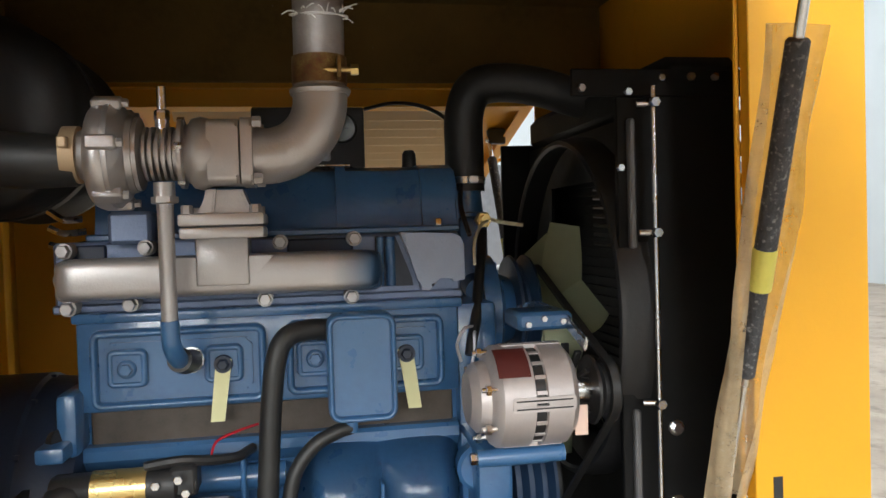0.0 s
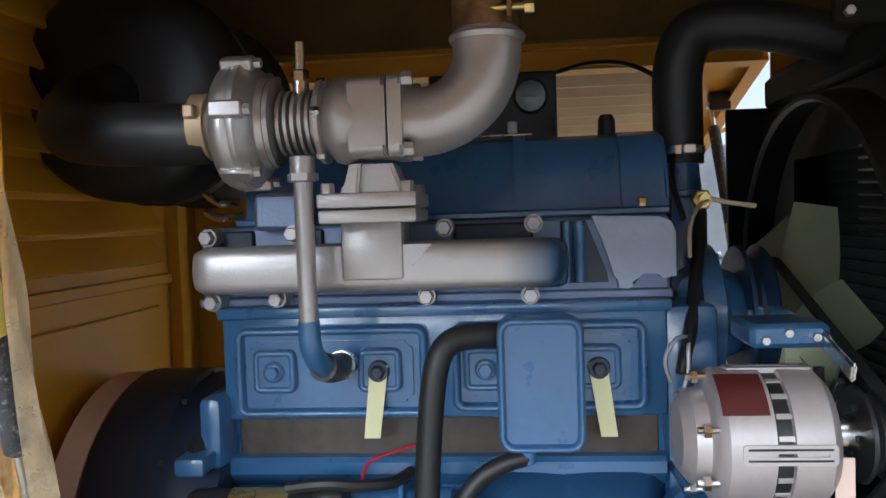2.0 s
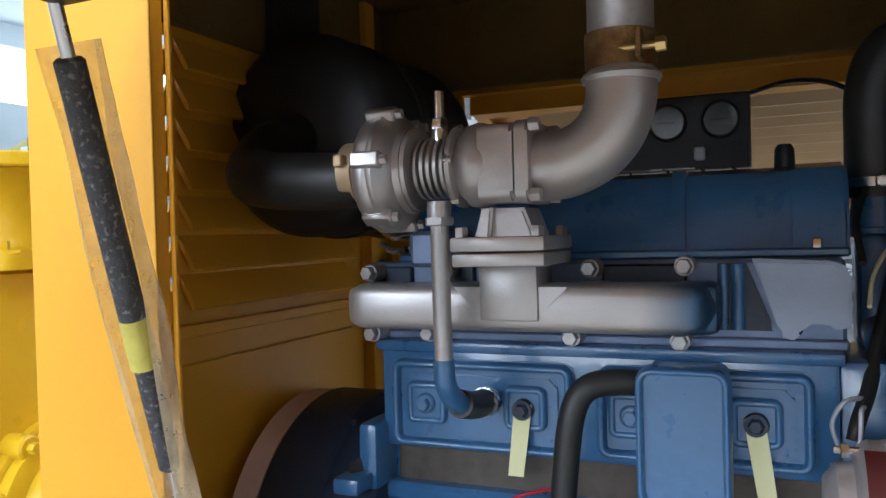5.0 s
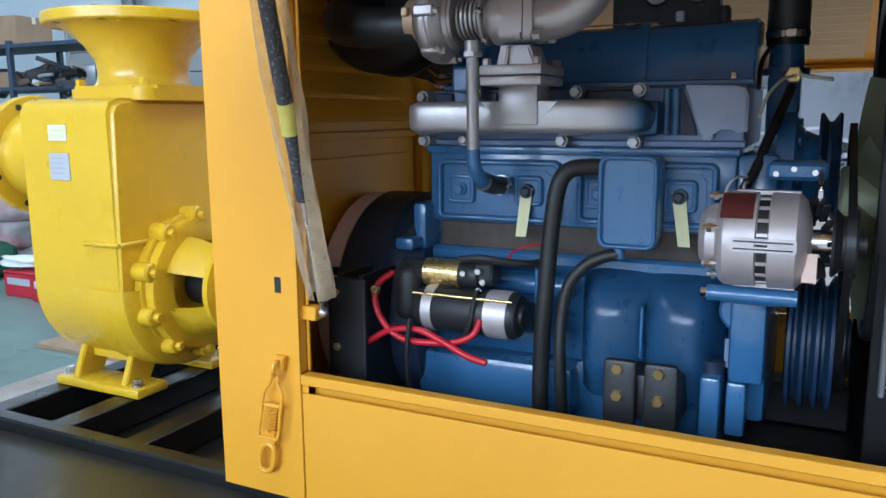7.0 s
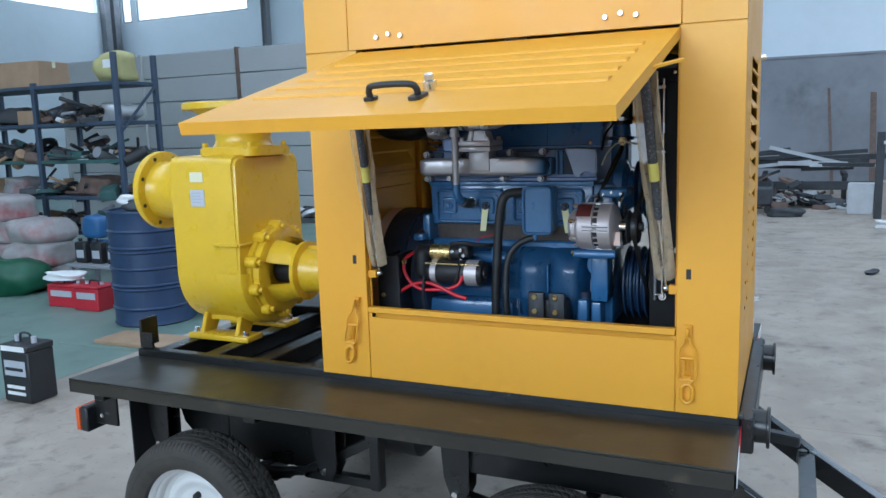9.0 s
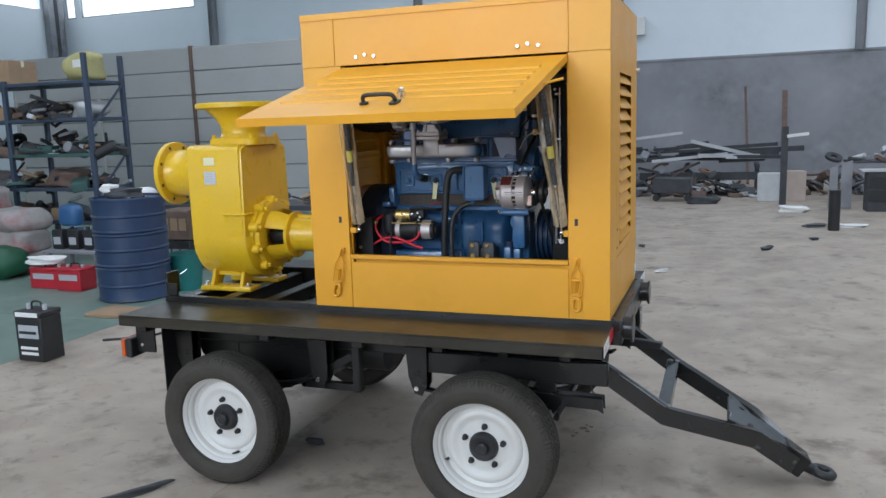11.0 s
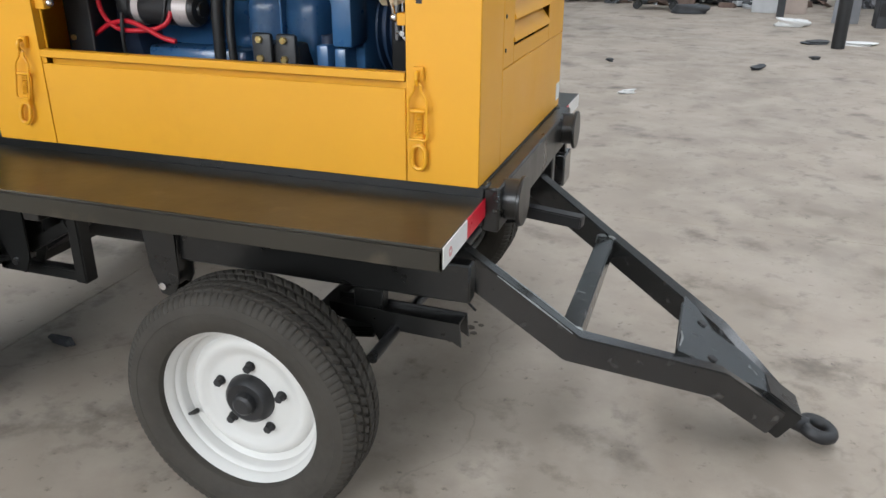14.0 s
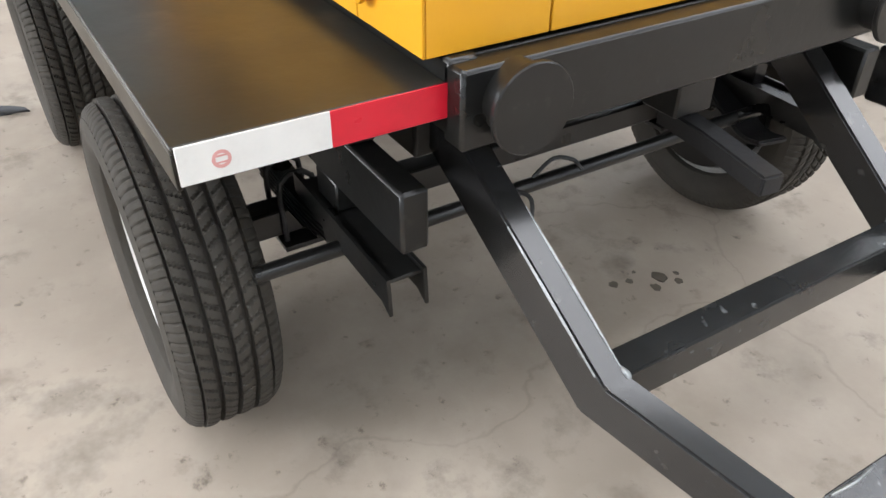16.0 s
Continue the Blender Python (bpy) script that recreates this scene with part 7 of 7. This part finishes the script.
for li, z in enumerate(LEV[:4]):
    for k in range(9):
        x = RX0 + 0.28 + k * 0.48
        if x > RX1 - 0.15:
            break
        r = rnd.random()
        if r < 0.55:
            heap("parts_heap", x, 5.5, z, 0.56, 0.55, 0.30, MIX, "heap of dark metal parts and scraps on the rack", "spare parts", 16, 100 * li + k, "rack stock", 1.3)
        elif r < 0.78:
            carton(x, 5.48, z, 0.38, 0.40, rnd.uniform(0.16, 0.28), CARD, rnd.uniform(-9, 9))
        else:
            lump("cloth_roll", x, 5.5, z, 0.44, 0.42, 0.24, rnd.choice([SACK, RUST, PALE, DARK]), "crumpled bundle on a steel rack", "bundle", 0.35, 31 * li + k, "rack stock")
carton(-8.75, 5.5, 2.41, 0.85, 0.5, 0.33, CARD, 3, "wide brown carton on top of the rack")
carton(-10.2, 5.5, 2.41, 0.9, 0.5, 0.30, CARD, -2, "wide brown carton on top of the rack")
carton(-9.5, 5.5, 2.41, 0.5, 0.45, 0.22, CARD, 8, "brown carton on top of the rack")
yb = lump("packed_bag", -7.20, 5.5, 2.41, 0.50, 0.42, 0.36, YELW, "pale yellow packed bag on top of the rack", "bag", 0.22, 4)
part("label_patch", B(-7.22, -7.02, 5.30, 5.31, 2.58, 2.68, bev=0.002), WHITE, yb, "white label patch")

# workbench with machine parts beside the rack
bench = thing("workbench", (-6.0, 5.7, 0), "low dark steel workbench loaded with parts", "workbench")
part("bench_top", B(-6.75, -3.6, 5.35, 6.15, 0.70, 0.76, bev=0.006), DARK, bench)
for x in (-6.7, -5.2, -3.65):
    for y in (5.4, 6.1):
        part("bench_leg", B(x - 0.03, x + 0.03, y - 0.03, y + 0.03, 0, 0.70, bev=0.004), DARK, bench)
heap("parts_heap", -6.2, 5.7, 0.76, 0.8, 0.6, 0.35, MIX, "heap of grey machine parts on a bench", "spare parts", 18, 900, "bench stock")
heap("parts_heap", -5.3, 5.7, 0.76, 0.8, 0.6, 0.30, MIX, "heap of grey machine parts on a bench", "spare parts", 18, 901, "bench stock")
heap("parts_heap", -4.3, 5.7, 0.76, 0.9, 0.6, 0.25, MIX, "heap of grey machine parts on a bench", "spare parts", 16, 902, "bench stock")
lump("white_box", -6.45, 5.55, 0.76, 0.30, 0.26, 0.22, WHITE, "small white carton on a bench", "box", 0.08, 9)

# oil drum
drum = thing("oil_drum", (-4.90, 3.50, 0), "dented dark blue steel oil drum on the floor", "drum")
pr = [(0, 0), (0, 0.28), (0.012, 0.295), (0.03, 0.288)]
for zc in (0.14, 0.29, 0.32, 0.45, 0.58, 0.61, 0.74):
    pr += [(zc - 0.014, 0.288), (zc, 0.300), (zc + 0.014, 0.288)]
pr += [(0.86, 0.288), (0.885, 0.296), (0.897, 0.292), (0.897, 0.275), (0.880, 0.272), (0.880, 0)]
pr = [(1.18 * u, 1.25 * r) for u, r in pr]
part("drum_body", lathe(bmesh.new(), (-4.90, 3.50, 0), (0, 0, 1), pr, 48), DRUM, drum)
part("bung", C((-4.80, 3.38, 1.0385), (-4.80, 3.38, 1.055), 0.035, seg=18), STEEL, drum)
part("drum_label", lathe(bmesh.new(), (-4.90, 3.50, 0.12), (0, 0, 1), [(0, 0.3605), (0, 0.3625), (0.06, 0.3625), (0.06, 0.3605)], 6, 2.2, 0.35), LABEL, drum, "pale label")
lump("rag", -4.95, 3.50, 1.04, 0.36, 0.30, 0.10, DARK, "dark rag and tools on a drum", "rag", 0.4, 3)
lump("white_cloth", -5.05, 3.42, 1.10, 0.18, 0.16, 0.08, WHITE, "white cloth on a drum", "cloth", 0.3, 6)

# sacks
for k, (x, y, z, w, t) in enumerate(((-8.15, 4.45, 0.0, 0.95, 4), (-7.55, 4.40, 0.0, 0.75, -6), (-8.05, 4.45, 0.27, 0.95, -3), (-7.55, 4.42, 0.26, 0.70, 8), (-8.10, 4.42, 0.53, 0.92, 5), (-7.50, 4.42, 0.52, 0.60, -10), (-8.15, 4.42, 0.79, 0.85, -4))):
    sk = lump("filled_sack", x, y, z, w, 0.60, 0.29, SACK, "filled white woven sack with red print", "sack", 0.14, 50 + k, "stacked sacks", t, 0.42)
lump("green_sheet", -7.55, 4.0, 0.0, 0.80, 0.55, 0.42, GREEN, "bundled green plastic sheet on the floor", "plastic sheet", 0.22, 71)


def jug(x, y, z, m, label):
    o = thing("oil_jug", (x, y, z), label, "jug", "oil jugs")
    part("jug_body", B(x - 0.085, x + 0.085, y - 0.055, y + 0.055, z, z + 0.24, bev=0.02, seg=2), m, o)
    part("jug_cap", C((x - 0.04, y, z + 0.238), (x - 0.04, y, z + 0.275), 0.022, seg=14), WHITE if m is BLUEP else m, o)
    part("jug_label", B(x - 0.055, x + 0.055, y - 0.0575, y - 0.0552, z + 0.06, z + 0.15, bev=0.001), LABEL, o, "pale label")


pl_ = thing("low_stand", (-6.45, 4.35, 0), "low grey stand by the wall", "stand")
part("stand_top", B(-6.85, -6.02, 4.15, 4.60, 0.30, 0.335, bev=0.004), WLOW, pl_)
for x in (-6.80, -6.07):
    for y in (4.2, 4.55):
        part("stand_leg", B(x - 0.02, x + 0.02, y - 0.02, y + 0.02, 0, 0.30, bev=0.002), WLOW, pl_)
for x in (-6.70, -6.46, -6.22):
    jug(x, 4.30, 0.335, BLKM, "black plastic oil jug with pale label")
jug(-6.62, 4.47, 0.335, BLUEP, "blue plastic oil jug on a low stand")
lump("blue_crate", -6.60, 4.40, 0.61, 0.30, 0.2, 0.26, BLUEP, "blue plastic tub on top of oil jugs", "tub", 0.06, 12)


def battery(x, y, w, d, h, m, label, top=True, text=1):
    o = thing("battery", (x, y, 0), label, "battery", "batteries")
    part("battery_case", B(x - w / 2, x + w / 2, y - d / 2, y + d / 2, 0.0, h * 0.80, bev=0.008), m, o)
    part("battery_lid", B(x - w / 2 - 0.004, x + w / 2 + 0.004, y - d / 2 - 0.004, y + d / 2 + 0.004, h * 0.80, h * 0.90, bev=0.008), m, o)
    if text > 1:
        part("lid_strip", B(x - w * 0.42, x + w * 0.42, y - d / 2 - 0.0065, y - d / 2 - 0.0045, h * 0.81, h * 0.89, bev=0), WHITE, o, "white strip")
    for a in (-0.3, 0.3):
        part("terminal_post", C((x + a * w, y, h * 0.90), (x + a * w, y, h), 0.018, seg=12), LABEL, o)
    part("battery_label", B(x - w * 0.38, x + w * 0.38, y - d / 2 - 0.003, y - d / 2 - 0.0005, h * 0.42, h * 0.66, bev=0.001), LABEL, o, "pale label")
    if text > 1:
        for q in (0.12, 0.22, 0.50):
            part("print_bar", B(x - w * 0.34, x + w * 0.30, y - d / 2 - 0.0045, y - d / 2 - 0.0005, h * q, h * (q + 0.05), bev=0), WHITE if q < 0.4 else BLKM, o)
    part("carry_handle", T([(x - w * 0.2, y, h * 0.9), (x - w * 0.15, y, h * 1.03), (x + w * 0.15, y, h * 1.03), (x + w * 0.2, y, h * 0.9)], 0.008, seg=8), BLKM, o)
    return o


battery(-4.02, 1.45, 0.26, 0.20, 0.43, BLKM, "tall black battery carton with white lid and labels", True, 2)
battery(-6.28, 3.72, 0.40, 0.24, 0.26, REDP, "red battery with white label on the floor")
battery(-5.86, 3.66, 0.34, 0.24, 0.28, REDP, "red battery with white label on the floor")
lump("white_cloth", -6.35, 3.72, 0.268, 0.42, 0.24, 0.08, WHITE, "crumpled white plastic on a battery", "plastic bag", 0.35, 15)
BX, BY = -4.60, 3.95
part_b = thing("bucket", (BX, BY, 0), "teal plastic bucket on the floor", "bucket")
part("bucket_shell", lathe(bmesh.new(), (BX, BY, 0), (0, 0, 1), [(0, 0), (0, 0.150), (0.38, 0.188), (0.395, 0.198), (0.395, 0.184), (0.02, 0.144), (0.02, 0)], 32), TEAL, part_b)
part("bail", T([(BX - 0.19, BY, 0.38), (BX - 0.11, BY - 0.13, 0.24), (BX, BY - 0.185, 0.18), (BX + 0.11, BY - 0.13, 0.24), (BX + 0.19, BY, 0.38)], 0.005, seg=6), STEEL, part_b)
bd = bmesh.new()
box(bd, -4.75, -3.55, 2.62, 2.98, 0.0, 0.03, bev=0.004)
solid("plank", bd, CARD, "brown wooden board lying on the floor", "board")
T1 = tube(bmesh.new(), [(-3.9, 1.95, 0.012), (-3.6, 2.15, 0.012), (-3.5, 2.45, 0.012), (-3.15, 2.5, 0.012), (-3.0, 2.75, 0.012)], 0.010, seg=8)
solid("floor_cable", T1, RUB, "black cable lying on the floor", "cable")
# crates under the edge of the workbench
for z, m_, l in ((0.0, BLKM, "black plastic crate on the floor by the bench"), (0.38, RUST, "orange-brown crate stacked on a black crate")):
    cr = thing("crate", (-5.45, 5.05, z), l, "crate", "stacked crates")
    part("crate_shell", B(-5.66, -5.24, 4.85, 5.25, z + 0.002, z + 0.37, bev=0.012), m_, cr)
    for q in range(3):
        part("crate_slot", B(-5.63 + 0.13 * q, -5.53 + 0.13 * q, 4.846, 4.8495, z + 0.12, z + 0.27, bev=0), CARD if z else WLOW, cr)

# ---- the scrap yard end of the hall ----


def beam(pts, w, h, m, label, kind="steel_bar"):
    solid(kind, bar(bmesh.new(), pts, w, h), m, label, "steel bar", "", "scrap")


before = set(bpy.data.objects)
rnd = random.Random(11)
low = thing("scrap_rack", (0.2, 17.4, 0), "low dark steel rack stacked with scrap bars", "scrap rack")
for x in (-3.2, -1.6, 0.0, 1.6):
    part("rack_leg", B(x - 0.05, x + 0.05, 17.0, 17.1, 0, 0.62, bev=0.006), DARK, low)
    part("rack_arm", B(x - 0.05, x + 0.05, 16.7, 17.9, 0.55, 0.65, bev=0.006), DARK, low)
part("rack_rail", B(-3.4, 2.2, 16.65, 16.75, 0.30, 0.48, bev=0.01), DARK, low)
for k in range(26):
    x, y = rnd.uniform(-2.6, 1.6), rnd.uniform(16.7, 17.9)
    l, a = rnd.uniform(0.5, 1.5), rnd.uniform(-0.35, 0.35)
    z = 0.70 + 0.32 * rnd.random() ** 2
    part("scrap_bar", bar(bmesh.new(), [(x - l * math.cos(a), y - l * math.sin(a), z + rnd.uniform(-0.05, 0.12)), (x + l * math.cos(a), y + l * math.sin(a), z + rnd.uniform(-0.05, 0.25))], rnd.uniform(0.05, 0.10), rnd.uniform(0.04, 0.12)), rnd.choice([DARK, DARK, RUST, WLOW, DARK, PALE]), low)
heap("scrap_heap", -2.0, 16.2, 0.0, 2.4, 1.2, 0.9, [DARK, RUST, WLOW, DARK], "heap of dark scrap metal on the floor", "scrap heap", 90, 21, "scrap", 1.6)
heap("scrap_heap", 0.6, 16.0, 0.0, 2.2, 1.0, 0.7, [DARK, RUST, PALE, DARK], "heap of dark scrap metal on the floor", "scrap heap", 90, 22, "scrap", 1.6)
part("scrap_bar", bar(bmesh.new(), [(-2.6, 16.8, 1.15), (-0.1, 16.9, 1.42)], 0.05, 0.06), PALE, low, "long pale steel bar")
part("scrap_bar", bar(bmesh.new(), [(0.1, 16.8, 1.22), (1.7, 17.0, 0.80)], 0.06, 0.08), PALE, low, "pale bent steel bar")
part("scrap_bar", bar(bmesh.new(), [(0.9, 16.7, 0.82), (2.2, 16.8, 0.80)], 0.08, 0.06), PALE, low, "short pale steel channel")
beam([(1.42, 17.5, 0.0), (1.34, 19.6, 2.40)], 0.06, 0.06, RUST, "rusty pole leaning on the wall", "leaning_pole")
beam([(2.22, 17.6, 0.0), (2.31, 19.6, 2.26)], 0.13, 0.05, RUST, "pinkish rusty plank leaning on the wall", "leaning_pole")
solid("stand_post", bar(bmesh.new(), [(1.99, 14.0, 0.0), (1.995, 14.0, 1.55)], 0.14, 0.12), DARK, "dark steel post standing on the floor", "post")
beam([(2.03, 13.95, 1.36), (2.42, 13.96, 1.40)], 0.07, 0.06, WHITE, "white bracket on a dark post")
# trolley, boxes, tables
tr = thing("parts_trolley", (-0.05, 15.2, 0), "small dark parts trolley on castors", "trolley", nudge=(-0.13, -0.43, 0))
part("trolley_tray", B(-0.45, 0.35, 14.9, 15.5, 0.18, 0.50, bev=0.02), DARK, tr)
for x in (-0.38, 0.28):
    for y in (15.0, 15.4):
        part("castor", C((x, y - 0.02, 0.075), (x, y + 0.02, 0.075), 0.075, seg=16), BLKM, tr)
        part("castor_fork", B(x - 0.015, x + 0.015, y - 0.035, y + 0.035, 0.10, 0.18, bev=0.002), DARK, tr)
lump("black_bag", 0.49, 14.14, 0.0, 0.62, 0.35, 0.16, DARK, "crumpled black bag on the floor", "bag", 0.3, 61)
carton(2.24, 14.85, 0.0, 0.40, 0.36, 0.62, CARTON, 12, "tall pale brown carton on the floor", "")
carton(1.78, 14.85, 0.0, 0.44, 0.36, 0.58, PALE, -8, "tall grey carton on the floor", "")
lump("white_cloth", 2.1, 12.7, 0.0, 0.5, 0.3, 0.12, WHITE, "crumpled pale sheeting on the floor", "plastic sheet", 0.4, 63)
for x, y in ((3.9, 15.2), (5.4, 15.0)):
    tb_ = thing("steel_table", (x, y, 0), "dark steel table crowded with parts", "table", "steel tables")
    part("table_top", B(x - 0.65, x + 0.65, y - 0.4, y + 0.4, 0.76, 0.80, bev=0.005), DARK, tb_)
    for a in (-0.6, 0.6):
        for b_ in (-0.35, 0.35):
            part("table_leg", B(x + a - 0.03, x + a + 0.03, y + b_ - 0.03, y + b_ + 0.03, 0, 0.76, bev=0.003), DARK, tb_)
    heap("parts_heap", x, y, 0.80, 1.1, 0.6, 0.38, [DARK, PALE, RUST, DARK], "heap of dark parts on a steel table", "spare parts", 20, int(10 * x), "table stock")
mc = thing("machine_cabinet", (4.55, 13.6, 0), "dark boxy workshop machine", "machine")
part("cabinet_body", B(4.2, 4.9, 13.3, 13.9, 0.06, 0.86, bev=0.015), DARK, mc)
part("cabinet_door", B(4.26, 4.84, 13.285, 13.30, 0.15, 0.70, bev=0.004), BLKM, mc)
part("cabinet_top", B(4.12, 4.98, 13.22, 13.98, 0.86, 0.90, bev=0.006), PALE, mc)
for x in (4.28, 4.82):
    part("cabinet_foot", B(x - 0.04, x + 0.04, 13.35, 13.85, 0.0, 0.06, bev=0.003), DARK, mc)
heap("scrap_heap", -0.7, 16.9, 0.0, 3.4, 1.2, 1.1, [DARK, RUST, WLOW, DARK], "heap of dark scrap metal on the floor", "scrap heap", 100, 25, "scrap", 1.7)
cb = thing("tool_cabinet", (3.53, 13.05, 0), "low black steel tool cabinet with a pale top", "cabinet")
part("cabinet_body", B(3.32, 3.74, 12.86, 13.26, FLOOR, 0.72, bev=0.008), DARK, cb)
part("cabinet_top", B(3.22, 3.80, 12.80, 13.30, 0.722, 0.752, bev=0.004), PALE, cb, "pale steel top sheet")
for z in (0.18, 0.42):
    part("drawer_front", B(3.34, 3.72, 12.846, 12.862, z, z + 0.20, bev=0.003), BLKM, cb)
for x0, x1, h, lean in ((2.74, 2.90, 0.80, 0.10), (2.93, 3.14, 0.90, 0.05)):
    sh_ = bmesh.new()
    prism(sh_, [(x0, FLOOR), (x1, FLOOR), (x1, h), (x0 + 0.03, h - 0.05)], lambda a, z, d, q=lean: (a, 13.35 + d + q * z, z), 0.0, 0.04, 0.004)
    solid("steel_plate", sh_, WLOW, "grey steel plate standing on edge on the floor", "steel plate", "", "scrap")
heap("scrap_heap", 3.2, 16.6, 0.0, 2.0, 1.0, 0.9, [DARK, RUST, WLOW], "heap of dark scrap metal on the floor", "scrap heap", 80, 23, "scrap", 1.6)
heap("scrap_heap", 6.2, 16.6, 0.0, 2.6, 1.2, 1.1, [DARK, RUST, WLOW, PALE], "heap of dark scrap metal on the floor", "scrap heap", 90, 24, "scrap", 1.6)
NEAR = Vector((0.94, -3.0, 0.0))
for ob in list(bpy.data.objects):
    if ob not in before and ob.parent is None and not ob.name.startswith("leaning_pole"):
        ob.location = NEAR + (ob.location - NEAR) * 0.93
        ob.scale = (0.93, 0.93, 0.93)
solid("pipe_offcut", C((2.39, 9.38, 0.0), (2.39, 9.38, 0.58), 0.078, seg=28, bev=0.006), BLKM, "short black pipe standing on end", "pipe")
for k, (x, y, w, d, m_, l) in enumerate(((2.66, 9.8, 0.40, 0.25, WHITE, "torn white sheet on the floor"), (2.18, 9.75, 0.35, 0.22, DARK, "dark scrap sheet on the floor"), (0.286, 5.77, 0.17, 0.05, WHITE, "small white chip on the floor"), (1.43, 7.55, 0.34, 0.10, DARK, "dark offcut on the floor"), (2.05, 8.4, 0.12, 0.10, DARK, "small dark offcut on the floor"), (-0.1, 7.5, 0.10, 0.06, DARK, "small dark offcut on the floor"), (-1.68, -0.25, 0.34, 0.03, DARK, "dark twig-like scrap on the floor"), (-1.13, 0.545, 0.11, 0.022, DARK, "small dark offcut on the floor"), (-2.7, 2.9, 0.3, 0.18, DARK, "dark rag on the floor"))):
    lump("floor_scrap", x, y, 0.0, w, d, 0.035, m_, l, "scrap", 0.45, 80 + k, "", 57 if k == 6 else 25 * k)
# lamp high on the far wall
fl_ = thing("wall_floodlight", (-1.65, 19.9, 3.93), "white floodlight high on the wall", "floodlight", "", "")
part("housing", B(-2.04, -1.27, 19.70, 19.97, 3.93, 4.42, bev=0.02), WHITE, fl_)
part("arm", B(-1.70, -1.60, 19.9, 20.03, 3.80, 3.95, bev=0.01), DARK, fl_)
for ob in list(bpy.data.objects):
    if ob not in standing and ob.parent is None:
        ob.location.z += FLOOR

# ---- floor slabs, last ----
slab = {}
xs = [X0, -16.2, -12.2, -8.2, -4.2, -1.3, 5.6, 9.6, X1]
ys = [Y0, -4.6, -1.2, 2.55, 6.3, 10.3, 14.3, Y1]
for i, (xa, xb) in enumerate(zip(xs, xs[1:])):
    for ya, yb in zip(ys, ys[1:]):
        key = (round(xb - xa, 3), round(yb - ya, 3), xb <= -4.1 and ya > -2)
        if key not in slab:
            w, h = key[0] - 0.003, key[1] - 0.003
            slab[key] = finish(B(-w / 2, w / 2, -h / 2, h / 2, -0.0048, 0.0, bev=0.002), "slab", GREENF if key[2] else CONC)
        ob = new("slab", slab[key])
        ob.parent = floor
        ob.location = ((xa + xb) / 2, (ya + yb) / 2, FLOOR)

# oil drips on the concrete
OIL = mat("oil_stain", (0.11, 0.092, 0.072), 0.5, var=0.3, where="World")
for x, y, r in ((0.217, 1.142, 0.026), (0.245, 1.105, 0.018), (0.192, 1.065, 0.012), (0.182, 1.022, 0.016), (0.255, 1.172, 0.015), (0.228, 1.19, 0.010), (0.17, 1.10, 0.007)):
    t_ = bmesh.new()
    prism(t_, [(0.8 * r * (1 + 0.10 * math.sin(3 * a + 40 * x) + 0.13 * math.sin(5 * a + 70 * y) + 0.08 * math.sin(2 * a + 90 * y)) * math.cos(a), 0.7 * r * (1 + 0.12 * math.sin(2 * a + 60 * x) + 0.10 * math.sin(7 * a + 40 * x)) * math.sin(a)) for a in [2 * math.pi * k / 20 for k in range(20)]], lambda p, q, d: (x + p, y + q, d), FLOOR + 0.0003, FLOOR + 0.0012)
    part("oil_spot", t_, OIL, floor, "dark oil drip")
